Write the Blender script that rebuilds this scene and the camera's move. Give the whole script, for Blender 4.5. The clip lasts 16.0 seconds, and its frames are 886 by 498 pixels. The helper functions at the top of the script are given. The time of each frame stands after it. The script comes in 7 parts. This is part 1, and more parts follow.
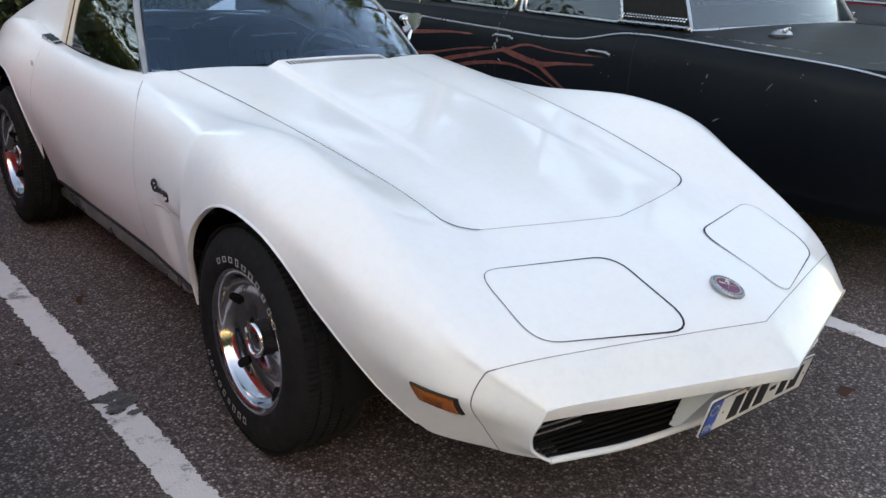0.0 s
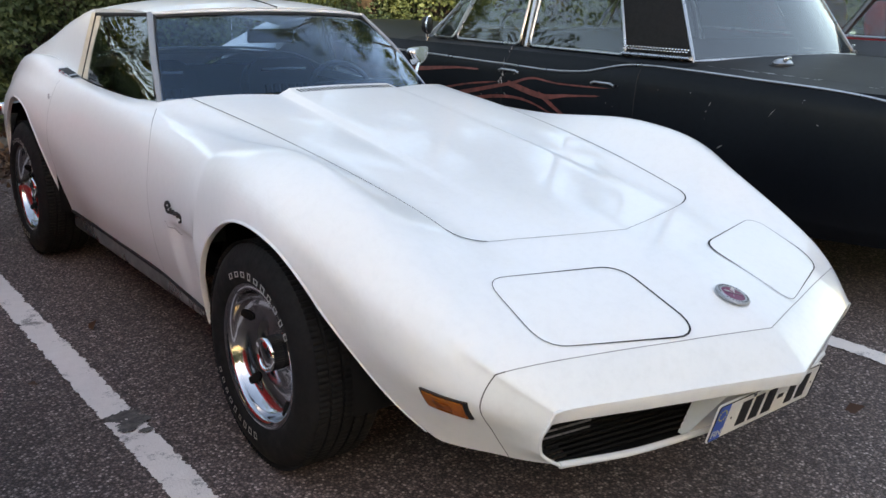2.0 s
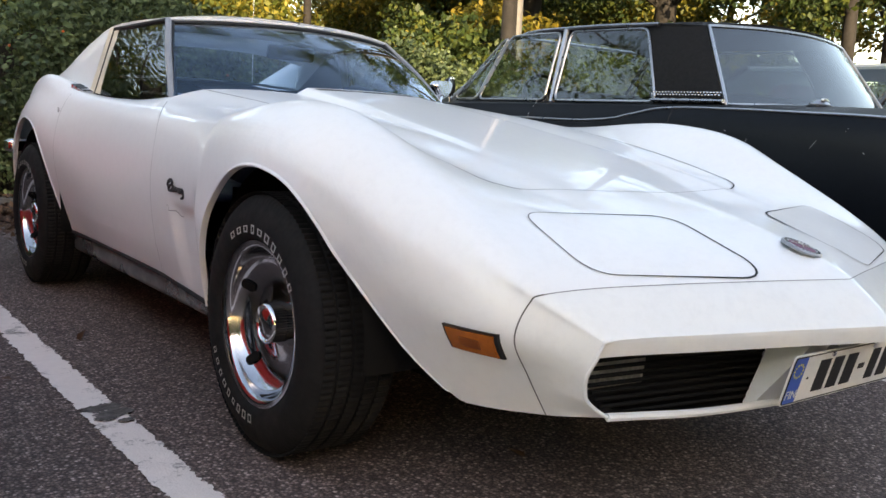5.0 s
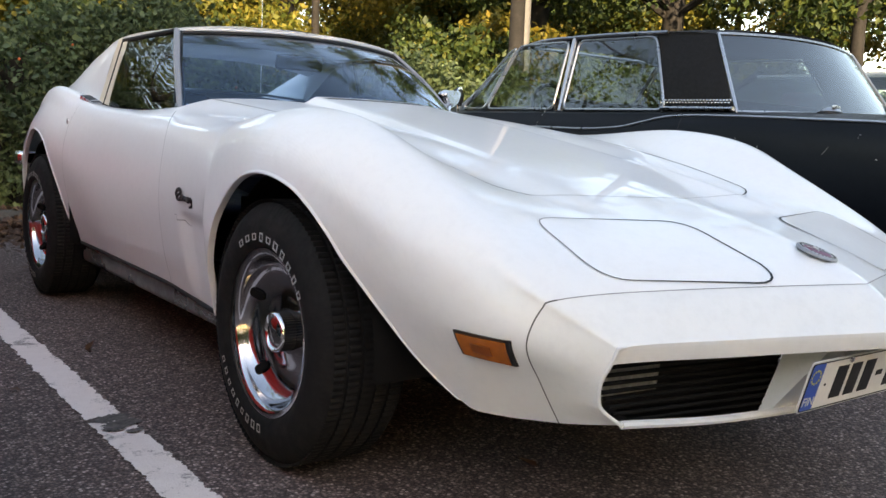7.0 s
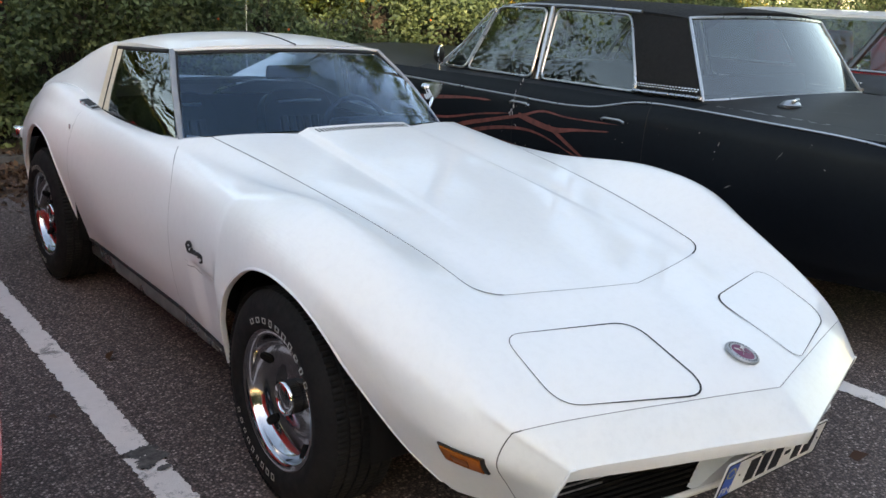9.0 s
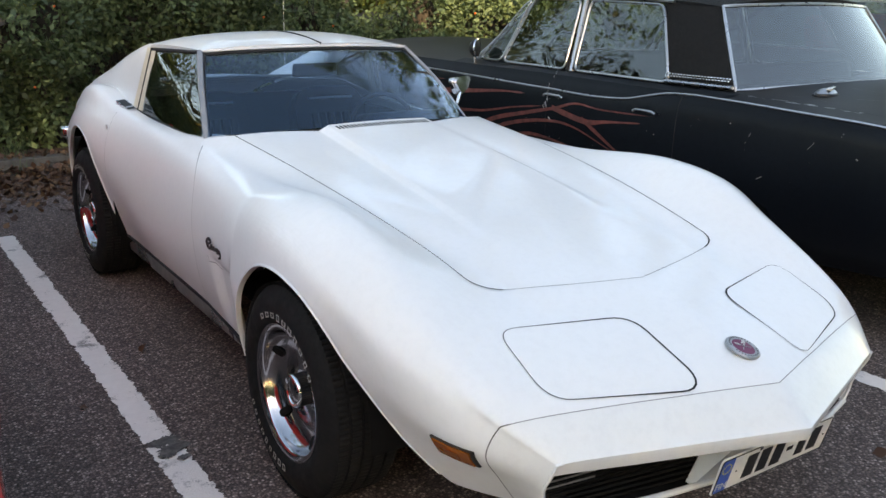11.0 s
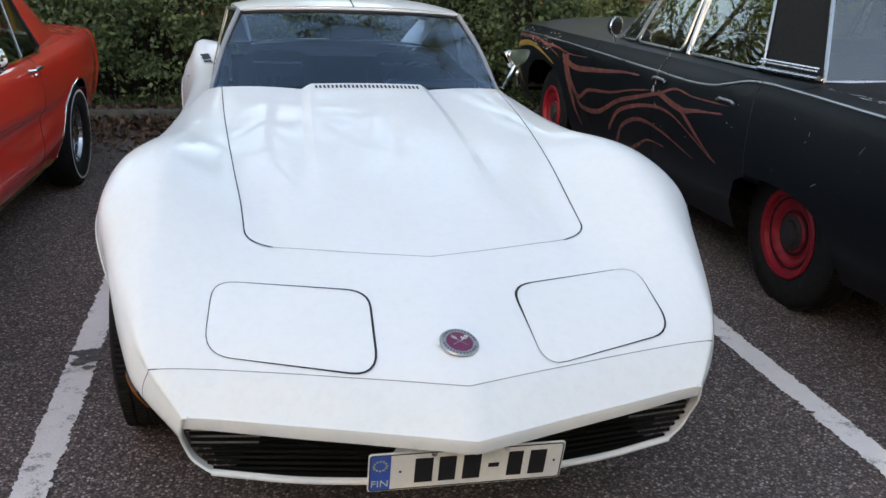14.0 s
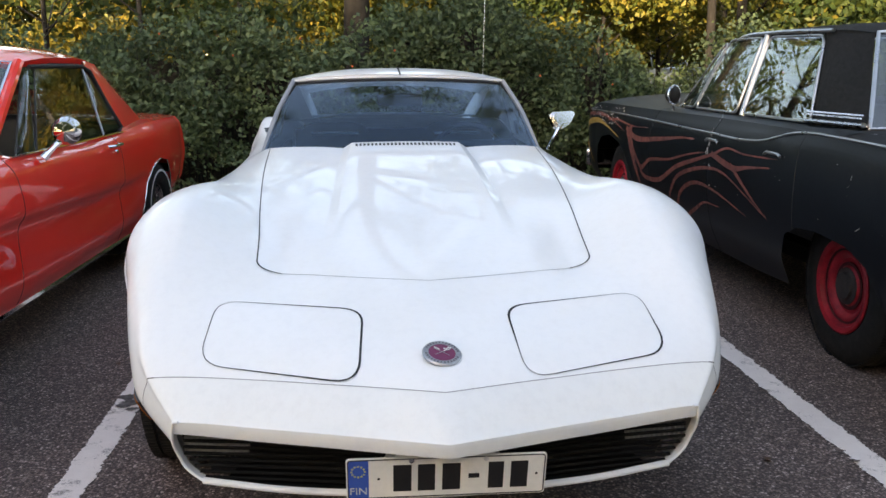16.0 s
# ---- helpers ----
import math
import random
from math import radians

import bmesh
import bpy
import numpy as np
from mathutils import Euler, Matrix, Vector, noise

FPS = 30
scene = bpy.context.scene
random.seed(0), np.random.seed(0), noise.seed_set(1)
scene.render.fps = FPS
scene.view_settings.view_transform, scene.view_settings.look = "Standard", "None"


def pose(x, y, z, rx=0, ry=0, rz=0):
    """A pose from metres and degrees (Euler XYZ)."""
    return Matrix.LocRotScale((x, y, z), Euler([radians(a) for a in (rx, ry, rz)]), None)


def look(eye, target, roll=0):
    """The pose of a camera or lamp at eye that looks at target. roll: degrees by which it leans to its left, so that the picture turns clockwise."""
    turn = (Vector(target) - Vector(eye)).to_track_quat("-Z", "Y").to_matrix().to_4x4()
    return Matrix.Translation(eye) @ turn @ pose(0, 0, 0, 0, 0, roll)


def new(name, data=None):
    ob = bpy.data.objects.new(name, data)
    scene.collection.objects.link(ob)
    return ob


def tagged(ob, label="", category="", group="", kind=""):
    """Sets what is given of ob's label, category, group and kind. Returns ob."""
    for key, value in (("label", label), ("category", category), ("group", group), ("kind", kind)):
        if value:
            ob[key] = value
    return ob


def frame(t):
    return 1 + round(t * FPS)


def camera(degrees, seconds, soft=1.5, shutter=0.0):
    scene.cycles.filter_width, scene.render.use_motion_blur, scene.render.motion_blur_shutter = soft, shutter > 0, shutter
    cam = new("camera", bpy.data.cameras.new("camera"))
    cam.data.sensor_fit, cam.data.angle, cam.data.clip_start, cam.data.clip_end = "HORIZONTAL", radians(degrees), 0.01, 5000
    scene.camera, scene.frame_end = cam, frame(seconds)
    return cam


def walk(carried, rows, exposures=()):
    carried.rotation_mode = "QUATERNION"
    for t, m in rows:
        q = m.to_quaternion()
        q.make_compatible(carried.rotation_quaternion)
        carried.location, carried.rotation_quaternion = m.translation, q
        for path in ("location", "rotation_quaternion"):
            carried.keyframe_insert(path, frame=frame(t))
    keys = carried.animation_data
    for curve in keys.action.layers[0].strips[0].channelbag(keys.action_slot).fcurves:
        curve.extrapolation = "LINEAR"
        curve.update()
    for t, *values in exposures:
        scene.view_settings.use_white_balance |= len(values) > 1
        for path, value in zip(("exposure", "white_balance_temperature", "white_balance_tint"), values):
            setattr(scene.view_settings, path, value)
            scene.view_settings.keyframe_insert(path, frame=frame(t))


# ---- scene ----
cam = camera(53.1, 16.0)
PATH = [
    (0, (-1.838, -1.045, 1.404), (-0.643, 0.413, 0.737), 2.3),
    (0.5, (-1.848, -1.06, 1.407), (-0.67, 0.428, 0.777), 1.8),
    (1, (-1.849, -1.061, 1.398), (-0.672, 0.446, 0.811), 1.5),
    (1.5, (-1.869, -1.059, 1.353), (-0.678, 0.438, 0.77), 1.4),
    (2, (-1.877, -1.096, 1.331), (-0.678, 0.401, 0.763), 1.7),
    (2.5, (-1.829, -1.187, 1.289), (-0.659, 0.341, 0.743), 1.8),
    (3, (-1.837, -1.284, 1.26), (-0.723, 0.296, 0.747), 2.1),
    (3.5, (-1.803, -1.204, 1.174), (-0.696, 0.384, 0.666), 2.5),
    (3.7, (-1.791, -1.128, 1.11), (-0.651, 0.443, 0.628), 2.7),
    (5.8, (-1.796, -0.955, 0.797), (-0.596, 0.629, 0.574), 2.9),
    (6, (-1.788, -0.959, 0.796), (-0.596, 0.631, 0.572), 2.8),
    (6.5, (-1.78, -0.957, 0.785), (-0.59, 0.634, 0.555), 3.1),
    (7, (-1.786, -0.948, 0.824), (-0.593, 0.637, 0.572), 2.7),
    (7.5, (-1.796, -0.916, 1.057), (-0.607, 0.648, 0.683), 2.8),
    (8, (-1.856, -0.945, 1.29), (-0.672, 0.573, 0.749), 3.6),
    (8.5, (-1.928, -1.017, 1.432), (-0.712, 0.468, 0.872), 4.4),
    (8.7, (-1.933, -1.065, 1.455), (-0.716, 0.424, 0.905), 3.4),
    (10.8, (-1.855, -1.139, 1.464), (-0.726, 0.417, 0.911), 1.7),
    (11, (-1.814, -1.206, 1.48), (-0.73, 0.376, 0.91), 1.2),
    (11.5, (-1.582, -1.379, 1.465), (-0.624, 0.279, 0.889), 1.6),
    (12, (-1.308, -1.462, 1.441), (-0.447, 0.239, 0.838), 2.4),
    (12.5, (-1.055, -1.498, 1.459), (-0.254, 0.223, 0.83), 3.9),
    (13, (-0.796, -1.614, 1.451), (-0.126, 0.167, 0.836), 2.9),
    (13.5, (-0.587, -1.726, 1.46), (-0.067, 0.103, 0.839), 2.1),
    (14, (-0.429, -1.709, 1.435), (-0.032, 0.151, 0.817), 2.2),
    (14.5, (-0.298, -1.785, 1.445), (0.002, 0.106, 0.866), 1.8),
    (15, (-0.215, -1.85, 1.421), (0.002, 0.07, 0.903), 0.5),
    (15.5, (-0.199, -1.857, 1.338), (-0.021, 0.083, 0.887), 0.3),
    (16, (-0.164, -1.852, 1.259), (0.004, 0.1, 0.856), -0.0),
]
walk(cam, [(t, look(eye, target, roll)) for t, eye, target, roll in PATH], [(0, 2.29, 9700, 14), (6.3, 2.36, 9900, 16), (8.5, 2.25, 9700, 13), (12, 2.26, 9700, 13), (13.5, 2.27, 9700, 13), (16, 2.33, 9900, 16)])

# ---- world and light ----
SUN_ELEV, SUN_AZ = radians(20), radians(205)   # low sun, blocked by an unseen wood added across the lot
world = bpy.data.worlds.new("sky")
scene.world = world
world.use_nodes = True
wn = world.node_tree.nodes
sky = wn.new("ShaderNodeTexSky")
sky.sky_type, sky.sun_disc = "NISHITA", False
sky.sun_elevation, sky.sun_rotation = SUN_ELEV, SUN_AZ
sky.air_density, sky.dust_density, sky.ozone_density = 1.0, 0.8, 2.0
wn["Background"].inputs["Strength"].default_value = 0.15
world.node_tree.links.new(sky.outputs["Color"], wn["Background"].inputs["Color"])
sun = new("sun", bpy.data.lights.new("sun", "SUN"))
sun.data.energy, sun.data.angle, sun.data.color = 2.6, radians(0.6), (1.0, 0.90, 0.74)
sun_from = Vector((math.sin(SUN_AZ) * math.cos(SUN_ELEV), math.cos(SUN_AZ) * math.cos(SUN_ELEV), math.sin(SUN_ELEV)))
sun.matrix_world = look(sun_from * 60, (0, 0, 0))

# ---- materials ----
class Nodes:
    """A short way to write node materials."""
    def __init__(self, name):
        self.mat = bpy.data.materials.new(name)
        self.mat.use_nodes = True
        self.tree = self.mat.node_tree
        self.bsdf = self.tree.nodes["Principled BSDF"]
        self.pos = self.tree.nodes.new("ShaderNodeNewGeometry").outputs["Position"]
        self.obj = self.tree.nodes.new("ShaderNodeTexCoord").outputs["Object"]

    def link(self, a, b):
        self.tree.links.new(a, b)

    def noise(self, scale, detail=4.0, rough=0.55, vec=None, out="Fac"):
        n = self.tree.nodes.new("ShaderNodeTexNoise")
        n.inputs["Scale"].default_value, n.inputs["Detail"].default_value, n.inputs["Roughness"].default_value = scale, detail, rough
        self.link(vec or self.pos, n.inputs["Vector"])
        return n.outputs[out]

    def voronoi(self, scale, vec=None, out="Distance", feature="F1"):
        n = self.tree.nodes.new("ShaderNodeTexVoronoi")
        n.feature = feature
        n.inputs["Scale"].default_value = scale
        self.link(vec or self.pos, n.inputs["Vector"])
        return n.outputs[out]

    def ramp(self, fac, stops):
        n = self.tree.nodes.new("ShaderNodeValToRGB")
        el = n.color_ramp.elements
        while len(el) < len(stops):
            el.new(0.5)
        for e, (p, c) in zip(el, stops):
            e.position = p
            e.color = (*c, 1) if isinstance(c, tuple) else (c, c, c, 1)
        self.link(fac, n.inputs["Fac"])
        return n.outputs["Color"]

    def mix(self, fac, a, b, mode="MIX"):
        n = self.tree.nodes.new("ShaderNodeMix")
        n.data_type, n.blend_type = "RGBA", mode
        for key, v in ((0, fac), (6, a), (7, b)):
            if isinstance(v, bpy.types.NodeSocket):
                self.link(v, n.inputs[key])
            elif key == 0:
                n.inputs[0].default_value = v
            else:
                n.inputs[key].default_value = (*v, 1)
        return n.outputs[2]

    def math(self, op, a, b=0.0):
        n = self.tree.nodes.new("ShaderNodeMath")
        n.operation = op
        for i, v in enumerate((a, b)):
            if isinstance(v, bpy.types.NodeSocket):
                self.link(v, n.inputs[i])
            else:
                n.inputs[i].default_value = v
        return n.outputs[0]

    def bump(self, height, strength, distance=0.01):
        n = self.tree.nodes.new("ShaderNodeBump")
        n.inputs["Strength"].default_value, n.inputs["Distance"].default_value = strength, distance
        self.link(height, n.inputs["Height"])
        self.link(n.outputs["Normal"], self.bsdf.inputs["Normal"])

    def set(self, **kw):
        for key, v in kw.items():
            sock = self.bsdf.inputs[key.replace("_", " ")]
            if isinstance(v, bpy.types.NodeSocket):
                self.link(v, sock)
            elif isinstance(v, tuple):
                sock.default_value = (*v, 1)
            else:
                sock.default_value = v
        return self.mat


def paint(name, col, col2, rough=0.32, coat=1.0, coat_rough=0.04, grime=0.06, spec=0.5):
    n = Nodes(name)
    big = n.noise(1.7, 5, 0.6)
    fine = n.noise(38, 3, 0.7)
    c = n.mix(n.ramp(big, [(0.35, 0.0), (0.75, 1.0)]), col, col2)
    dust = n.ramp(fine, [(0.45, 1.0), (0.8, 1.0 - grime)])
    c = n.mix(1.0, c, dust, "MULTIPLY")
    n.bump(n.noise(9, 2), 0.005, 0.01)
    return n.set(Base_Color=c, Roughness=rough, Coat_Weight=coat, Coat_Roughness=coat_rough, Coat_IOR=1.46, Specular_IOR_Level=spec)


def plain(name, col, rough=0.5, metal=0.0, vary=0.12, scale=20, bump=0.0, **kw):
    n = Nodes(name)
    v = n.noise(scale, 5, 0.65)
    c = n.mix(n.ramp(v, [(0.3, 0.0), (0.7, 1.0)]), tuple(x * (1 - vary) for x in col), tuple(min(1, x * (1 + vary)) for x in col))
    r = n.ramp(n.noise(scale * 0.4, 4), [(0.3, max(0.0, rough - 0.08)), (0.7, min(1.0, rough + 0.08))])
    if bump:
        n.bump(n.noise(scale * 4, 4, 0.7), bump, 0.005)
    return n.set(Base_Color=c, Roughness=r, Metallic=metal, **kw)


def asphalt_material():
    n = Nodes("asphalt")
    cells = n.voronoi(118, out="Color")
    sep = n.tree.nodes.new("ShaderNodeSeparateColor")
    n.link(cells, sep.inputs[0])
    dist = n.voronoi(118)
    stone = n.ramp(sep.outputs[0], [(0.0, (0.070, 0.056, 0.053)), (0.55, (0.122, 0.098, 0.093)), (0.80, (0.198, 0.163, 0.156)), (0.93, (0.29, 0.25, 0.242)), (1.0, (0.44, 0.395, 0.38))])
    tar = n.ramp(dist, [(0.30, 1.0), (0.62, 0.35)])
    c = n.mix(1.0, stone, tar, "MULTIPLY")
    patch = n.ramp(n.noise(0.9, 5, 0.6), [(0.3, (1.27, 1.15, 1.13)), (0.7, (1.85, 1.66, 1.62))])
    c = n.mix(1.0, c, patch, "MULTIPLY")
    fine = n.ramp(n.noise(260, 2, 0.6), [(0.35, 0.75), (0.7, 1.2)])
    c = n.mix(1.0, c, fine, "MULTIPLY")
    h = n.math("ADD", n.math("MULTIPLY", dist, -0.8), n.noise(180, 3))
    n.bump(h, 0.9, 0.006)
    return n.set(Base_Color=c, Roughness=n.ramp(n.noise(60), [(0.3, 0.62), (0.7, 0.9)]))


def line_material():
    n = Nodes("road_paint")
    wear = n.ramp(n.math("ADD", n.noise(7, 6, 0.7), n.math("MULTIPLY", n.noise(120, 3, 0.7), 0.35)), [(0.50, 1.0), (0.60, 0.0)])
    c = n.mix(n.noise(22, 5, 0.7), (0.68, 0.62, 0.595), (0.86, 0.80, 0.77))
    c = n.mix(n.math("MULTIPLY", wear, 0.75), c, (0.10, 0.09, 0.085))
    n.bump(n.noise(180, 3), 0.7, 0.004)
    return n.set(Base_Color=c, Roughness=0.75)


def leaf_material(name, dark, mid, light, trans=0.25):
    n = Nodes(name)
    geo = n.tree.nodes.new("ShaderNodeNewGeometry")
    c = n.ramp(geo.outputs["Random Per Island"], [(0.0, dark), (0.55, mid), (1.0, light)])
    clump = n.ramp(n.noise(0.55, 3), [(0.3, 0.7), (0.7, 1.25)])
    c = n.mix(1.0, c, clump, "MULTIPLY")
    n.set(Base_Color=c, Roughness=0.55, Specular_IOR_Level=0.35)
    t = n.tree.nodes.new("ShaderNodeBsdfTranslucent")
    n.link(c, t.inputs["Color"])
    m = n.tree.nodes.new("ShaderNodeMixShader")
    m.inputs[0].default_value = trans
    n.link(n.bsdf.outputs[0], m.inputs[1])
    n.link(t.outputs[0], m.inputs[2])
    n.link(m.outputs[0], n.tree.nodes["Material Output"].inputs[0])
    return n.mat


def glass_material(name, tint, rough=0.0, ior=1.5, cast=None):
    n = Nodes(name)
    n.set(Base_Color=tint, Roughness=rough, Transmission_Weight=1.0, IOR=ior)
    return n.set(Specular_Tint=cast) if cast else n.mat


M_WHITE = paint("white_paint", (0.80, 0.80, 0.80), (0.77, 0.77, 0.77), 0.5, 0.62, 0.016, 0.04, 0.15)
M_CREAM = paint("cream_bumper_paint", (0.775, 0.78, 0.775), (0.735, 0.74, 0.73), 0.5, 0.8, 0.05, 0.06, 0.2)
M_RED = paint("red_paint", (0.90, 0.026, 0.016), (0.85, 0.022, 0.013), 0.45, 1.0, 0.012, 0.04, 0.2)
M_BLACK = paint("worn_black_paint", (0.0048, 0.0064, 0.0090), (0.0078, 0.0098, 0.0128), 0.40, 0.06, 0.14, 0.3, 0.12)
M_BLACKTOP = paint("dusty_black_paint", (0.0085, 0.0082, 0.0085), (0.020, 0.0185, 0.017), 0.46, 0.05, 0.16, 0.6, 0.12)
M_CHROME = plain("chrome", (0.86, 0.86, 0.87), 0.07, 1.0, 0.03, 30)
# chrome darkened in its colour, for wheels in shade that mirror dark ground
M_WHEEL = plain("dark_wheel_chrome", (0.48, 0.48, 0.50), 0.11, 1.0, 0.10, 30)
M_DULL = plain("dull_chrome", (0.46, 0.46, 0.47), 0.32, 1.0, 0.08, 40)
M_PILLAR = plain("grey_pillar", (0.25, 0.26, 0.28), 0.4, 0.0, 0.1, 30)
M_STEEL = plain("brushed_steel", (0.62, 0.62, 0.63), 0.28, 1.0, 0.08, 60)
M_RUBBER = plain("tyre_rubber", (0.0115, 0.0112, 0.0112), 0.78, 0.0, 0.3, 60, 0.15, Specular_IOR_Level=0.18)
M_DARK = plain("black_plastic", (0.007, 0.007, 0.008), 0.5, 0.0, 0.2, 40, 0.1)
M_SEAM = plain("dark_joint", (0.006, 0.006, 0.007), 0.7)
M_UNDER = plain("underbody_black", (0.008, 0.0078, 0.0078), 0.95, 0, 0.3, 12, Specular_IOR_Level=0.1)
M_GREY = plain("grey_sill", (0.27, 0.26, 0.25), 0.30, 0.85, 0.5, 9, 0.1)
M_VINYL = plain("black_vinyl_roof", (0.007, 0.0066, 0.007), 0.75, 0, 0.2, 150, 0.5, Specular_IOR_Level=0.25)
M_TRIM = plain("dark_interior_vinyl", (0.009, 0.013, 0.020), 0.5, 0, 0.2, 60, 0.2)
M_IVORY = plain("ivory_weatherstrip", (0.62, 0.55, 0.43), 0.6, 0, 0.12, 30)
M_AMBER = plain("amber_lens", (0.40, 0.105, 0.014), 0.18, 0, 0.15, 50, Coat_Weight=0.6)
M_LENS = plain("clear_ribbed_lens", (0.30, 0.30, 0.29), 0.3, 0, 0.15, 80)
M_RIMRED = plain("red_steel_rim", (0.235, 0.009, 0.018), 0.5, 0, 0.3, 25, Specular_IOR_Level=0.25)
# darker red that holds the shade of the rim's groove and recess
M_RIMDARK = plain("shaded_red_rim", (0.045, 0.006, 0.008), 0.7, 0, 0.4, 25, Specular_IOR_Level=0.2)
M_TRIMSTRIP = plain("bright_trim_strip", (0.75, 0.76, 0.78), 0.35, 0.5, 0.05, 40)
# hub colour kept dark, like the shaded middle of the wheel
M_HUB = plain("dark_hub", (0.022, 0.018, 0.018), 0.7, 0.2, 0.4, 40)
M_PLATE = plain("plate_white", (0.75, 0.74, 0.70), 0.4, 0, 0.05, 50)
M_BLUE = plain("plate_blue", (0.02, 0.09, 0.42), 0.4, 0, 0.05, 50)
M_MAROON = plain("maroon_enamel", (0.165, 0.018, 0.070), 0.5, 0, 0.1, 60)
M_JOINTGREY = plain("fine_grey_joint", (0.09, 0.09, 0.09), 0.7)
M_FAINT = plain("faint_joint", (0.22, 0.22, 0.22), 0.7)
M_TYREMARK = plain("faded_white_rubber", (0.34, 0.34, 0.33), 0.7, 0, 0.3, 90)
M_WHITEMARK = plain("white_marking", (0.62, 0.62, 0.60), 0.6, 0, 0.15, 90)
M_FLAME = plain("faded_flame_red", (0.160, 0.044, 0.034), 0.55, 0, 0.5, 22)
M_FLAMEY = plain("faded_flame_yellow", (0.28, 0.16, 0.04), 0.5, 0, 0.3, 18)
M_RUBBED = plain("rubbed_paint", (0.11, 0.105, 0.10), 0.6, 0, 0.4, 60)
M_SCRATCH = plain("bare_scratch", (0.42, 0.42, 0.42), 0.5, 0.2, 0.2, 60)
# tinted glass; its bluish cast puts the blue sky's reflection into the colour
M_GLASS = glass_material("tinted_windscreen_glass", (0.46, 0.66, 0.88), ior=1.5, cast=(0.62, 0.86, 1.0))
M_CLEAR = glass_material("clear_rear_glass", (0.93, 0.95, 0.94), ior=1.4)
M_SMOKE = glass_material("dark_side_glass", (0.19, 0.23, 0.24), ior=1.7)
M_HARDTOPGLASS = glass_material("hardtop_side_glass", (0.26, 0.32, 0.33), ior=1.42)
M_GLASS2 = glass_material("car_window_glass", (0.60, 0.67, 0.65), ior=1.62)
M_GLASSR = glass_material("bright_rear_glass", (0.30, 0.36, 0.37), ior=2.0)
M_ASPHALT = asphalt_material()
M_LINE = line_material()
M_WORNLINE = plain("worn_grey_patch", (0.105, 0.097, 0.094), 0.85, 0, 0.6, 45, 0.6)
M_KERB = plain("kerb_concrete", (0.085, 0.076, 0.066), 0.9, 0, 0.45, 9, 0.7)
M_SOIL = plain("soil", (0.045, 0.035, 0.025), 0.95, 0, 0.4, 10, 0.6)
M_BARK = plain("bark", (0.019, 0.017, 0.015), 0.9, 0, 0.4, 9, 0.8)
M_POLE = plain("galvanised_pole", (0.15, 0.15, 0.145), 0.6, 0.0, 0.12, 12)
M_LEAF = leaf_material("hedge_leaf", (0.043, 0.068, 0.034), (0.084, 0.128, 0.058), (0.145, 0.192, 0.084))
M_BADGE = plain("worn_badge_metal", (0.34, 0.34, 0.35), 0.35, 0.8, 0.15, 200)
M_LEAFT = leaf_material("tree_leaf", (0.020, 0.040, 0.012), (0.050, 0.085, 0.022), (0.12, 0.14, 0.03))
M_LEAFY = leaf_material("autumn_leaf", (0.10, 0.10, 0.018), (0.22, 0.19, 0.035), (0.38, 0.27, 0.045), 0.35)
# yellow-green leaves, their colour lightened to carry sunlight on the trees behind
M_LEAFSUN = leaf_material("sunlit_far_leaf", (0.06, 0.085, 0.018), (0.15, 0.16, 0.030), (0.29, 0.23, 0.042), 0.35)
M_LITTER = leaf_material("fallen_leaf", (0.035, 0.015, 0.008), (0.084, 0.038, 0.021), (0.154, 0.084, 0.042), 0.05)
M_BERRY = plain("orange_hip", (0.55, 0.10, 0.02), 0.4)

# ---- building tools ----
def mesh_of(name, verts, faces, mat, normals=None, smooth=True, mats=None, idx=None):
    me = bpy.data.meshes.new(name)
    me.from_pydata([tuple(map(float, v)) for v in verts], [], [tuple(map(int, f)) for f in faces])
    for m in (mats or [mat]):
        me.materials.append(m)
    if idx is not None:
        me.polygons.foreach_set("material_index", idx)
    me.polygons.foreach_set("use_smooth", [smooth] * len(me.polygons))
    me.update()
    if normals is not None:
        me.normals_split_custom_set_from_vertices([tuple(map(float, n)) for n in normals])
    return me


PLACED = set()


def thing(name, at=None, label="", category="", group="", kind="", world=False):
    """A top-level thing; world: its parts are given in world coordinates."""
    ob = new(name)
    if world:
        PLACED.add(ob.name)
    ob.empty_display_size = 0.2
    if at is not None:
        ob.matrix_basis = at
    return tagged(ob, label, category, group, kind)


def part(name, geo, material=None, parent=None, label="", smooth=True):
    """Links a bmesh, a (verts, faces) pair or a mesh as one object under its parent."""
    if isinstance(geo, bmesh.types.BMesh):
        me = bpy.data.meshes.new(name)
        geo.to_mesh(me)
        geo.free()
        me.polygons.foreach_set("use_smooth", [smooth] * len(me.polygons))
        if smooth:
            me.set_sharp_from_angle(angle=radians(38))
        me.materials.append(material)
    elif isinstance(geo, bpy.types.Mesh):
        me = geo
    else:
        me = mesh_of(name, geo[0], geo[1], material, smooth=smooth)
        if smooth:
            me.set_sharp_from_angle(angle=radians(38))
    ob = new(name, me)
    if parent is not None:
        ob.parent = parent
        if parent.name in PLACED:
            ob.matrix_parent_inverse = parent.matrix_basis.inverted()
    return tagged(ob, label)


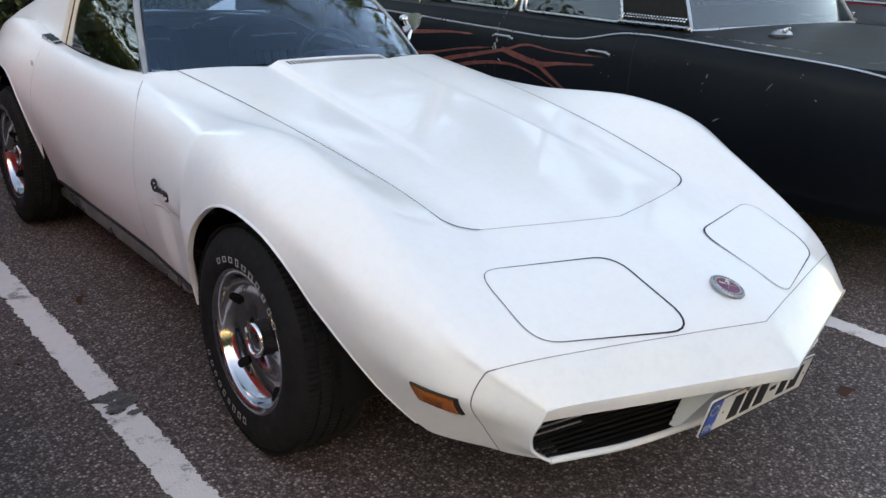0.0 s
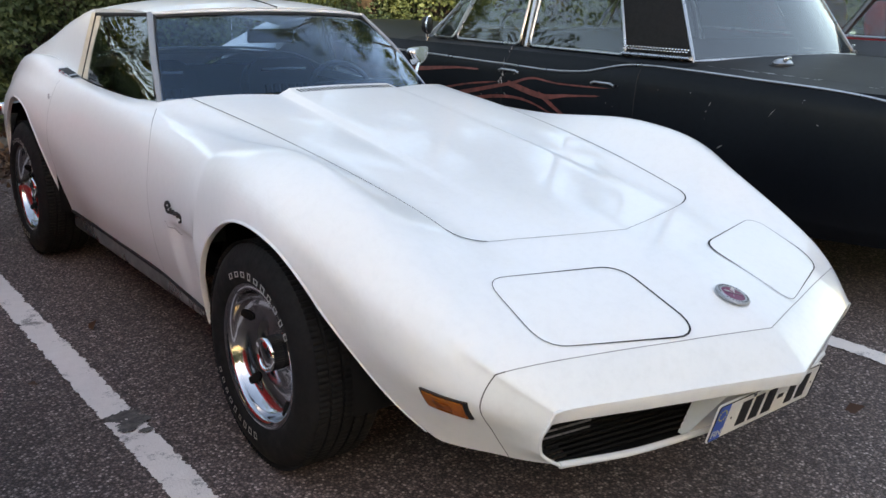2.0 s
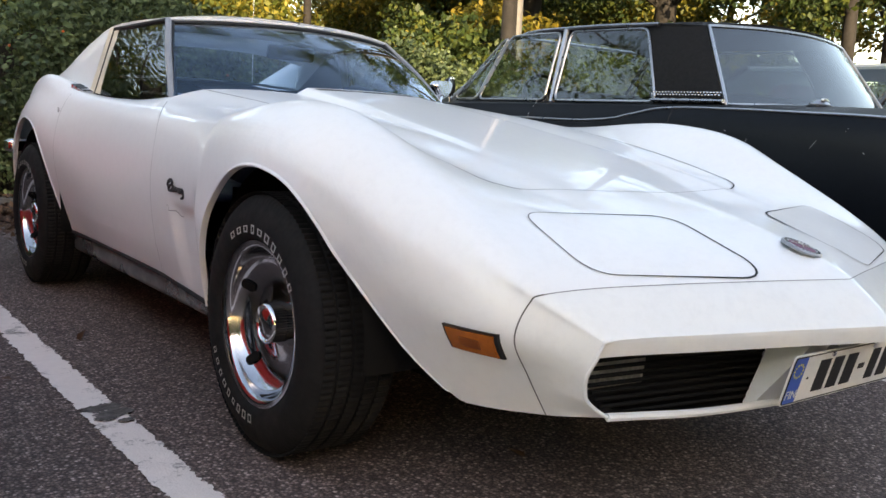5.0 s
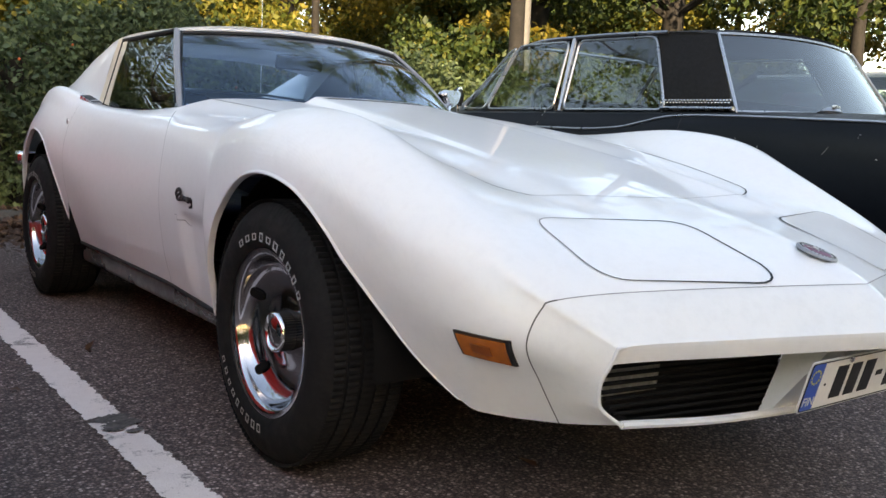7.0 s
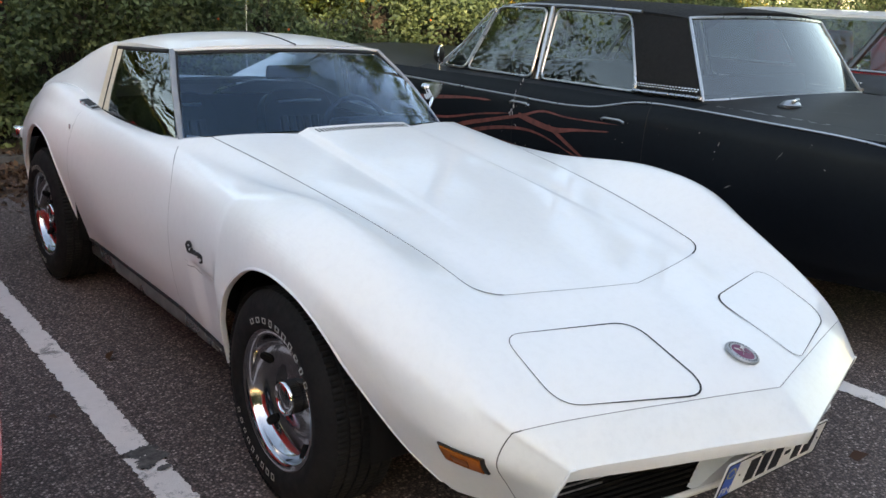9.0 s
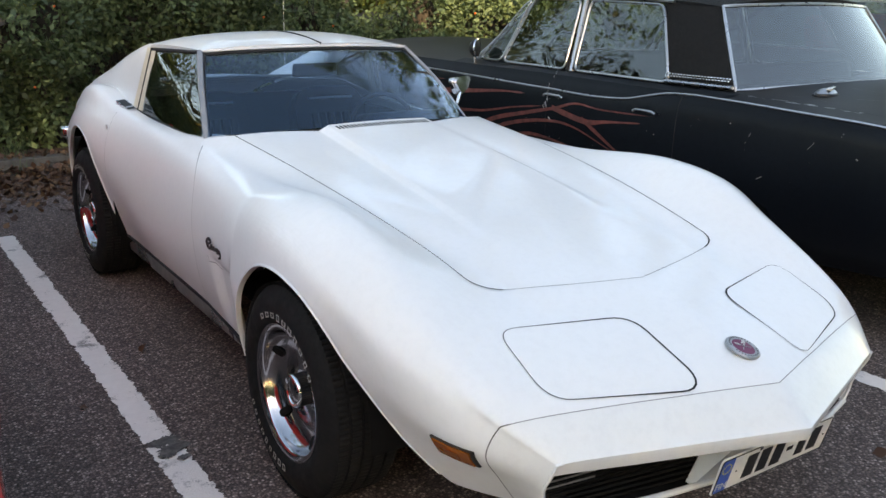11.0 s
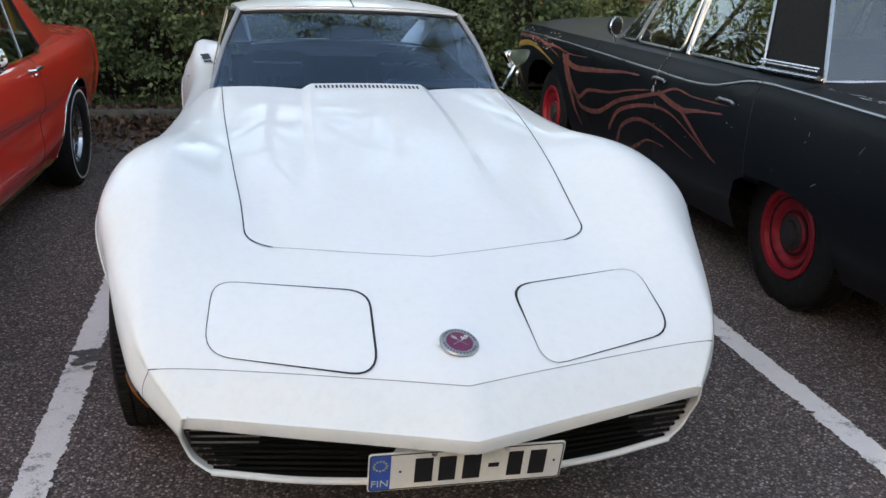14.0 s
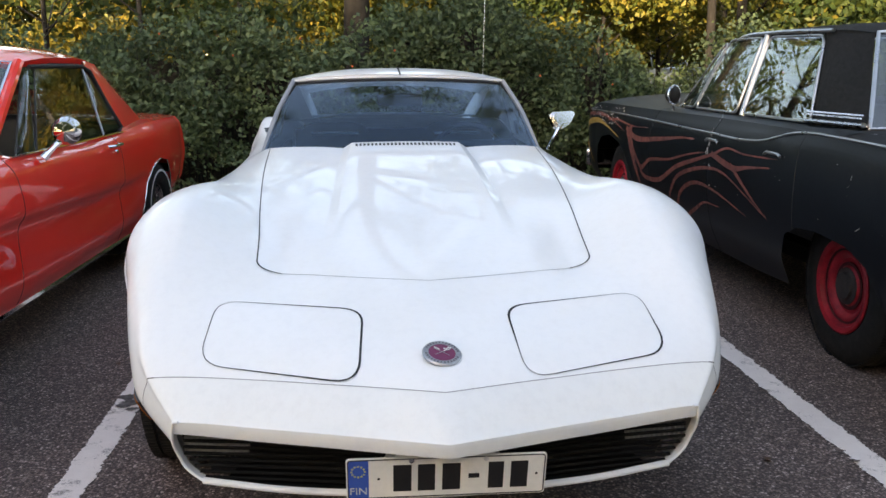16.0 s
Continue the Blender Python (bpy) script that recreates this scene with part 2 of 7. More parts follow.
def spline(keys, pts, at):
    """A smooth curve through pts at the parameters keys, taken at the parameters at."""
    keys, pts, at = np.asarray(keys, float), np.asarray(pts, float), np.asarray(at, float)
    if pts.ndim == 1:
        pts = pts[:, None]
    d = np.diff(pts, axis=0) / np.diff(keys)[:, None]
    h = np.diff(keys)[:, None]
    m = np.empty_like(pts)
    m[0], m[-1] = d[0], d[-1]
    m[1:-1] = (d[:-1] * h[1:] + d[1:] * h[:-1]) / (h[1:] + h[:-1])
    i = np.clip(np.searchsorted(keys, at, side="right") - 1, 0, len(keys) - 2)
    hh = (keys[i + 1] - keys[i])
    t = ((at - keys[i]) / hh)[:, None]
    hh = hh[:, None]
    return ((2 * t**3 - 3 * t**2 + 1) * pts[i] + (t**3 - 2 * t**2 + t) * hh * m[i]
            + (-2 * t**3 + 3 * t**2) * pts[i + 1] + (t**3 - t**2) * hh * m[i + 1])


def loft(lines, vkeys, vs, ukeys, us):
    """A grid [v, u, xyz] over lengthwise lines."""
    along = np.stack([spline(vkeys, ln, vs) for ln in lines])          # line, v, xyz
    return np.stack([spline(ukeys, along[:, k], us) for k in range(len(vs))])


def grid_normals(g):
    n = np.cross(np.gradient(g, axis=1), np.gradient(g, axis=0))
    return n / np.maximum(np.linalg.norm(n, axis=2, keepdims=True), 1e-9)


def grid_faces(nv, nu, flip=False, off=0):
    f = []
    for i in range(nv - 1):
        for j in range(nu - 1):
            a = off + i * nu + j
            q = (a, a + 1, a + nu + 1, a + nu)
            f.append(q[::-1] if flip else q)
    return f


MIRROR = np.array((-1.0, 1.0, 1.0))


def sheets(name, grids, mat):
    """One mesh of several grids, each given as (points, normals); faces follow the normals."""
    V, F, N = [], [], []
    for g, n in grids:
        nv, nu = g.shape[:2]
        c = np.cross(g[nv // 2, nu // 2] - g[nv // 2 - 1, nu // 2], g[nv // 2, nu // 2] - g[nv // 2, nu // 2 - 1])
        F += grid_faces(nv, nu, flip=float(np.dot(c, n[nv // 2, nu // 2])) > 0, off=sum(len(v) for v in V))
        V.append(g.reshape(-1, 3))
        N.append(n.reshape(-1, 3))
    return mesh_of(name, np.concatenate(V), F, mat, np.concatenate(N))


def tube(pts, r, sides=6, closed=False, flat=1.0, taper=None):
    """verts, faces of a tube along pts."""
    P = [Vector(p) for p in pts]
    n = len(P)
    V, F = [], []
    up = Vector((0, 0, 1))
    prev = None
    for i, p in enumerate(P):
        a = P[(i - 1) % n] if closed or i else p
        b = P[(i + 1) % n] if closed or i < n - 1 else p
        d = (b - a).normalized()
        if prev is None:
            ref = up if abs(d.z) < 0.9 else Vector((1, 0, 0))
            s = d.cross(ref).normalized()
        else:
            s = (prev - d * prev.dot(d)).normalized()
        prev = s
        w = d.cross(s)
        rr = r * (taper[i] if taper is not None else 1.0)
        for k in range(sides):
            an = 2 * math.pi * k / sides
            V.append(p + s * math.cos(an) * rr + w * math.sin(an) * rr * flat)
    for i in range(n if closed else n - 1):
        for k in range(sides):
            a, b = i * sides + k, i * sides + (k + 1) % sides
            c, d = ((i + 1) % n) * sides + (k + 1) % sides, ((i + 1) % n) * sides + k
            F.append((a, b, c, d))
    if not closed:
        F.append(tuple(range(sides))[::-1])
        F.append(tuple((n - 1) * sides + k for k in range(sides)))
    return V, F


def box(sx, sy, sz, m=None, bevel=0.0, seg=2):
    bm = bmesh.new()
    bmesh.ops.create_cube(bm, size=1, matrix=(m or Matrix()) @ Matrix.Diagonal((sx, sy, sz, 1)))
    if bevel:
        bmesh.ops.bevel(bm, geom=bm.edges[:], offset=bevel, segments=seg, profile=0.6, affect="EDGES")
    return bm


def join(*geos):
    V, F = [], []
    for v, f in geos:
        o = len(V)
        V += list(v)
        F += [tuple(i + o for i in q) for q in f]
    return V, F


def lathe(profile, sides=40, m=None):
    """Turns (radius, x) pairs about the x axis."""
    m = m or Matrix()
    V, F = [], []
    for r, x in profile:
        for k in range(sides):
            a = 2 * math.pi * k / sides
            V.append(m @ Vector((x, r * math.cos(a), r * math.sin(a))))
    for i in range(len(profile) - 1):
        for k in range(sides):
            a, b = i * sides + k, i * sides + (k + 1) % sides
            F.append((a, b, b + sides, a + sides))
    return V, F


def prism(outline, depth, m=None):
    """A flat outline (x, y) given thickness along -z, in the pose m."""
    m = m or Matrix()
    n = len(outline)
    V = [m @ Vector((x, y, 0)) for x, y in outline] + [m @ Vector((x, y, -depth)) for x, y in outline]
    F = [tuple(range(n)), tuple(range(2 * n - 1, n - 1, -1))]
    F += [(i, n + i, n + (i + 1) % n, (i + 1) % n) for i in range(n)]
    return V, F


def rounded(corners, radius, seg=6):
    """A closed outline with its corners rounded."""
    out = []
    n = len(corners)
    for i in range(n):
        p, a, b = Vector(corners[i]), Vector(corners[i - 1]), Vector(corners[(i + 1) % n])
        u, w = (a - p), (b - p)
        r = min(radius, u.length * 0.45, w.length * 0.45)
        s, e = p + u.normalized() * r, p + w.normalized() * r
        for k in range(seg + 1):
            t = k / seg
            out.append(tuple((1 - t)**2 * s + 2 * t * (1 - t) * p + t * t * e))
    return out


def pane(grid, thick, mat, name, parent, label=""):
    """A thick pane over a grid of points."""
    n = grid_normals(grid)
    nv, nu = grid.shape[:2]
    V = np.concatenate([grid.reshape(-1, 3), (grid - n * thick).reshape(-1, 3)])
    o = nv * nu
    F = grid_faces(nv, nu, True) + grid_faces(nv, nu, False, o)
    rim = [i for i in range(nu)] + [i * nu + nu - 1 for i in range(1, nv)] + [(nv - 1) * nu + i for i in range(nu - 2, -1, -1)] + [i * nu for i in range(nv - 2, 0, -1)]
    for k in range(len(rim)):
        a, b = rim[k], rim[(k + 1) % len(rim)]
        F.append((a, b, b + o, a + o))
    ob = part(name, (V, F), mat, parent, label)
    bm = bmesh.new()
    bm.from_mesh(ob.data)
    bmesh.ops.recalc_face_normals(bm, faces=bm.faces[:])
    bm.to_mesh(ob.data)
    bm.free()
    ob.visible_shadow = False
    return ob


def bilinear(a, b, c, d, nv, nu, bulge=(0, 0, 0)):
    """A grid over the quad a b (first edge) to d c, bulging in the middle."""
    a, b, c, d, bulge = (np.array(p, float) for p in (a, b, c, d, bulge))
    g = np.empty((nv, nu, 3))
    for i, v in enumerate(np.linspace(0, 1, nv)):
        for j, u in enumerate(np.linspace(0, 1, nu)):
            g[i, j] = (1 - v) * ((1 - u) * a + u * b) + v * ((1 - u) * d + u * c) + bulge * 16 * u * (1 - u) * v * (1 - v)
    return g

# ---- ground ----
def sheet(x0, x1, y0, y1, z, nx=2, ny=2):
    xs, ys = np.linspace(x0, x1, nx), np.linspace(y0, y1, ny)
    return np.array([[(x, y, z) for x in xs] for y in ys])


def flat_part(name, g, mat, parent=None):
    return part(name, (g.reshape(-1, 3), grid_faces(g.shape[0], g.shape[1])), mat, parent, smooth=False)


tagged(flat_part("ground", sheet(-400, 400, -400, 400, -0.12), M_SOIL), "dark soil ground reaching the horizon", "ground", kind="structure")
KERB_Y = 6.25
road = flat_part("road", sheet(-40, 60, -45, KERB_Y, 0.0), M_ASPHALT)
tagged(road, "worn dark grey asphalt of the parking lot", "asphalt", kind="structure")


def parking_line(name, x0, x1, y0, y1, width, gap=None, seed=1):
    """A worn painted line from (x0, y0) to (x1, y1), with ragged edges and a crossing patch where it is worn away."""
    rnd = random.Random(seed)
    ys = np.arange(y0, y1, 0.005)
    V, F = [], []
    a = b = 0.0
    for i, y in enumerate(ys):
        t = (y - y0) / (y1 - y0)
        c = x0 + (x1 - x0) * t
        a = a * 0.72 + rnd.gauss(0, 0.0024) + (rnd.uniform(0.004, 0.012) if rnd.random() < 0.02 else 0.0)
        b = b * 0.72 + rnd.gauss(0, 0.0024) - (rnd.uniform(0.004, 0.012) if rnd.random() < 0.02 else 0.0)
        w = width / 2
        V += [(c - w + a, y, 0.004), (c + w + b, y, 0.004)]
        if i and not (gap and gap[0] < y < gap[1]):
            k = 2 * i
            F.append((k - 2, k - 1, k + 1, k))
    return tagged(part(name, (V, F), M_LINE, None, smooth=False), "worn white painted parking bay line on asphalt", "parking line", "parking lines", "structure")


parking_line("parking_line_1", -1.056, -1.112, -1.6, 4.42, 0.102, (1.480, 1.512), 3)
parking_line("parking_line_2", 1.452, 1.44, -1.6, 4.42, 0.105, None, 4)
parking_line("parking_line_3", 3.95, 3.94, -1.6, 4.42, 0.105, None, 5)
parking_line("parking_line_4", -3.57, -3.61, -1.6, 4.42, 0.105, None, 6)

# worn grey smears where the first line is crossed
rnd = random.Random(12)
for lift, (cx, cy, rx, ry) in enumerate(((-1.077, 1.492, 0.066, 0.030), (-1.062, 1.432, 0.058, 0.034), (-1.092, 1.398, 0.034, 0.022), (-1.052, 1.356, 0.026, 0.014))):
    ring_ = [(cx + rx * math.cos(a) * (1 + rnd.uniform(-0.2, 0.2)) * (1 if abs(math.cos(a)) < 0.7 else 0.9), cy + ry * math.sin(a) * (1 + rnd.uniform(-0.28, 0.28)) + 0.12 * rx * math.cos(a), 0.006 + 0.001 * lift) for a in np.linspace(0, 2 * math.pi, 60, endpoint=False)]
    tagged(part("line_patch", ([(cx, cy, 0.006 + 0.001 * lift)] + ring_, [(0, 1 + k, 1 + (k + 1) % 60) for k in range(60)]), M_WORNLINE, None, smooth=False), "grey worn patch across the painted bay line", "patch", kind="structure")

kerb = thing("kerb", pose(0, KERB_Y + 0.07, 0), "row of weathered grey concrete kerb stones beside the hedge", "kerb", kind="structure", world=True)
for k in range(40):
    part("kerb_stone", box(0.99, 0.14, 0.24, pose(-14.5 + k, KERB_Y + 0.07, 0.0, 0, 0, 0), 0.018), M_KERB, kerb)
bed = flat_part("planting_bed", sheet(-40, 60, KERB_Y + 0.14, 60, 0.08), M_SOIL)
tagged(bed, "dark soil of the planting bed under the hedge", "soil", kind="structure")

# ---- white sports coupe ----
sports_car = thing("sports_car", pose(0, 2.2, 0), "glossy white two-seat sports coupe with flared fenders and a pointed nose", "car", world=True)
VK = np.array([-0.10, 0.05, 0.30, 0.50, 0.75, 1.0, 1.5, 2.02, 2.6, 3.05, 3.45, 3.95, 4.5])
# lengthwise lines of one half, centre outwards: (x, y, z) at the stations above
L_CENTRE = [(0, -0.130, 0.485), (0, -0.030, 0.563), (0, 0.20, 0.645), (0, 0.442, 0.700), (0, 0.72, 0.752), (0, 1.0, 0.803), (0, 1.5, 0.885), (0, 1.93, 0.948)]
L_BULGE = [(0.18, -0.068, 0.482), (0.19, 0.03, 0.561), (0.19, 0.26, 0.645), (0.21, 0.495, 0.701), (0.245, 0.74, 0.752), (0.252, 1.0, 0.802), (0.242, 1.5, 0.884), (0.225, 1.93, 0.944)]
L_FOOT = [(0.24, -0.047, 0.481), (0.25, 0.048, 0.560), (0.26, 0.28, 0.645), (0.30, 0.52, 0.702), (0.31, 0.75, 0.751), (0.295, 1.0, 0.795), (0.282, 1.5, 0.866), (0.262, 1.945, 0.920)]
L_EDGE = [(0.42, 0.015, 0.477), (0.44, 0.108, 0.556), (0.46, 0.33, 0.648), (0.475, 0.578, 0.708), (0.488, 0.78, 0.756), (0.509, 1.0, 0.797), (0.549, 1.5, 0.866), (0.577, 2.025, 0.915)]
L_VALLEY = [(0.52, 0.050, 0.475), (0.56, 0.145, 0.552), (0.58, 0.35, 0.646), (0.575, 0.59, 0.734), (0.59, 0.79, 0.798), (0.60, 1.0, 0.838), (0.625, 1.5, 0.853), (0.64, 2.17, 0.882)]
L_CREST = [(0.600, 0.078, 0.470), (0.672, 0.183, 0.541), (0.70, 0.36, 0.650), (0.70, 0.60, 0.768), (0.70, 0.79, 0.848), (0.695, 1.0, 0.880), (0.69, 1.5, 0.850), (0.70, 2.075, 0.846),
           (0.705, 2.6, 0.862), (0.716, 3.05, 0.893), (0.730, 3.45, 0.972), (0.695, 3.95, 0.868), (0.60, 4.5, 0.76)]
L_SHOULDER = [(0.613, 0.085, 0.459), (0.693, 0.200, 0.523), (0.768, 0.375, 0.598), (0.815, 0.61, 0.707), (0.832, 0.79, 0.800), (0.832, 1.0, 0.836), (0.785, 1.5, 0.805), (0.759, 1.965, 0.785),
              (0.757, 2.6, 0.790), (0.775, 3.05, 0.825), (0.790, 3.45, 0.890), (0.740, 3.95, 0.790), (0.625, 4.5, 0.71)]
L_FLANK = [(0.612, 0.090, 0.420), (0.708, 0.218, 0.455), (0.774, 0.39, 0.490), (0.832, 0.62, 0.600), (0.880, 0.79, 0.700), (0.888, 1.0, 0.715), (0.828, 1.5, 0.660), (0.795, 1.925, 0.612),
           (0.792, 2.6, 0.600), (0.815, 3.05, 0.655), (0.838, 3.45, 0.765), (0.785, 3.95, 0.69), (0.66, 4.5, 0.62)]
L_LOWER = [(0.604, 0.100, 0.370), (0.652, 0.232, 0.370), (0.720, 0.40, 0.380), (0.785, 0.62, 0.43), (0.855, 0.79, 0.50), (0.880, 1.0, 0.52), (0.806, 1.5, 0.44), (0.777, 1.93, 0.42),
           (0.778, 2.6, 0.42), (0.782, 3.05, 0.44), (0.840, 3.45, 0.52), (0.795, 3.95, 0.50), (0.645, 4.5, 0.50)]
L_BOTTOM = [(0.588, 0.112, 0.310), (0.590, 0.240, 0.282), (0.655, 0.41, 0.268), (0.72, 0.62, 0.27), (0.80, 0.79, 0.27), (0.85, 1.0, 0.27), (0.766, 1.5, 0.272), (0.738, 1.95, 0.284),
            (0.739, 2.6, 0.291), (0.740, 3.05, 0.292), (0.83, 3.45, 0.30), (0.77, 3.95, 0.34), (0.61, 4.5, 0.40)]
ARCHES = (([0.36, 0.42, 0.50, 0.56, 0.61, 0.665, 0.70, 0.75, 0.81, 0.89, 0.98, 1.07, 1.167, 1.276, 1.345, 1.375, 1.386, 1.392],
           [0.255, 0.268, 0.345, 0.425, 0.490, 0.556, 0.606, 0.660, 0.697, 0.717, 0.722, 0.708, 0.666, 0.588, 0.480, 0.40, 0.33, 0.262]),
          ([3.07, 3.10, 3.15, 3.22, 3.32, 3.45, 3.58, 3.70, 3.79, 3.84, 3.87],
           [0.262, 0.36, 0.485, 0.62, 0.73, 0.772, 0.755, 0.675, 0.56, 0.42, 0.262]))
ARCHES = tuple(tuple(spline(range(len(ya)), np.stack([ya, za], axis=1), np.linspace(0, len(ya) - 1, 160)).T) for ya, za in ARCHES)
N_TOP = 8                                                     # stations up to the cowl
vs_front = np.unique(np.concatenate([np.linspace(a, b, n) for a, b, n in
                                     zip(VK[:7], VK[1:8], (10, 10, 12, 16, 16, 24, 20))] + [np.linspace(1.24, 1.41, 60)]))
vs_back = np.unique(np.concatenate([np.linspace(a, b, n) for a, b, n in zip(VK[7:-1], VK[8:], (14, 16, 24, 24, 12))] + [np.linspace(3.055, 3.16, 40), np.linspace(3.76, 3.885, 40)]))
vs_all = np.concatenate([vs_front, vs_back[1:]])
UT = np.array([0, 0.21, 0.29, 0.50, 0.58, 0.69])
us_top = np.unique(np.concatenate([np.linspace(a, b, n) for a, b, n in zip(UT[:-1], UT[1:], (8, 6, 9, 6, 8))]))
US = np.array([0, 0.13, 0.29, 0.47, 0.62])
us_side = np.linspace(0, 0.62, 45)
HALF = [L_CENTRE, L_BULGE, L_FOOT, L_EDGE, L_VALLEY] + [ln[:N_TOP] for ln in (L_CREST, L_SHOULDER, L_FLANK, L_LOWER, L_BOTTOM)]
L_BELT = [(0.62, 2.08, 0.887), (0.645, 2.6, 0.871), (0.650, 3.05, 0.890), (0.628, 3.45, 0.945), (0.605, 3.95, 0.92), (0.56, 4.5, 0.79)]
front = loft(HALF, VK[:N_TOP], vs_front, np.concatenate([UT, UT[-1] + US[1:]]), np.concatenate([us_top, UT[-1] + us_side[1:]]))
# the lines run on behind the cowl; the cowl's own station ties both together
us_belt = np.linspace(-0.08, 0, 6)
rear_lines = [[(0.64, 2.17, 0.882)] + L_BELT[1:]] + [ln[N_TOP - 1:] for ln in (L_CREST, L_SHOULDER, L_FLANK, L_LOWER, L_BOTTOM)]
full_lines = [spline(VK, ln, vs_all) for ln in (L_CREST, L_SHOULDER, L_FLANK, L_LOWER, L_BOTTOM)]
belt_line = spline(VK[7:], rear_lines[0], vs_back)
nf = len(vs_front)
back = np.stack([spline(np.concatenate([[-0.08], US]), np.stack([belt_line[k]] + [ln[nf - 1 + k] for ln in full_lines]), np.concatenate([us_belt, us_side[1:]])) for k in range(len(vs_back))])
top = front[:, :len(us_top)]
# the hood: a crowned bulge with firm sides between flat panels, fading out towards the nose
_lc, _lb, _lf, _le = (spline(VK[:N_TOP], ln, vs_front) for ln in (L_CENTRE, L_BULGE, L_FOOT, L_EDGE))
for j, u in enumerate(us_top):
    if u > UT[3]:
        break
    if u <= UT[1]:
        q = u / UT[1]
        flat_ = _lc + (_lb - _lc) * np.array((q, q * q, q * q))
    elif u <= UT[2]:
        q = (u - UT[1]) / (UT[2] - UT[1])
        flat_ = _lb + (_lf - _lb) * q
    else:
        q = (u - UT[2]) / (UT[3] - UT[2])
        flat_ = _lf + (_le - _lf) * q + np.array((0, 0, 0.006)) * 4 * q * (1 - q)
    f_ = np.clip((vs_front - 0.70) / 0.45, 0, 1)[:, None]
    f_ = f_ * f_ * (3 - 2 * f_)
    top[:, j] += (flat_ - top[:, j]) * f_
side = np.concatenate([front[:, len(us_top) - 1:], back[1:, len(us_belt) - 1:]])
belt = back[:, :len(us_belt)]


def trim_column(col):
    """Cuts a side section off at the wheel arch and spreads its points anew."""
    best = None
    for ya, za in ARCHES:
        z = np.interp(col[:, 1], ya, za, left=-1, right=-1)
        below = np.nonzero(col[:, 2] < z)[0]
        if len(below):
            k = max(1, below[0])
            d0, d1 = col[k - 1, 2] - z[k - 1], col[k, 2] - z[k]
            f = d0 / (d0 - d1) if d0 > d1 else 0.0
            best = k - 1 + min(max(f, 0.0), 1.0)
    if best is None:
        return col
    s = np.linspace(0, best, len(col))
    i = np.clip(s.astype(int), 0, len(col) - 2)
    t = (s - i)[:, None]
    return col[i] * (1 - t) + col[i + 1] * t



# the flare that rises to the rear edge of the front arch, and the shallow recess behind it
_y, _z = side[..., 1], side[..., 2]
flare = np.exp(-np.where(_y < 1.385, (_y - 1.385) / 0.16, (_y - 1.385) / 0.045)**2) / (1 + np.exp((_z - 0.60) / 0.035))
recess = 1 / (1 + np.exp((_z - 0.545) / 0.005)) / (1 + np.exp(-(_y - 1.44) / 0.02)) * np.clip((1.715 - _y) / 0.05, 0, 1) * np.clip((_z - 0.24) / 0.15, 0, 1)
side[..., 0] += 0.026 * flare - 0.020 * recess

# the opening's outer edge bows back at mid height and rounds in to the lower bar
_fr = np.clip(1 - (vs_all - VK[0]) / (VK[1] - VK[0]), 0, 1)[:, None]**1.6
_bow = np.clip((0.468 - _z) / 0.100, 0, 1)
_bow = 0.17 * _bow**2 * (3 - 2 * _bow) * np.clip((_z - 0.302) / 0.050, 0, 1)
_seam_row = side[int(np.argmin(abs(vs_all - VK[1])))][None]
_low = np.clip((0.350 - _z) / 0.045, 0, 1)**1.6
_move = (_seam_row - side) * (_bow * _fr)[..., None]
side += _move
side[..., 0] -= 0.040 * _low * _fr
side[..., 1] -= 0.004 * _low * _fr

nfull = grid_normals(side)
trimmed = np.stack([trim_column(c) for c in side])
# normals follow the untrimmed surface where the points lie
ns = np.empty_like(trimmed)
for k in range(len(side)):
    idx = np.argmin(np.linalg.norm(trimmed[k][:, None] - side[k][None], axis=2), axis=1)
    ns[k] = nfull[k, idx]
side = trimmed
nt = grid_normals(top)
if nt[20, 3, 2] < 0:
    nt = -nt
if ns[60, 20, 0] < 0:
    ns = -ns


def even_out(n, v, width):
    """Lengthwise smoothing of normals over a distance, fading out towards the nose."""
    w = np.exp(-0.5 * ((v[:, None] - v[None]) / width)**2) * np.gradient(v)[None]
    m = np.einsum("ab,bjk->ajk", w / w.sum(axis=1, keepdims=True), n)
    f = np.clip((v - 0.30) / 0.25, 0, 1)[:, None, None] * np.clip((2.03 - v) / 0.12, 0, 1)[:, None, None]
    m = n * (1 - f) + m * f
    return m / np.linalg.norm(m, axis=2, keepdims=True)


j_edge = int(np.argmin(abs(us_top - UT[3])))
soft_top = even_out(nt, vs_front, 0.20)
firm_top = even_out(nt, vs_front, 0.09)
blend = np.clip((us_top - 0.42) / 0.10, 0, 1)[None, :, None]
nt = firm_top * (1 - blend) + soft_top * blend
for _ in range(6):
    nt[:, j_edge - 1:-1] = (nt[:, j_edge - 2:-2] + 2 * nt[:, j_edge - 1:-1] + nt[:, j_edge:]) / 4
nt /= np.linalg.norm(nt, axis=2, keepdims=True)
high = np.clip((24 - np.arange(ns.shape[1])) / 8, 0, 1)[None, :, None]
ns[:nf] = ns[:nf] * (1 - high) + even_out(ns[:nf], vs_front, 0.16) * high
ns /= np.linalg.norm(ns, axis=2, keepdims=True)
nt[:, 0, 0] = 0
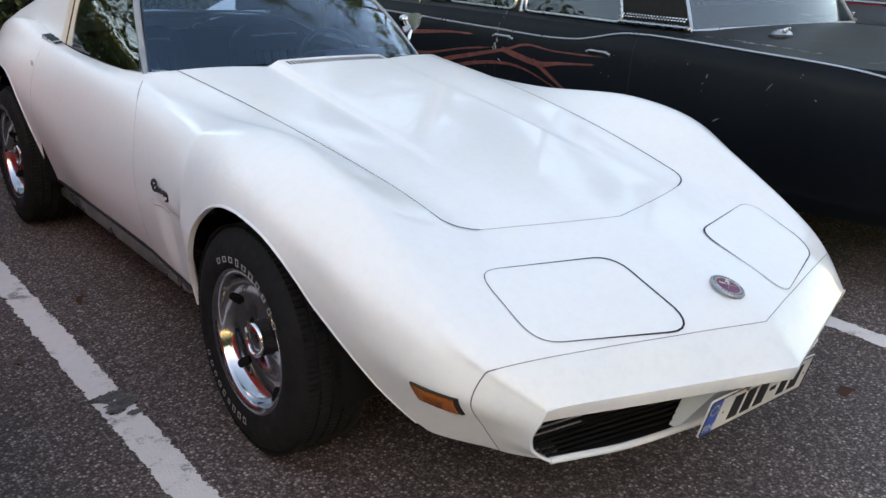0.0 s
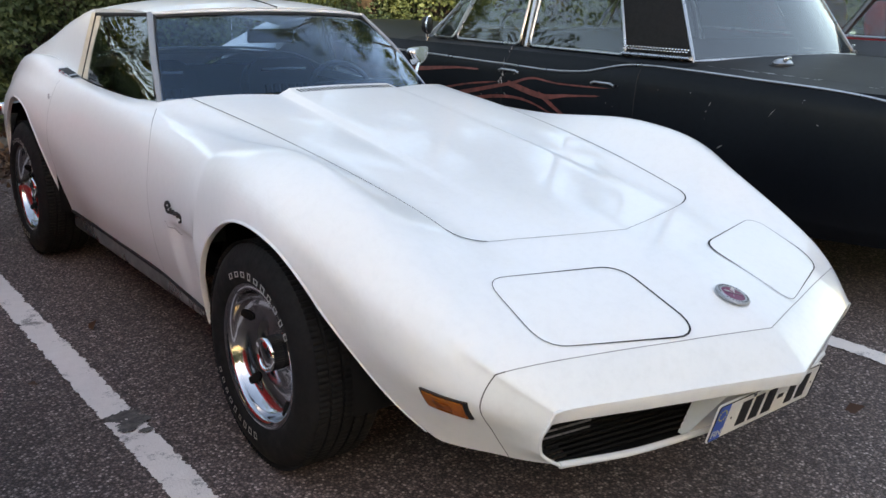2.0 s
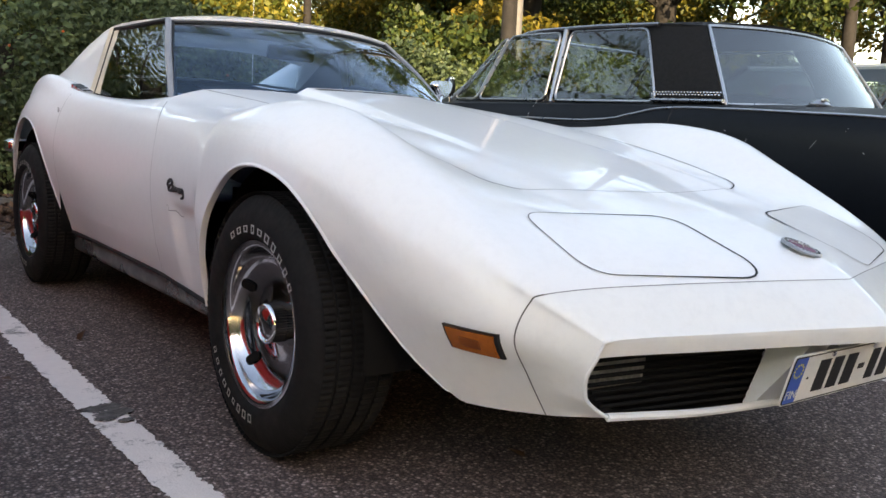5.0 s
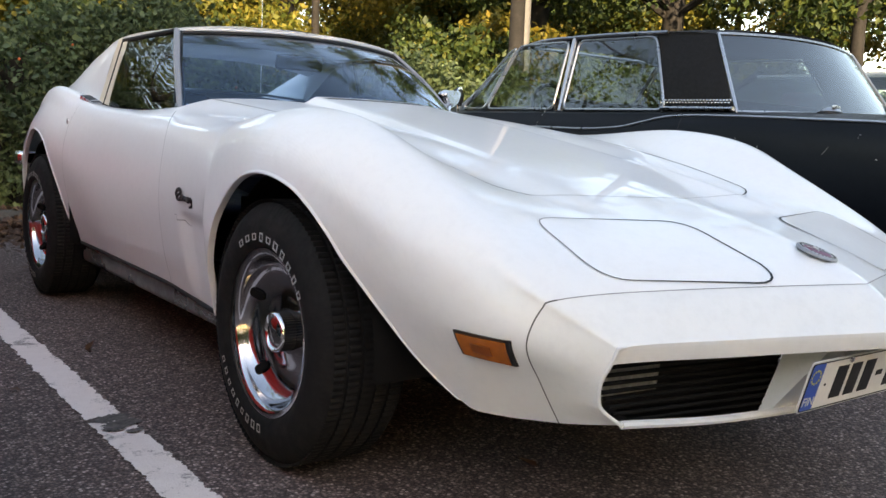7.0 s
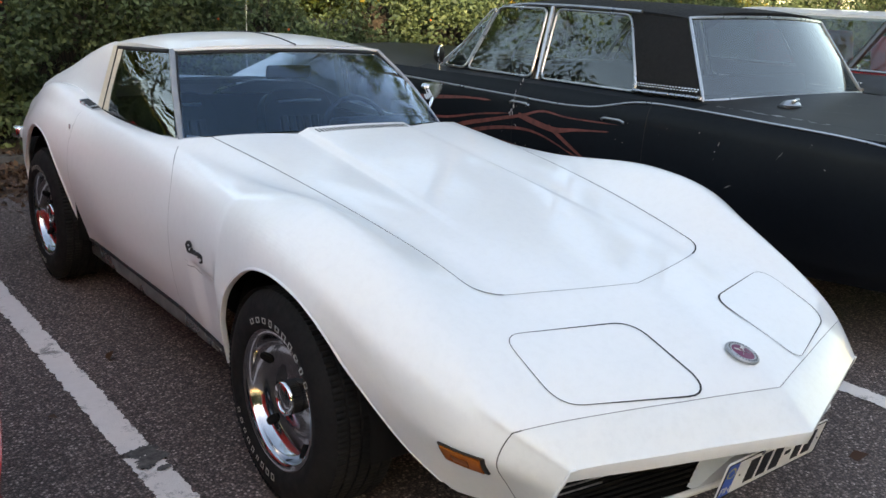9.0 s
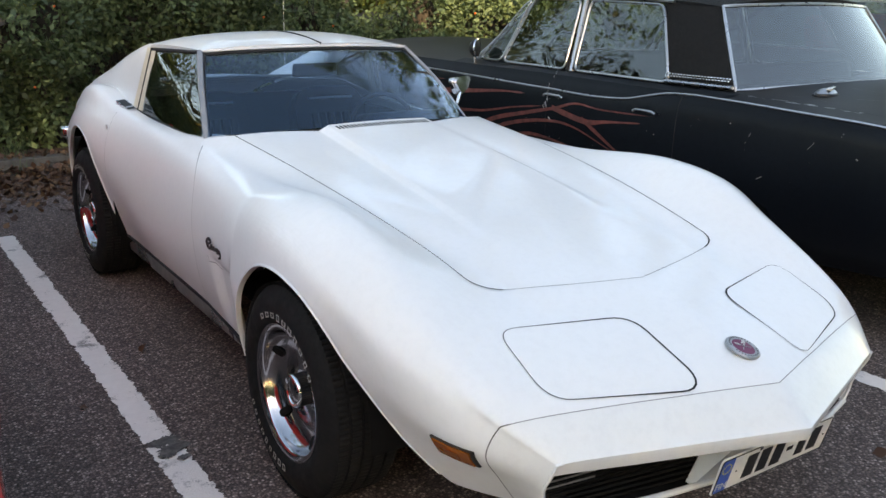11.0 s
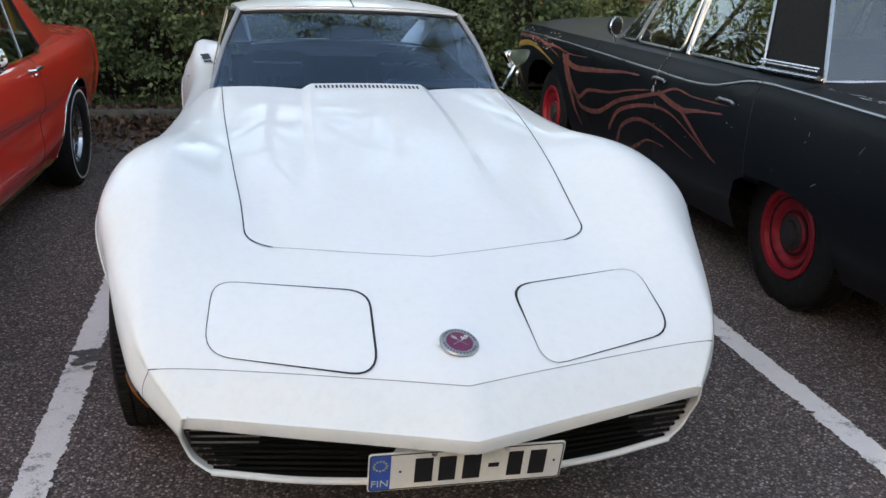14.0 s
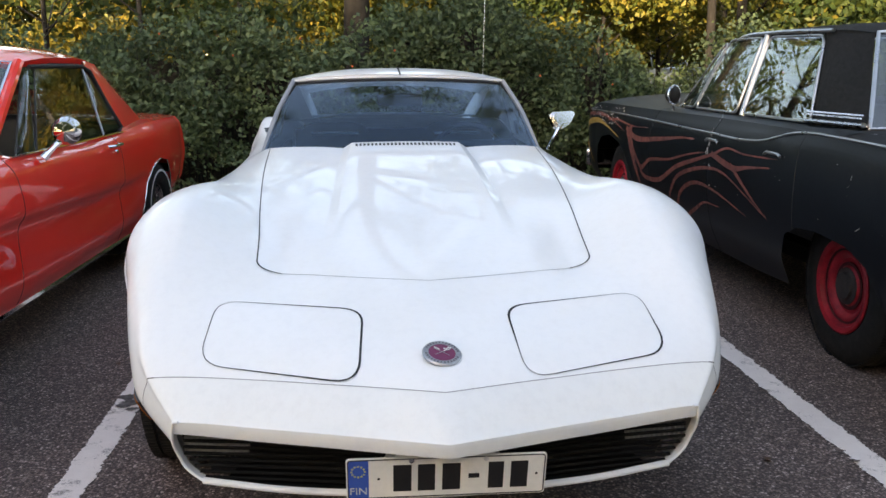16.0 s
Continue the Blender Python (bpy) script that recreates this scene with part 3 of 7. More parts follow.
# the bumper cover's upper corner is rounded: its normals run softly across the crest
rows_ = int(np.argmin(abs(vs_front - VK[1]))) + 1
across = np.concatenate([nt[:rows_], ns[:rows_, 1:]], axis=1)
mid_ = nt.shape[1] - 1
for _ in range(14):
    across[:, mid_ - 7:mid_ + 9] = (across[:, mid_ - 8:mid_ + 8] + 2 * across[:, mid_ - 7:mid_ + 9] + across[:, mid_ - 6:mid_ + 10]) / 4
across /= np.linalg.norm(across, axis=2, keepdims=True)
nt[:rows_], ns[:rows_, 1:] = across[:, :mid_ + 1], across[:, mid_ + 1:]
ns[:rows_, 0] = nt[:rows_, -1]
# one shared normal along the crest
nb = grid_normals(back)[:, :len(us_belt)]
nb = nb if nb[10, 2, 2] > 0 else -nb
both = nt[:, -1] + ns[:len(vs_front), 0]
both /= np.linalg.norm(both, axis=1, keepdims=True)
nt[:, -1] = both
ns[:len(vs_front), 0] = both
ns[len(vs_front):, 0] = nb[1:, -1]


def halves(g, n):
    return [(g, n), (g * MIRROR, n * MIRROR)]


def v_at(v):
    return int(np.argmin(abs(vs_all - v)))


i_seam, i_hood, i_cowl = v_at(VK[1]), v_at(VK[3]), len(vs_front) - 1
j_hood = int(np.argmin(abs(us_top - UT[3])))
i_door, i_rear = v_at(2.02), v_at(3.07)


def cut(g, a, b, c=None, d=None):
    return g[a:b + 1, c:d]


hood_grid = cut(top, i_hood, i_cowl, 0, j_hood + 1)
part("hood", sheets("hood", halves(hood_grid, cut(nt, i_hood, i_cowl, 0, j_hood + 1)), M_WHITE), None, sports_car, "white hood with a raised centre bulge")
clip = []
for g, n in ((top, nt),):
    clip += halves(cut(g, i_seam, i_hood), cut(n, i_seam, i_hood))
    clip += halves(cut(g, i_hood, i_cowl, j_hood, None), cut(n, i_hood, i_cowl, j_hood, None))
clip += halves(cut(side, i_seam, i_door), cut(ns, i_seam, i_door))
part("front_shell", sheets("front_shell", clip, M_WHITE), None, sports_car)
part("front_bumper", sheets("front_bumper", halves(cut(top, 0, i_seam), cut(nt, 0, i_seam)) + halves(cut(side, 0, i_seam), cut(ns, 0, i_seam)), M_CREAM), None, sports_car, "slightly yellowed white bumper cover")
for sgn in (MIRROR, np.ones(3)):
    part("door", sheets("door", [(cut(side, i_door, i_rear) * sgn, cut(ns, i_door, i_rear) * sgn)], M_WHITE), None, sports_car)
    part("rear_fender", sheets("rear_fender", [(cut(side, i_rear, len(vs_all) - 1) * sgn, cut(ns, i_rear, len(vs_all) - 1) * sgn)], M_WHITE), None, sports_car)


def ribbon(pts, nrm, width, lift=0.0006, closed=False):
    """verts, faces of a flat strip that lies on a surface; width may vary along it."""
    P, N = np.asarray(pts, float), np.asarray(nrm, float)
    d = (np.roll(P, -1, 0) - np.roll(P, 1, 0)) if closed else np.gradient(P, axis=0)
    sd = np.cross(d, N)
    sd /= np.maximum(np.linalg.norm(sd, axis=1, keepdims=True), 1e-9)
    w = np.broadcast_to(np.asarray(width, float), (len(P),))[:, None] / 2
    V = np.stack([P + sd * w + N * lift, P - sd * w + N * lift], axis=1).reshape(-1, 3)
    n = len(P)
    return V, [(2 * i, 2 * i + 1, (2 * i + 3) % (2 * n), (2 * i + 2) % (2 * n)) for i in range(n if closed else n - 1)]


def seam(pts, nrm, width=0.004, mat=None):
    return part("panel_gap", ribbon(pts, nrm, width), mat or M_SEAM, sports_car, smooth=False)


j_end = j_hood - 3
seam(np.concatenate([(top[i_hood, j_end:0:-1] * MIRROR), top[i_hood, :j_end + 1]]), np.concatenate([(nt[i_hood, j_end:0:-1] * MIRROR), nt[i_hood, :j_end + 1]]), 0.0019, M_JOINTGREY)
i_turn = int(np.argmin(abs(vs_front - 0.565)))
for s in (MIRROR, np.ones(3)):
    seam(top[i_turn:i_cowl + 1, j_hood] * s, nt[i_turn:i_cowl + 1, j_hood] * s, 0.0036)
    a, b, c = top[i_turn, j_hood], top[i_hood, j_hood] + (0, 0, 0.001), top[i_hood, j_end]
    bend_n = np.array([nt[i_turn, j_hood] * (1 - t) + nt[i_hood, j_end] * t for t in np.linspace(0, 1, 12)])
    seam(np.array([(1 - t)**2 * a + 2 * t * (1 - t) * b + t * t * c for t in np.linspace(0, 1, 12)]) * s, bend_n * s, 0.0044)
    seam(np.concatenate([belt[0, 2:], side[i_door, 1:5]]) * s, np.concatenate([nb[0, 2:], ns[i_door, 1:5]]) * s, 0.0028)
    seam(side[i_door, 4:] * s, ns[i_door, 4:] * s, 0.0022, M_FAINT)
    seam(side[i_rear, 3:] * s, ns[i_rear, 3:] * s, 0.0016, M_FAINT)
    seam(side[i_seam] * s, ns[i_seam] * s, 0.0030, M_JOINTGREY)
seam(np.concatenate([top[i_seam, :0:-1] * MIRROR, top[i_seam]]), np.concatenate([nt[i_seam, :0:-1] * MIRROR, nt[i_seam]]), 0.0022, M_FAINT)
# rolled wheel arch lips
for lo, hi in ((0.30, 1.40), (3.04, 3.90)):
    for s in (MIRROR, np.ones(3)):
        rows = [k for k in range(len(vs_all)) if lo < side[k, -1, 1] < hi and side[k, -1, 2] > 0.275]
        edge = side[rows, -1]
        hub = np.array((0.0, 1.0 if lo < 2 else 3.475, 0.33))
        to_hub = (hub - edge) * np.array((0, 1, 1))
        to_hub /= np.linalg.norm(to_hub, axis=1, keepdims=True)
        turn_in = np.stack([edge + np.array((0.001, 0, 0)) - to_hub * 0.004, edge + np.array((0.005, 0, 0)) + to_hub * 0.001, edge + np.array((0.004, 0, 0)) + to_hub * 0.004, edge + np.array((-0.004, 0, 0)) + to_hub * 0.006, edge + np.array((-0.013, 0, 0)) + to_hub * 0.005])
        part("arch_lip", ((turn_in * s).reshape(-1, 3), grid_faces(5, len(rows))), M_WHITE, sports_car)

from mathutils.bvhtree import BVHTree
_tv = [tuple(v) for v in top.reshape(-1, 3)]
_tree = BVHTree.FromPolygons(_tv, grid_faces(top.shape[0], top.shape[1]))


def on_top(x, y):
    hit = _tree.ray_cast(Vector((abs(x), y, 2)), Vector((0, 0, -1)))
    n = hit[1].copy()
    if n.z < 0:
        n.negate()
    if x < 0:
        n.x = -n.x
    return hit[0].z, n


def lid_on_top(outline, lift, inner=6):
    """A lid that follows the surface, inside a closed outline."""
    c = np.mean(np.array(outline), axis=0)
    V, F = [], []
    n = len(outline)
    for k in range(inner + 1):
        for x, y in outline:
            px, py = c + (np.array((x, y)) - c) * (k / inner)
            V.append((px, py, on_top(px, py)[0] + lift))
    for k in range(inner):
        for i in range(n):
            F.append((k * n + i, k * n + (i + 1) % n, (k + 1) * n + (i + 1) % n, (k + 1) * n + i))
    return V, F


for s in (-1, 1):
    out = rounded([(0.180 * s, 0.313), (0.190 * s, 0.034), (0.568 * s, 0.177), (0.552 * s, 0.406)], 0.066)
    part("headlamp_door", lid_on_top(out, 0.0015), M_WHITE, sports_car)
    ring = [(x, y, on_top(x, y)[0] + 0.0018) for x, y in out]
    # the lids sit askew, so the gaps are uneven
    wide = [0.0020 + 0.0036 * max(0.0, min(1.0, (x - s * 0.37) / 0.17)) for x, y in out]
    if s > 0:
        wide = [0.0016 + 0.0052 * math.exp(-((x - 0.19)**2 + (y - 0.29)**2) / 0.006) + 0.0040 * math.exp(-((x - 0.56)**2 + (y - 0.20)**2) / 0.008) for x, y in out]
    part("panel_gap", ribbon(ring, [on_top(x, y)[1] for x, y in out], wide, 0.0004, True), M_SEAM, sports_car, smooth=False)

# nose: lip band, grille openings, lower bar
front_edge = np.concatenate([top[0, :0:-1] * MIRROR, top[0]])
band = np.stack([front_edge, front_edge + np.array((0, -0.001, -0.010)), front_edge + np.array((0, 0.007, -0.035)), front_edge + np.array((0, 0.05, -0.040))])
bend = (abs(band[1:, :, 0]) / 0.6)**6
band[1:, :, 0] *= 1 + np.array((0.021, 0.030, 0.030))[:, None] * bend
band[1:, :, 1] += np.array((0.007, 0.011, 0.011))[:, None] * bend
part("nose_lip", (band.reshape(-1, 3), grid_faces(4, len(front_edge))), M_CREAM, sports_car)
# return edges of the openings and lower bar
for s in (-1, 1):
    col = side[0] * np.array((s, 1, 1))
    part("lip_edge", tube(col, 0.0042, 8), M_CREAM, sports_car)
    back_edge = col + np.array((-s * 0.006, 0.022, 0.0))
    part("opening_return", (np.concatenate([col, back_edge]), grid_faces(2, len(col))), M_CREAM, sports_car)
bar = [(s * x, y, z) for s, q in ((-1, ((0.557, 0.112, 0.3105), (0.532, 0.106, 0.3095), (0.50, 0.098, 0.308), (0.36, 0.065, 0.302), (0.18, 0.045, 0.296), (0.0, 0.035, 0.292))),
                             (1, ((0.18, 0.045, 0.296), (0.36, 0.065, 0.302), (0.50, 0.098, 0.308), (0.532, 0.106, 0.3095), (0.557, 0.112, 0.3105)))) for x, y, z in q]
bar = spline(range(len(bar)), bar, np.linspace(0, len(bar) - 1, 80))
part("lower_valance", tube(bar, 0.0085, 8), M_CREAM, sports_car)
# skin under the nose, running back from the bar
bar = bar[abs(bar[:, 0]) < 0.53]
skirt = np.stack([bar + np.array((0, 0, -0.002)), bar * np.array((0.95, 1, 1)) + np.array((0, 0.04, -0.004)), bar * np.array((0.88, 1, 1)) + np.array((0, 0.16, 0.0))])
part("nose_skirt", (skirt.reshape(-1, 3), grid_faces(3, len(bar))), M_UNDER, sports_car)
for s in (-1, 1):
    back = [(s * 0.605, 0.19, 0.46), (s * 0.06, 0.10, 0.47), (s * 0.06, 0.13, 0.27), (s * 0.552, 0.20, 0.29)]
    part("grille_back", (back, [(0, 1, 2, 3)]), M_SEAM, sports_car)
    for k in range(9):
        z = 0.312 + 0.0155 * k
        a, b = Vector((s * (0.103 + 0.58 * (0.444 - z)), 0.072, z - 0.003)), Vector((s * (0.602 - 0.75 * max(0.0, 0.375 - z)), 0.128, z))
        part("grille_slat", tube([a, (a + b) / 2, b], 0.0042, 6), M_UNDER, sports_car)
    for z in (0.387,):
        lamp = bilinear((s * 0.602, 0.1415, z - 0.026), (s * 0.452, 0.124, z - 0.024), (s * 0.445, 0.124, z + 0.024), (s * 0.602, 0.1415, z + 0.024), 3, 24)
        lamp[:, ::2, 1] -= 0.002
        part("parking_lamp", (lamp.reshape(-1, 3), grid_faces(3, 24)), M_LENS, sports_car, "clear ribbed parking lamp behind the grille", smooth=False)
    # raked divider beside the plate
    q = [(s * 0.092, -0.028, 0.444), (s * 0.020, -0.026, 0.444), (s * 0.040, 0.040, 0.294), (s * 0.182, 0.052, 0.294),
         (s * 0.092, 0.070, 0.444), (s * 0.020, 0.070, 0.444), (s * 0.040, 0.074, 0.294), (s * 0.182, 0.074, 0.294)]
    part("grille_divider", (q, [(0, 1, 2, 3), (0, 3, 7, 4), (3, 2, 6, 7), (0, 4, 5, 1), (1, 5, 6, 2)]), M_CREAM, sports_car, smooth=False)
part("plate_recess", ([(-0.085, 0.02, 0.46), (0.085, 0.02, 0.46), (0.085, 0.06, 0.28), (-0.085, 0.06, 0.28)], [(0, 1, 2, 3)]), M_UNDER, sports_car)

# number plate
pm = Matrix.Translation((0, -0.045, 0.374)) @ Matrix.Rotation(radians(90 + 14), 4, "X")
plate = part("number_plate", prism(rounded([(-0.221, -0.056), (0.221, -0.056), (0.221, 0.056), (-0.221, 0.056)], 0.010), 0.003, pm), M_PLATE, sports_car, "white number plate with a blue band", smooth=False)
part("plate_band", prism(rounded([(-0.217, -0.052), (-0.172, -0.052), (-0.172, 0.052), (-0.217, 0.052)], 0.006), 0.001, pm @ Matrix.Translation((0, 0, 0.0012))), M_BLUE, plate, smooth=False)


def bars(name, rects, mat, m, parent, depth=0.001, lift=0.0012, label=""):
    g = join(*[prism([(x0, y0), (x1, y0), (x1, y1), (x0, y1)], depth, m @ Matrix.Translation((0, 0, lift))) for x0, y0, x1, y1 in rects])
    return part(name, g, mat, parent, label, smooth=False)


for x, w, h in ((-0.118, 0.040, 0.036), (-0.064, 0.038, 0.036), (-0.010, 0.040, 0.036), (0.048, 0.024, 0.006), (0.092, 0.034, 0.036), (0.142, 0.038, 0.036)):
    bars("plate_mark", [(x, -h, x + w, h)], M_DARK, pm, plate)
star = []
for k in range(12):
    a = 2 * math.pi * k / 12
    c = Vector((-0.1945 + 0.0145 * math.cos(a), 0.022 + 0.0145 * math.sin(a)))
    star.append(prism([(c.x + r_ * math.cos(b_), c.y + r_ * math.sin(b_)) for b_, r_ in [(math.pi / 2 + i * math.pi / 5, 0.0032 if i % 2 == 0 else 0.0014) for i in range(10)]], 0.0006, pm @ Matrix.Translation((0, 0, 0.0020))))
part("star_ring", join(*star), plain("pale_yellow", (0.65, 0.55, 0.12), 0.5), plate, smooth=False)
fc = bpy.data.curves.new("country_code", "FONT")
fc.body, fc.size, fc.align_x, fc.extrude = "FIN", 0.027, "CENTER", 0.0004
fo = new("country_code", fc)
fc.materials.append(M_WHITEMARK)
fo.parent, fo.matrix_basis = plate, pm @ Matrix.Translation((-0.1945, -0.040, 0.0020))
for x in (-0.150, 0.200):
    part("plate_dot", prism([(x + 0.003 * math.cos(a), 0.003 * math.sin(a)) for a in np.linspace(0, 2 * math.pi, 10, endpoint=False)], 0.001, pm @ Matrix.Translation((0, 0, 0.0012))), M_DARK, plate, smooth=False)
for x in (-0.078, 0.086):
    part("plate_bolt", lathe([(0.006, 0.0), (0.006, 0.003), (0.0, 0.0045)], 12, pm @ Matrix.Translation((x, 0.047, 0.0)) @ Matrix.Rotation(radians(-90), 4, "Y")), M_STEEL, plate)
rim = rounded([(-0.217, -0.052), (0.217, -0.052), (0.217, 0.052), (-0.217, 0.052)], 0.008)
part("plate_rim", tube([pm @ Vector((x, y, 0.001)) for x, y in rim], 0.0013, 5, True), M_DARK, plate)

# nose badge
bz, bn = on_top(0.0, 0.086)
bm_ = Matrix.Translation((0, 0.086, bz + 0.001)) @ Vector((0, 0, 1)).rotation_difference(bn).to_matrix().to_4x4()
turn = Matrix.Rotation(radians(-90), 4, "Y")
badge = part("badge", lathe([(0.045, -0.002), (0.046, 0.002), (0.043, 0.005), (0.032, 0.005), (0.031, 0.003), (0.0, 0.0035)], 40, bm_ @ turn), M_BADGE, sports_car, "round silver and maroon nose badge")
part("badge_enamel", lathe([(0.0315, 0.0038), (0.02, 0.0055), (0.0, 0.006)], 32, bm_ @ turn), M_MAROON, badge)
face_m = bm_ @ Matrix.Translation((0, 0, 0.0066))
for sg in (-1, 1):
    part("badge_pole", tube([face_m @ Vector((-0.016 * sg, -0.012, 0)), face_m @ Vector((0.0, -0.001, 0.0004)), face_m @ Vector((0.020 * sg, 0.012, 0))], 0.0008, 5), M_BADGE, badge)
cells = [(0.004 + 0.0045 * i, 0.0015 + 0.0042 * j + 0.0026 * i) for i in range(4) for j in range(3) if (i + j) % 2 == 0]
part("badge_flag", join(*[prism([(x, y), (x + 0.0045, y + 0.0026), (x + 0.0045, y + 0.0068), (x, y + 0.0042)], 0.001, face_m) for x, y in cells]), M_WHITEMARK, badge, smooth=False)
part("badge_flag", join(*[prism([(-x, y), (-x - 0.012, y + 0.007), (-x - 0.012, y + 0.0086), (-x, y + 0.0016)], 0.001, face_m) for x, y in ((0.004, 0.002), (0.005, 0.006), (0.006, 0.010))]), M_WHITEMARK, badge, smooth=False)
for k in range(30):
    a = 2 * math.pi * k / 30
    if k % 15 in (0, 14):
        continue
    tick = bm_ @ Matrix.Rotation(a, 4, "Z") @ Matrix.Translation((0.0378, 0, 0.0058))
    part("badge_mark", prism([(-0.0024, -0.0017), (0.0024, -0.0017), (0.0024, 0.0017), (-0.0024, 0.0017)], 0.001, tick), M_JOINTGREY, badge, smooth=False)

# side marker lamps
_sv = [tuple(v) for v in side[:nf].reshape(-1, 3)]
_stree = BVHTree.FromPolygons(_sv, grid_faces(nf, side.shape[1]))


def on_side(y, z):
    hit = _stree.ray_cast(Vector((1.5, y, z)), Vector((-1, 0, 0)))
    n = hit[1].copy()
    if n.x < 0:
        n.negate()
    return hit[0], n


def lamp_patch(corners, lift, inset, nu=8, nv=4):
    c = np.array(corners).mean(axis=0)
    q = [c + (np.array(p) - c) * inset for p in corners]
    V = []
    for v in np.linspace(0, 1, nv):
        for u in np.linspace(0, 1, nu):
            y, z = (1 - v) * ((1 - u) * q[0] + u * q[1]) + v * ((1 - u) * q[3] + u * q[2])
            p, n = on_side(y, z)
            V.append(p + n * lift)
    V2 = [on_side(p.y, p.z)[0] for p in V]
    o = nu * nv
    rim_ = list(range(nu)) + [i * nu + nu - 1 for i in range(1, nv)] + [(nv - 1) * nu + i for i in range(nu - 2, -1, -1)] + [i * nu for i in range(nv - 2, 0, -1)]
    F = grid_faces(nv, nu) + [(rim_[k], rim_[(k + 1) % len(rim_)], rim_[(k + 1) % len(rim_)] + o, rim_[k] + o) for k in range(len(rim_))]
    return V + V2, F


LAMP = [(0.366, 0.461), (0.246, 0.460), (0.257, 0.407), (0.367, 0.411)]
for s in (-1, 1):
    geo = []
    for lift, inset in ((0.006, 1.0), (0.009, 0.86), (0.011, 0.35)):
        V, F = lamp_patch(LAMP, lift, inset)
        geo.append(([Vector((v.x * s, v.y, v.z)) for v in V], F))
    mk = part("marker_lamp", geo[0], M_DARK, sports_car, "amber side marker lamp in a dark frame")
    part("marker_lens", geo[1], M_AMBER, mk)
    part("marker_bulb", geo[2], plain("dark_amber", (0.22, 0.05, 0.008), 0.3), mk)

# underbody, wheel wells, sills
part("underbody", box(1.04, 3.7, 0.10, pose(0, 2.55, 0.27)), M_UNDER, sports_car)
part("engine_bay", box(1.06, 1.35, 0.30, pose(0, 1.20, 0.44)), M_UNDER, sports_car)
part("tail_box", box(1.1, 1.0, 0.5, pose(0, 3.95, 0.52)), M_UNDER, sports_car)
for y0 in (1.0, 3.46):
    for s in (-1, 1):
        V, F = [], []
        for k in range(25):
            a = math.pi * (k / 24) * 1.06 - 0.09
            for x in (0.54, 0.79):
                V.append((s * x, y0 + 0.40 * math.cos(a), 0.33 + 0.40 * math.sin(a)))
        F = grid_faces(25, 2)
        F.append(tuple(range(0, 50, 2)))
        part("wheel_well", (V, F), M_UNDER, sports_car)
for s in (-1, 1):
    part("sill", box(0.05, 1.68, 0.080, pose(s * 0.713, 2.22, 0.253), 0.022, 3), M_GREY, sports_car, "dull grey lower sill strip")
    part("sill_strip", tube([(s * 0.770, 1.42, 0.272), (s * 0.754, 1.70, 0.279), (s * 0.741, 1.95, 0.286), (s * 0.742, 2.6, 0.292), (s * 0.743, 3.05, 0.293)], 0.0065, 6), M_SEAM, sports_car)


# ---- wheels ----
def tyre_geo(R, rim, w):
    """A tyre about the x axis, its outer wall towards -x."""
    prof = [(rim, w * 0.42), (rim + 0.016, w * 0.475), (R * 0.77, w * 0.50), (R - 0.040, w * 0.46), (R - 0.016, w * 0.40), (R - 0.005, w * 0.345)]
    tread = []
    for k in range(5):
        x = w * (0.325 - 0.154 * k)
        tread += [(R, x), (R, x - w * 0.112), (R - 0.007, x - w * 0.120), (R - 0.007, x - w * 0.146)]
    prof += tread[:-2]
    prof += [(R - 0.005, -w * 0.345), (R - 0.016, -w * 0.40), (R - 0.040, -w * 0.46), (R * 0.77, -w * 0.50), (rim + 0.016, -w * 0.475), (rim, -w * 0.42), (rim - 0.012, -w * 0.30)]
    n = 360
    V, F = lathe(prof, n)
    for i, (r, x) in enumerate(prof):
        if r >= R - 0.0065 and abs(x) > w * 0.05:
            for k in range(n):
                if k % 3 == 0:
                    v = V[i * n + k]
                    f = (r - 0.0045) / r
                    V[i * n + k] = Vector((v.x, v.y * f, v.z * f))
    return V, F


def arc_marks(r, h, a0, a1, n, x, rnd):
    """Outlined bars along an arc of the tyre wall, in place of its letters."""
    out = []
    for k in range(n):
        a = a0 + (a1 - a0) * (k + 0.5) / n
        w = abs(a1 - a0) / n * rnd.uniform(0.22, 0.32)
        h2 = h * (0.42 if rnd.random() < 0.5 else 0.32)
        rect = lambda f, g: [(x, q * math.cos(e), q * math.sin(e)) for q, e in ((r - h2 * f, a - w * g), (r - h2 * f, a + w * g), (r + h2 * f, a + w * g), (r + h2 * f, a - w * g))]
        V = [Vector(v) for v in rect(1.0, 1.0) + rect(0.62, 0.52)]
        out.append((V, [(i, (i + 1) % 4, 4 + (i + 1) % 4, 4 + i) for i in range(4)]))
    return out


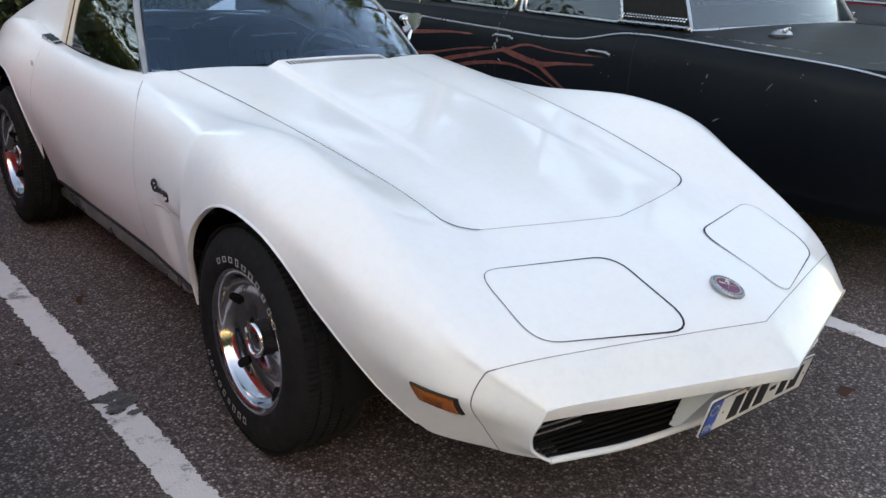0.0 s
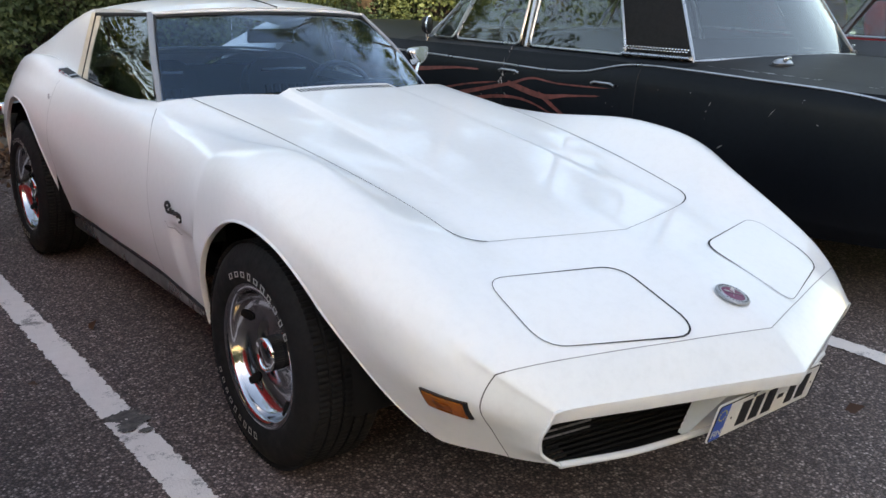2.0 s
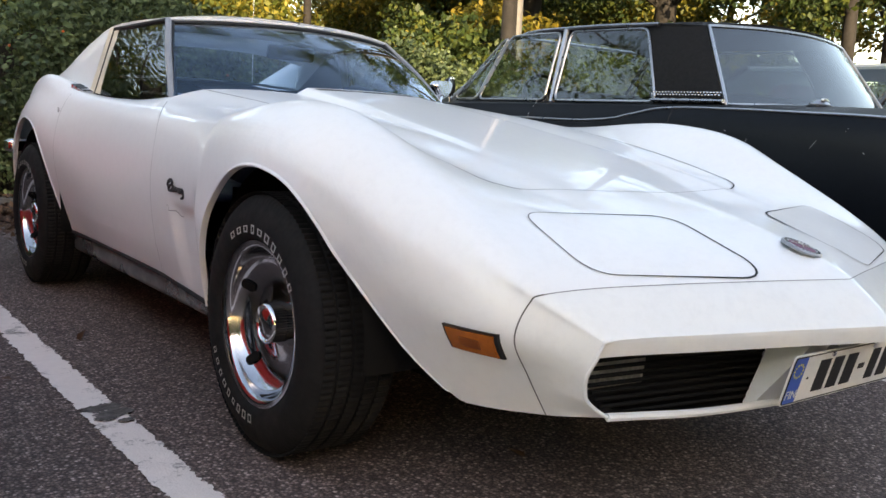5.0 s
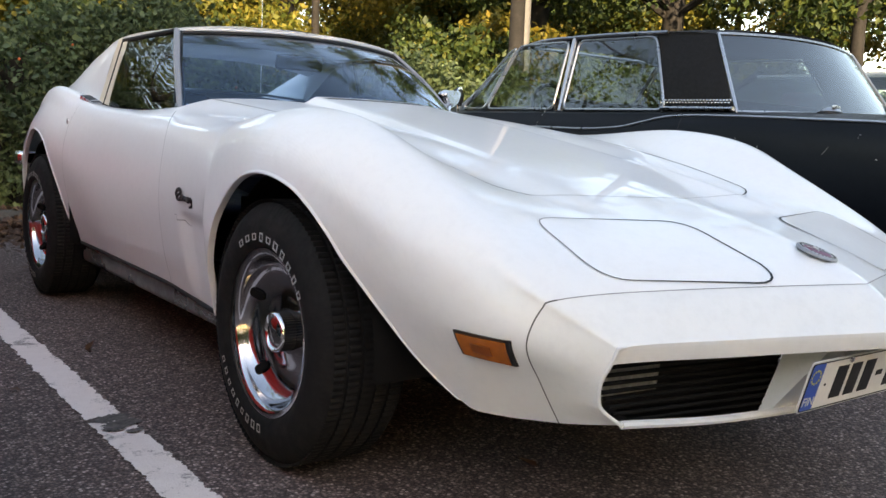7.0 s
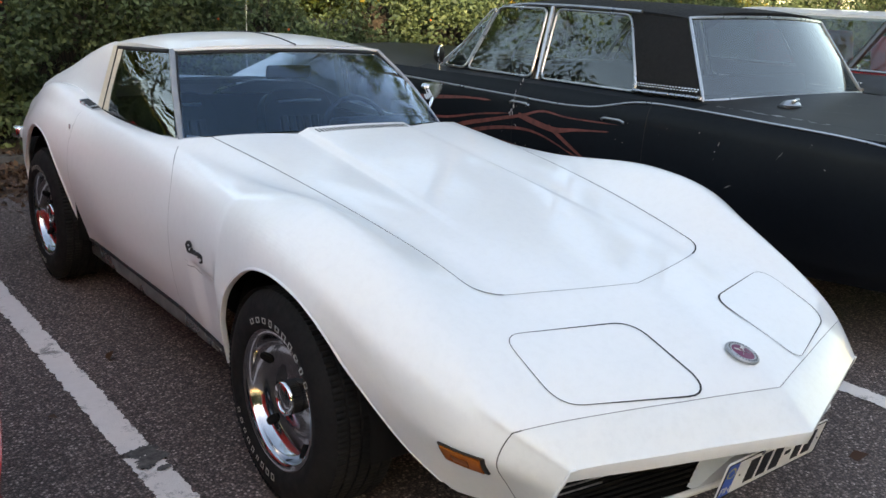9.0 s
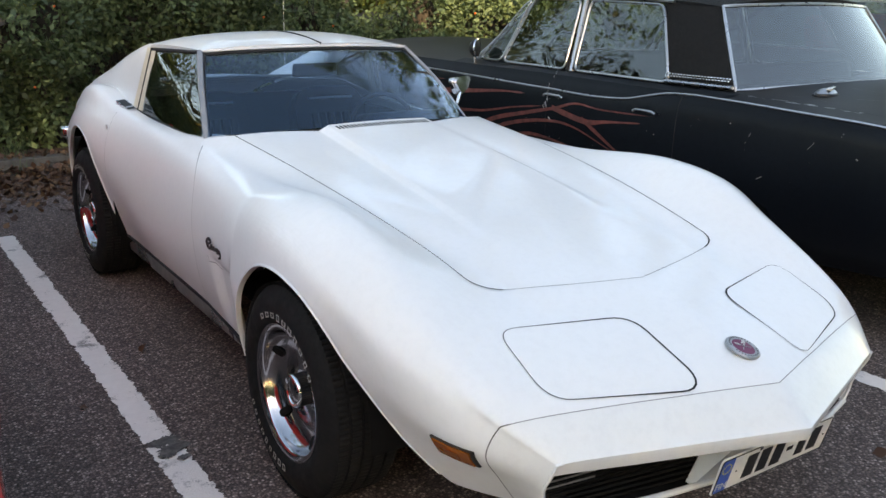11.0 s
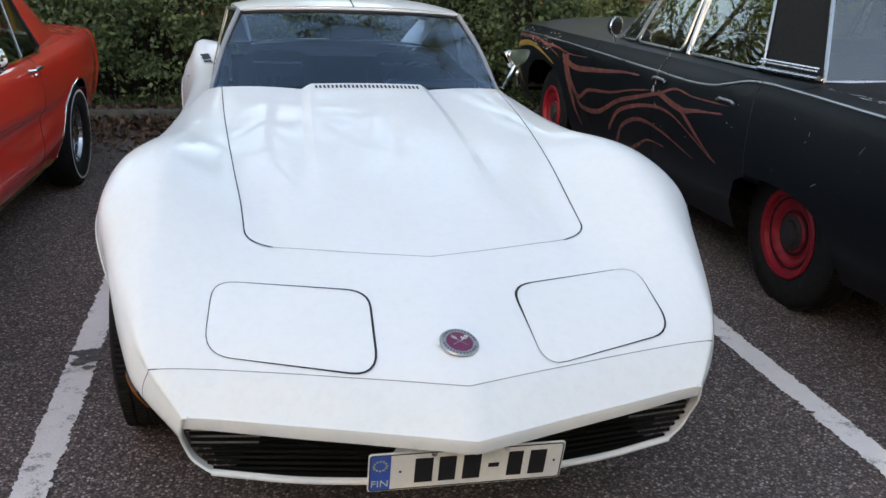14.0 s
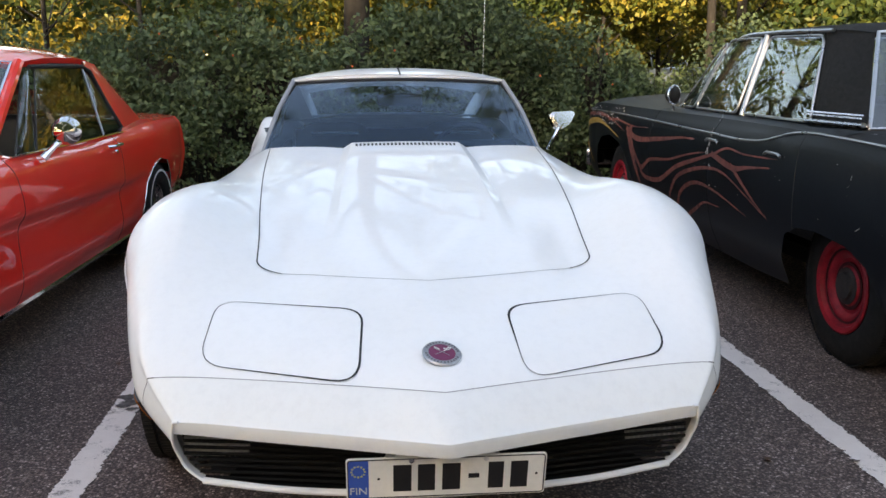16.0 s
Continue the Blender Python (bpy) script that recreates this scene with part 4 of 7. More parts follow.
def rally_wheel(parent, m):
    bowl = spline(range(8), [(0.186, -0.098), (0.180, -0.080), (0.168, -0.064), (0.150, -0.053), (0.126, -0.046), (0.100, -0.044), (0.075, -0.046), (0.055, -0.048)], np.linspace(0, 7, 26))
    dish = lathe([(0.207, -0.098), (0.211, -0.104), (0.208, -0.110), (0.198, -0.109), (0.190, -0.104)] + [tuple(q) for q in bowl] + [(0.0, -0.042)], 72, m)
    wheel = part("wheel", dish, M_WHEEL, parent, "chromed steel wheel with slots and a black tyre")
    t = tyre_geo(0.327, 0.205, 0.248)
    part("tyre", ([m @ v for v in t[0]], t[1]), M_RUBBER, wheel)
    V, F = lathe([(0.052, -0.040), (0.052, -0.046), (0.050, -0.048), (0.050, -0.080), (0.049, -0.081)], 88, Matrix.Identity(4))
    for i in range(88 * 2, 88 * 4):
        if i % 2:
            V[i] = Vector((V[i].x, V[i].y * 0.94, V[i].z * 0.94))
    cap = part("cap", ([m @ v for v in V], F), M_DARK, wheel, "black ribbed centre cap with a chrome face")
    part("cap_face", lathe([(0.050, -0.080), (0.051, -0.084), (0.049, -0.088), (0.045, -0.090), (0.042, -0.088), (0.039, -0.084), (0.036, -0.084)], 48, m), M_CHROME, cap, "chrome ring")
    part("cap_centre", lathe([(0.037, -0.084), (0.028, -0.089), (0.0, -0.091)], 32, m), M_WHEEL, cap)
    for k in range(5):
        r = m @ Matrix.Rotation(radians(72 * k + 7), 4, "X") @ Matrix.Translation((-0.0655, 0, 0.159)) @ Matrix.Rotation(radians(-122), 4, "Y")
        part("slot", prism(rounded([(-0.021, -0.012), (0.021, -0.012), (0.021, 0.012), (-0.021, 0.012)], 0.0115), 0.008, r), M_UNDER, wheel, smooth=False)
    rnd = random.Random(5)
    up = arc_marks(0.236, 0.026, radians(57), radians(152), 10, -0.1255, rnd)
    low = arc_marks(0.236, 0.026, radians(264), radians(336), 9, -0.1255, rnd)
    for V, F in up + low:
        part("tyre_mark", ([m @ v for v in V], F), M_TYREMARK, wheel, smooth=False)
    return wheel


for y0 in (1.0, 3.475):
    out = 0.742 if y0 < 2 else 0.720
    rally_wheel(sports_car, pose(-out, y0, 0.328))
    rally_wheel(sports_car, pose(out, y0, 0.328, 0, 0, 180))

# ---- cabin of the white coupe ----
S = np.linspace(-1, 1, 33)


def arc(w, y0, dy, z0, dz, s=S, p=2.0):
    return np.stack([w * s, y0 + dy * abs(s)**p, z0 + dz * abs(s)**p], axis=1)


screen_low = arc(0.622, 1.985, 0.205, 0.925, -0.035)
screen_top = arc(0.502, 2.452, 0.108, 1.205, -0.020)
ts = np.linspace(0, 1, 9)[:, None, None]
screen = screen_low[None] * (1 - ts) + screen_top[None] * ts + np.array((0, -0.018, 0.012)) * 4 * ts * (1 - ts)
pane(screen, 0.005, M_GLASS, "windscreen", sports_car, "tinted raked windscreen")
_skin = BVHTree.FromPolygons([tuple(v) for g_ in (belt, side[nf - 1:]) for v in g_.reshape(-1, 3)],
                             grid_faces(*belt.shape[:2]) + grid_faces(len(side) - nf + 1, side.shape[1], off=belt.shape[0] * belt.shape[1]))


def on_skin(x, y):
    """Height of the door top and rear fender at a place."""
    return _skin.ray_cast(Vector((x, y, 2)), Vector((0, 0, -1)))[0].z


# roof panels and rear hoop
yr = [2.44, 2.60, 2.85, 3.10, 3.28, 3.36]
zc = [1.224, 1.243, 1.252, 1.240, 1.212, 1.190]
we = [0.508, 0.520, 0.542, 0.560, 0.565, 0.565]
ze = [1.196, 1.198, 1.198, 1.186, 1.152, 1.125]
dy_front = [0.108, 0.06, 0.02, 0, 0, 0]


def roof_grid(i0, i1, s0, s1, nv=14, nu=16):
    g = np.empty((nv, nu, 3))
    for a, t in enumerate(np.linspace(i0, i1, nv)):
        y, c, w, e, d = (float(spline(range(6), q, [t])[0, 0]) for q in (yr, zc, we, ze, dy_front))
        for b, s in enumerate(np.linspace(s0, s1, nu)):
            g[a, b] = (w * s, y + d * s * s, c + (e - c) * abs(s)**2.6)
    return g


def up_normals(g):
    n = grid_normals(g)
    return n if n[n.shape[0] // 2, n.shape[1] // 2, 2] > 0 else -n


def thick(name, g, t, mat, parent, label=""):
    """A panel with thickness over a grid whose normals point up."""
    n = up_normals(g)
    nv, nu = g.shape[:2]
    o = nv * nu
    V = np.concatenate([g.reshape(-1, 3), (g - n * t).reshape(-1, 3)])
    F = grid_faces(nv, nu) + grid_faces(nv, nu, True, o)
    rim = list(range(nu)) + [i * nu + nu - 1 for i in range(1, nv)] + [(nv - 1) * nu + i for i in range(nu - 2, -1, -1)] + [i * nu for i in range(nv - 2, 0, -1)]
    for k in range(len(rim)):
        a, b = rim[k], rim[(k + 1) % len(rim)]
        F.append((a, b, b + o, a + o))
    bm = bmesh.new()
    vv = [bm.verts.new(v) for v in V]
    for f in F:
        bm.faces.new([vv[i] for i in f])
    bmesh.ops.recalc_face_normals(bm, faces=bm.faces[:])
    return part(name, bm, mat, parent, label)


for s0, s1 in ((-1, -0.004), (0.004, 1)):
    thick("roof_panel", roof_grid(0.0, 3.0, s0, s1), 0.015, M_WHITE, sports_car, "removable white roof panel")
thick("roof_hoop", roof_grid(3.01, 5, -1, 1, 8, 30), 0.04, M_WHITE, sports_car)
part("roof_joint", tube([(0, y, z + 0.001) for y, z in zip(np.linspace(2.437, 3.08, 12), spline(yr, zc, np.linspace(2.437, 3.08, 12))[:, 0])], 0.004, 6), M_SEAM, sports_car)
head = screen_top + np.array((0, -0.012, 0.006))
part("screen_frame", tube(head, 0.005, 8), M_WHITE, sports_car, "pale header trim over the windscreen")
part("screen_gasket", tube(screen_top + np.array((0, -0.012, -0.008)), 0.009, 6), M_SEAM, sports_car)
for s in (-1, 1):
    k = 0 if s < 0 else -1
    a, b = Vector(screen_low[k]), Vector(screen_top[k])
    post = [a + Vector((s * 0.004, 0.004, -0.012)), a.lerp(b, 0.5) + Vector((s * 0.012, 0.0, 0.014)), b + Vector((s * 0.006, -0.002, 0.006))]
    part("screen_pillar", tube(spline(range(3), post, np.linspace(0, 2, 12)), 0.013, 8, flat=0.8), M_PILLAR, sports_car, "grey windscreen pillar")
    part("pillar_gasket", tube([p + Vector((-s * 0.016, -0.002, 0.002)) for p in post], 0.006, 6), M_SEAM, sports_car)
    part("belt_rail", sheets("belt_rail", [(belt * np.array((s, 1, 1)), nb * np.array((s, 1, 1)))], M_WHITE), None, sports_car)
    # side glass
    quad = ((0.638, 2.225, 0.872), (0.645, 3.055, 0.885), (0.567, 3.03, 1.170), (0.514, 2.565, 1.188))
    gq = bilinear(*[(s * x, y, z) for x, y, z in quad], 8, 12, (s * 0.012, 0, 0))
    pane(gq if s > 0 else gq[:, ::-1], 0.005, M_SMOKE, "side_window", sports_car)
    ring = [(s * (x + 0.004), y, z) for x, y, z in (quad[3], quad[0], quad[1], quad[2])]
    part("window_gasket", tube([ring[0], ring[3]], 0.008, 6), M_SEAM, sports_car)
    part("window_gasket", tube([ring[2], ring[3]], 0.006, 6), M_SEAM, sports_car)
    band = bilinear((s * 0.642, 2.995, 0.888), (s * 0.656, 3.105, 0.900), (s * 0.578, 3.072, 1.176), (s * 0.564, 2.985, 1.178), 8, 4)
    part("pillar_seal", (np.concatenate([band.reshape(-1, 3), band.reshape(-1, 3) - np.array((s * 0.02, 0, 0))]), grid_faces(8, 4) + grid_faces(8, 4, True, 32)), M_IVORY, sports_car, "ivory seal strip behind the side window")
    # sail panel
    hi = [(0.568, 3.070, 1.177), (0.564, 3.2, 1.166), (0.555, 3.45, 1.120), (0.550, 3.75, 1.035), (0.56, 4.05, 0.950), (0.56, 4.25, 0.89)]
    lo = [(0.650, 3.100, 0.895), (0.648, 3.28, 0.918), (0.634, 3.55, 0.946), (0.615, 3.85, 0.93), (0.605, 4.1, 0.89), (0.59, 4.3, 0.85)]
    inn = [(0.540, 3.072, 1.183), (0.525, 3.2, 1.176), (0.505, 3.45, 1.130), (0.49, 3.75, 1.045), (0.49, 4.05, 0.955), (0.49, 4.25, 0.89)]
    dn = [(0.47, 3.30, 0.98), (0.47, 3.4, 0.97), (0.46, 3.5, 0.96), (0.46, 3.75, 0.94), (0.46, 4.05, 0.90), (0.46, 4.25, 0.86)]
    mid = [tuple((np.array(a) * 0.5 + np.array(b) * 0.5) + np.array((0.008, 0, 0.01))) for a, b in zip(hi, lo)]
    g = loft([lo, mid, hi, inn, dn], range(6), np.linspace(0, 5, 26), [0, 1, 2, 2.5, 3.2], np.linspace(0, 3.2, 26))
    n = grid_normals(g)
    if n[12, 6, 0] < 0:
        n = -n
    sg = np.array((s, 1, 1))
    part("sail_panel", sheets("sail_panel", [(g * sg, n * sg)], M_WHITE), None, sports_car)
    # handle plate on the door top
    hx = Vector((s * 0.690, 3.095, max(on_skin(0.690, 3.095 + dy) - dy * 0.29 for dy in (-0.05, 0.0, 0.05))))
    ex, ey = Vector((s * -0.046, 0.008, 0.005)).normalized(), Vector((s * 0.010, 0.118, 0.036)).normalized()
    ez = ex.cross(ey).normalized() * (1 if s < 0 else -1)
    ez = ez if ez.z > 0 else -ez
    ey = ez.cross(ex)
    hm = Matrix(((ex.x, ey.x, ez.x, hx.x), (ex.y, ey.y, ez.y, hx.y), (ex.z, ey.z, ez.z, hx.z), (0, 0, 0, 1))) @ Matrix.Translation((0, 0, 0.006))
    grip = part("door_handle", prism(rounded([(-0.023, -0.060), (0.023, -0.060), (0.023, 0.060), (-0.023, 0.060)], 0.008), 0.02, hm), M_STEEL, sports_car, "chrome framed black press-flap door handle", smooth=False)
    part("handle_flap", prism(rounded([(-0.018, -0.054), (0.018, -0.054), (0.018, 0.054), (-0.018, 0.054)], 0.006), 0.004, hm @ Matrix.Translation((0, 0, 0.0012))), M_DARK, grip, smooth=False)
    part("handle_edge", prism([(-0.017, -0.005), (0.017, -0.005), (0.017, 0.005), (-0.017, 0.005)], 0.002, hm @ Matrix.Translation((0, -0.03, 0.0024))), M_STEEL, grip, smooth=False)
    part("door_lock", lathe([(0.012, 0), (0.013, 0.004), (0.009, 0.006), (0, 0.006)], 20, Matrix.Translation((s * 0.784, 3.10, 0.812)) @ Matrix.Rotation(radians(0 if s > 0 else 180), 4, "Z")), M_STEEL, sports_car)

# rear window wall, deck and tail
rear_glass = bilinear((0.47, 3.36, 0.965), (-0.47, 3.36, 0.965), (-0.48, 3.33, 1.165), (0.48, 3.33, 1.165), 6, 12)
pane(rear_glass, 0.005, M_CLEAR, "rear_window", sports_car)
deck = loft([[(-0.60, 3.37, 0.955), (-0.60, 3.7, 0.935), (-0.58, 4.1, 0.90), (-0.54, 4.45, 0.81), (-0.5, 4.62, 0.70)], [(0, 3.37, 0.990), (0, 3.7, 0.975), (0, 4.1, 0.935), (0, 4.5, 0.86), (0, 4.66, 0.74)],
             [(0.60, 3.37, 0.955), (0.60, 3.7, 0.935), (0.58, 4.1, 0.90), (0.54, 4.45, 0.81), (0.5, 4.62, 0.70)]], range(5), np.linspace(0, 4, 20), range(3), np.linspace(0, 2, 20))
part("rear_deck", sheets("rear_deck", [(deck, up_normals(deck))], M_WHITE), None, sports_car)
tailv = [tuple(p * m_) for m_ in (MIRROR, np.ones(3)) for p in side[-1]]
n_ = len(side[-1])
tail_faces = [(i, i + 1, n_ + i + 1, n_ + i) for i in range(n_ - 1)]
part("tail_panel", (tailv, tail_faces), M_WHITE, sports_car)
for s in (-1, 1):
    part("rear_bumper", box(0.42, 0.09, 0.07, pose(s * 0.535, 4.44, 0.60, 0, 0, s * -14), 0.022, 3), M_CHROME, sports_car, "small chrome rear bumper half")
part("window_lip", tube([(-0.47, 3.345, 0.978), (-0.25, 3.345, 0.991), (0, 3.345, 0.995), (0.25, 3.345, 0.991), (0.47, 3.345, 0.978)], 0.007, 8), M_WHITE, sports_car, "white lip under the rear window")
part("aerial", tube([(0.62, 4.20, 0.86), (0.63, 4.22, 1.3), (0.645, 4.26, 1.75)], 0.0022, 6), M_STEEL, sports_car, "thin steel aerial")

# cowl, vent grille on the hood bulge
cowl = np.stack([np.concatenate([top[i_cowl, :0:-1] * MIRROR, top[i_cowl]])])
cowl = cowl[:, abs(cowl[0, :, 0]) < 0.585]
cv = [tuple(p + np.array((0, 0.004, -0.006))) for p in cowl[0]]
cb = [(p[0], max(p[1] + 0.02, 2.00 + 0.53 * p[0]**2), 0.885 - 0.02 * abs(p[0])) for p in cowl[0]]
part("cowl_panel", (cv + cb, grid_faces(2, len(cv))), M_UNDER, sports_car)
for k in range(26):
    x = -0.205 + 0.41 * k / 25
    z, n = on_top(x, 1.885)
    m = Matrix.Translation((x, 1.885, z + 0.0008)) @ Vector((0, 0, 1)).rotation_difference(n).to_matrix().to_4x4()
    part("vent_slot", prism(rounded([(-0.0046, -0.021), (0.0046, -0.021), (0.0046, 0.021), (-0.0046, 0.021)], 0.003, 2), 0.004, m), M_SEAM, sports_car, smooth=False)

# corner of the cowl between hood, windscreen and door
for s in (-1, 1):
    g = bilinear((0.572, 2.020, 0.911), (0.640, 2.170, 0.882), (0.644, 2.36, 0.876), (0.560, 2.25, 0.885), 8, 6)
    part("cowl_corner", sheets("cowl_corner", [(g * np.array((s, 1, 1)), up_normals(g) * np.array((s, 1, 1)))], M_WHITE), None, sports_car)

# script emblem on each front fender, as plain strokes
for s in (-1, 1):
    k = v_at(1.64)
    row = side[k]
    base = row[np.argmin(abs(row[:, 2] - 0.60))]
    def at(u, v):
        return (s * (base[0] + 0.006 + 0.18 * v * (-0.3) + (-0.055) * u * 1.0), base[1] - u if s < 0 else base[1] - u, base[2] + v)
    strokes = ([(-0.055, 0.004), (-0.062, 0.022), (-0.040, 0.034), (-0.030, 0.022), (-0.048, 0.010), (-0.052, -0.006), (-0.034, -0.010), (-0.028, 0.004)],
               [(-0.024, 0.016), (-0.020, -0.008), (-0.010, -0.004), (-0.004, 0.008), (0.002, -0.008), (0.012, 0.004), (0.016, -0.010)],
               [(0.020, 0.006), (0.030, 0.000), (0.026, -0.014), (0.036, -0.004), (0.044, 0.006), (0.046, -0.012), (0.054, 0.002), (0.052, -0.028), (0.040, -0.034)],
               [(-0.060, 0.030), (-0.046, 0.040), (-0.034, 0.034)])
    emblem = None
    for q in strokes:
        pts = spline(range(len(q)), q, np.linspace(0, len(q) - 1, 30)) * np.array((1.0, 0.68)) - np.array((0.0, 0.004))
        o = part("emblem_stroke" if emblem else "fender_emblem", tube([at(u, v) for u, v in pts], 0.0042, 6), M_DARK, emblem or sports_car, "" if emblem else "dark chrome script emblem")
        emblem = emblem or o

    # thin grey ribbon paints the shading along the top of the recess
    rows_ = [side[v_at(y)] for y in np.linspace(1.80, 1.66, 10)]
    line_ = [r[np.argmin(abs(r[:, 2] - z))] for r, z in zip(rows_, np.linspace(0.543, 0.515, 10))]
    part("recess_shade", ribbon(np.array(line_) * np.array((s, 1, 1)), [(s, 0.0, 0.1)] * 10, [0.0012 + 0.0016 * math.sin(math.pi * k / 9) for k in range(10)], 0.0012), M_FAINT, sports_car, smooth=False)

# driver's mirror on its stalk
shield = rounded([(-0.088, 0.030), (-0.066, 0.056), (0.080, 0.058), (0.090, 0.040), (0.052, -0.022), (-0.006, -0.056), (-0.050, -0.050)], 0.014, 4)
shell = join(*[prism([(x * f * 0.78, y * f * 0.78) for x, y in shield], 0.012, pose(0.795, 2.47, 1.000, 90 - 13, 0, 12) @ Matrix.Translation((0, 0, dz))) for f, dz in ((1.0, -0.010), (1.0, 0.0), (0.93, 0.010), (0.78, 0.018))])
mir = part("door_mirror", shell, M_CHROME, sports_car, "chrome door mirror on a raked stalk")
part("mirror_stalk", tube([(0.715, 2.42, 0.865), (0.745, 2.43, 0.92), (0.785, 2.46, 0.985)], 0.008, 8), M_CHROME, mir)

# ---- seats and dashboard ----
part("cabin_floor", box(1.16, 1.35, 0.02, pose(0, 2.75, 0.33)), M_TRIM, sports_car)
part("cabin_wall", box(1.14, 0.03, 0.50, pose(0, 3.34, 0.66)), M_TRIM, sports_car)
for s in (-1, 1):
    part("door_card", box(0.03, 1.15, 0.50, pose(s * 0.60, 2.72, 0.60)), M_TRIM, sports_car)
part("dashboard", box(1.16, 0.32, 0.24, pose(0, 2.20, 0.76, -6), 0.05, 4), M_TRIM, sports_car)
part("instrument_hood", box(0.40, 0.20, 0.10, pose(0.33, 2.28, 0.87, -8), 0.035, 4), M_TRIM, sports_car)
part("centre_console", box(0.22, 0.9, 0.34, pose(0, 2.68, 0.47), 0.03), M_TRIM, sports_car)
for s in (-1, 1):
    seat = part("seat", box(0.46, 0.50, 0.14, pose(s * 0.32, 2.68, 0.46, 6), 0.05, 4), M_TRIM, sports_car, "black vinyl bucket seat with ribbed centre")
    back_ = rounded([(-0.215, -0.27), (0.215, -0.27), (0.195, 0.275), (-0.195, 0.275)], 0.115, 8)
    part("backrest", join(*[prism([(x * f, y * f) for x, y in back_], d, pose(s * 0.33, 2.945, 0.70, 90 - 18)) for f, d in ((1.0, 0.085), (0.97, 0.11), (0.92, 0.128))]), M_TRIM, seat)
    part("backrest_trim", tube([(s * 0.33 - 0.125, 2.996, 0.906), (s * 0.33, 2.988, 0.909), (s * 0.33 + 0.125, 2.996, 0.906)], 0.0062, 8), M_TRIMSTRIP, seat, "bright trim strip")
    for k in range(6):
        part("rib", box(0.036, 0.03, 0.34, pose(s * 0.33 - 0.11 + 0.044 * k, 2.912, 0.675, -18), 0.012, 3), M_TRIM, seat)
ring = [(0.33 + 0.185 * math.cos(a), 2.44 + 0.05 * math.sin(a), 0.80 + 0.178 * math.sin(a)) for a in np.linspace(0, 2 * math.pi, 40, endpoint=False)]
sw = part("steering_wheel", tube(ring, 0.012, 8, True), M_TRIM, sports_car)
for a in (0, 180, 270):
    part("spoke", tube([(0.33, 2.43, 0.80), (0.33 + 0.18 * math.cos(radians(a)), 2.44 + 0.05 * math.sin(radians(a)), 0.80 + 0.175 * math.sin(radians(a)))], 0.008, 6), M_STEEL, sw)
part("rear_view_mirror", box(0.22, 0.025, 0.06, pose(0, 2.50, 1.10, 10), 0.015, 3), M_DARK, sports_car)

# ---- tools for the plain car bodies ----
def car_sides(lines, vk, vs, arches, nu=30):
    """Half body side as a grid, cut at the wheel arches given as (y, z) lists."""
    g = loft(lines, vk, vs, np.linspace(0, 1, len(lines)), np.linspace(0, 1, nu))
    full = grid_normals(g)
    out, nn = [], []
    for k, col in enumerate(g):
        best = None
        for ya, za in arches:
            z = np.interp(col[:, 1], ya, za, left=-1, right=-1)
            below = np.nonzero(col[:, 2] < z)[0]
            if len(below):
                b = max(1, below[0])
                d0, d1 = col[b - 1, 2] - z[b - 1], col[b, 2] - z[b]
                best = b - 1 + (min(max(d0 / (d0 - d1), 0), 1) if d0 > d1 else 0)
        s = np.linspace(0, len(col) - 1 if best is None else best, len(col))
        i = np.clip(s.astype(int), 0, len(col) - 2)
        t = (s - i)[:, None]
        out.append(col[i] * (1 - t) + col[i + 1] * t)
        nn.append(full[k, i])
    g, n = np.stack(out), np.stack(nn)
    if n[len(n) // 2, nu // 2, 0] < 0:
        n = -n
    return g, n


def stations(vk, steps, extra=()):
    return np.unique(np.concatenate([np.linspace(a, b, n) for a, b, n in zip(vk[:-1], vk[1:], steps)] + [np.linspace(a, b, n) for a, b, n in extra]))


def crossing(edge, crown, n=16, drop=0.0):
    """A deck spanning from the edge line to its mirror image, with a crown."""
    g = np.empty((len(edge), n, 3))
    for i, p in enumerate(edge):
        for j, s in enumerate(np.linspace(-1, 1, n)):
            g[i, j] = (p[0] * s, p[1], p[2] + crown * (1 - abs(s)**2.4) - drop)
    return g


def end_cap(name, col, mat, parent):
    n = len(col)
    V = [tuple(p * MIRROR) for p in col] + [tuple(p) for p in col]
    return part(name, (V, [(i, i + 1, n + i + 1, n + i) for i in range(n - 1)]), mat, parent)


def steel_wheel(parent, m, R, rim_mat, face):
    """A wheel with its outer side to -x; face is its (radius, x) profile."""
    wheel = part("wheel", lathe(face, 56, m), rim_mat, parent)
    t = tyre_geo(R, face[0][0] - 0.006, 0.20)
    part("tyre", ([m @ v for v in t[0]], t[1]), M_RUBBER, wheel)
    return wheel


# ---- black sedan with flames ----
sedan = thing("sedan", pose(2.70, 3.0, 0), "worn black four-door sedan with faded red flames and a vinyl roof", "car")
BY = np.array([0.30, 0.42, 0.75, 1.20, 1.69, 2.05, 2.42, 2.85, 3.70, 4.60, 5.35, 5.70, 5.85]) - 3.0
def bl(xs, zs):
    return [(x, y, z) for x, y, z in zip(xs, BY, zs)]
B_BELT = bl([0.89, 0.93, 0.955, 0.965, 0.965, 0.955, 0.94, 0.935, 0.935, 0.93, 0.915, 0.895, 0.86], [0.87, 0.935, 0.962, 0.975, 0.982, 0.985, 0.985, 0.985, 0.980, 0.975, 0.968, 0.950, 0.91])
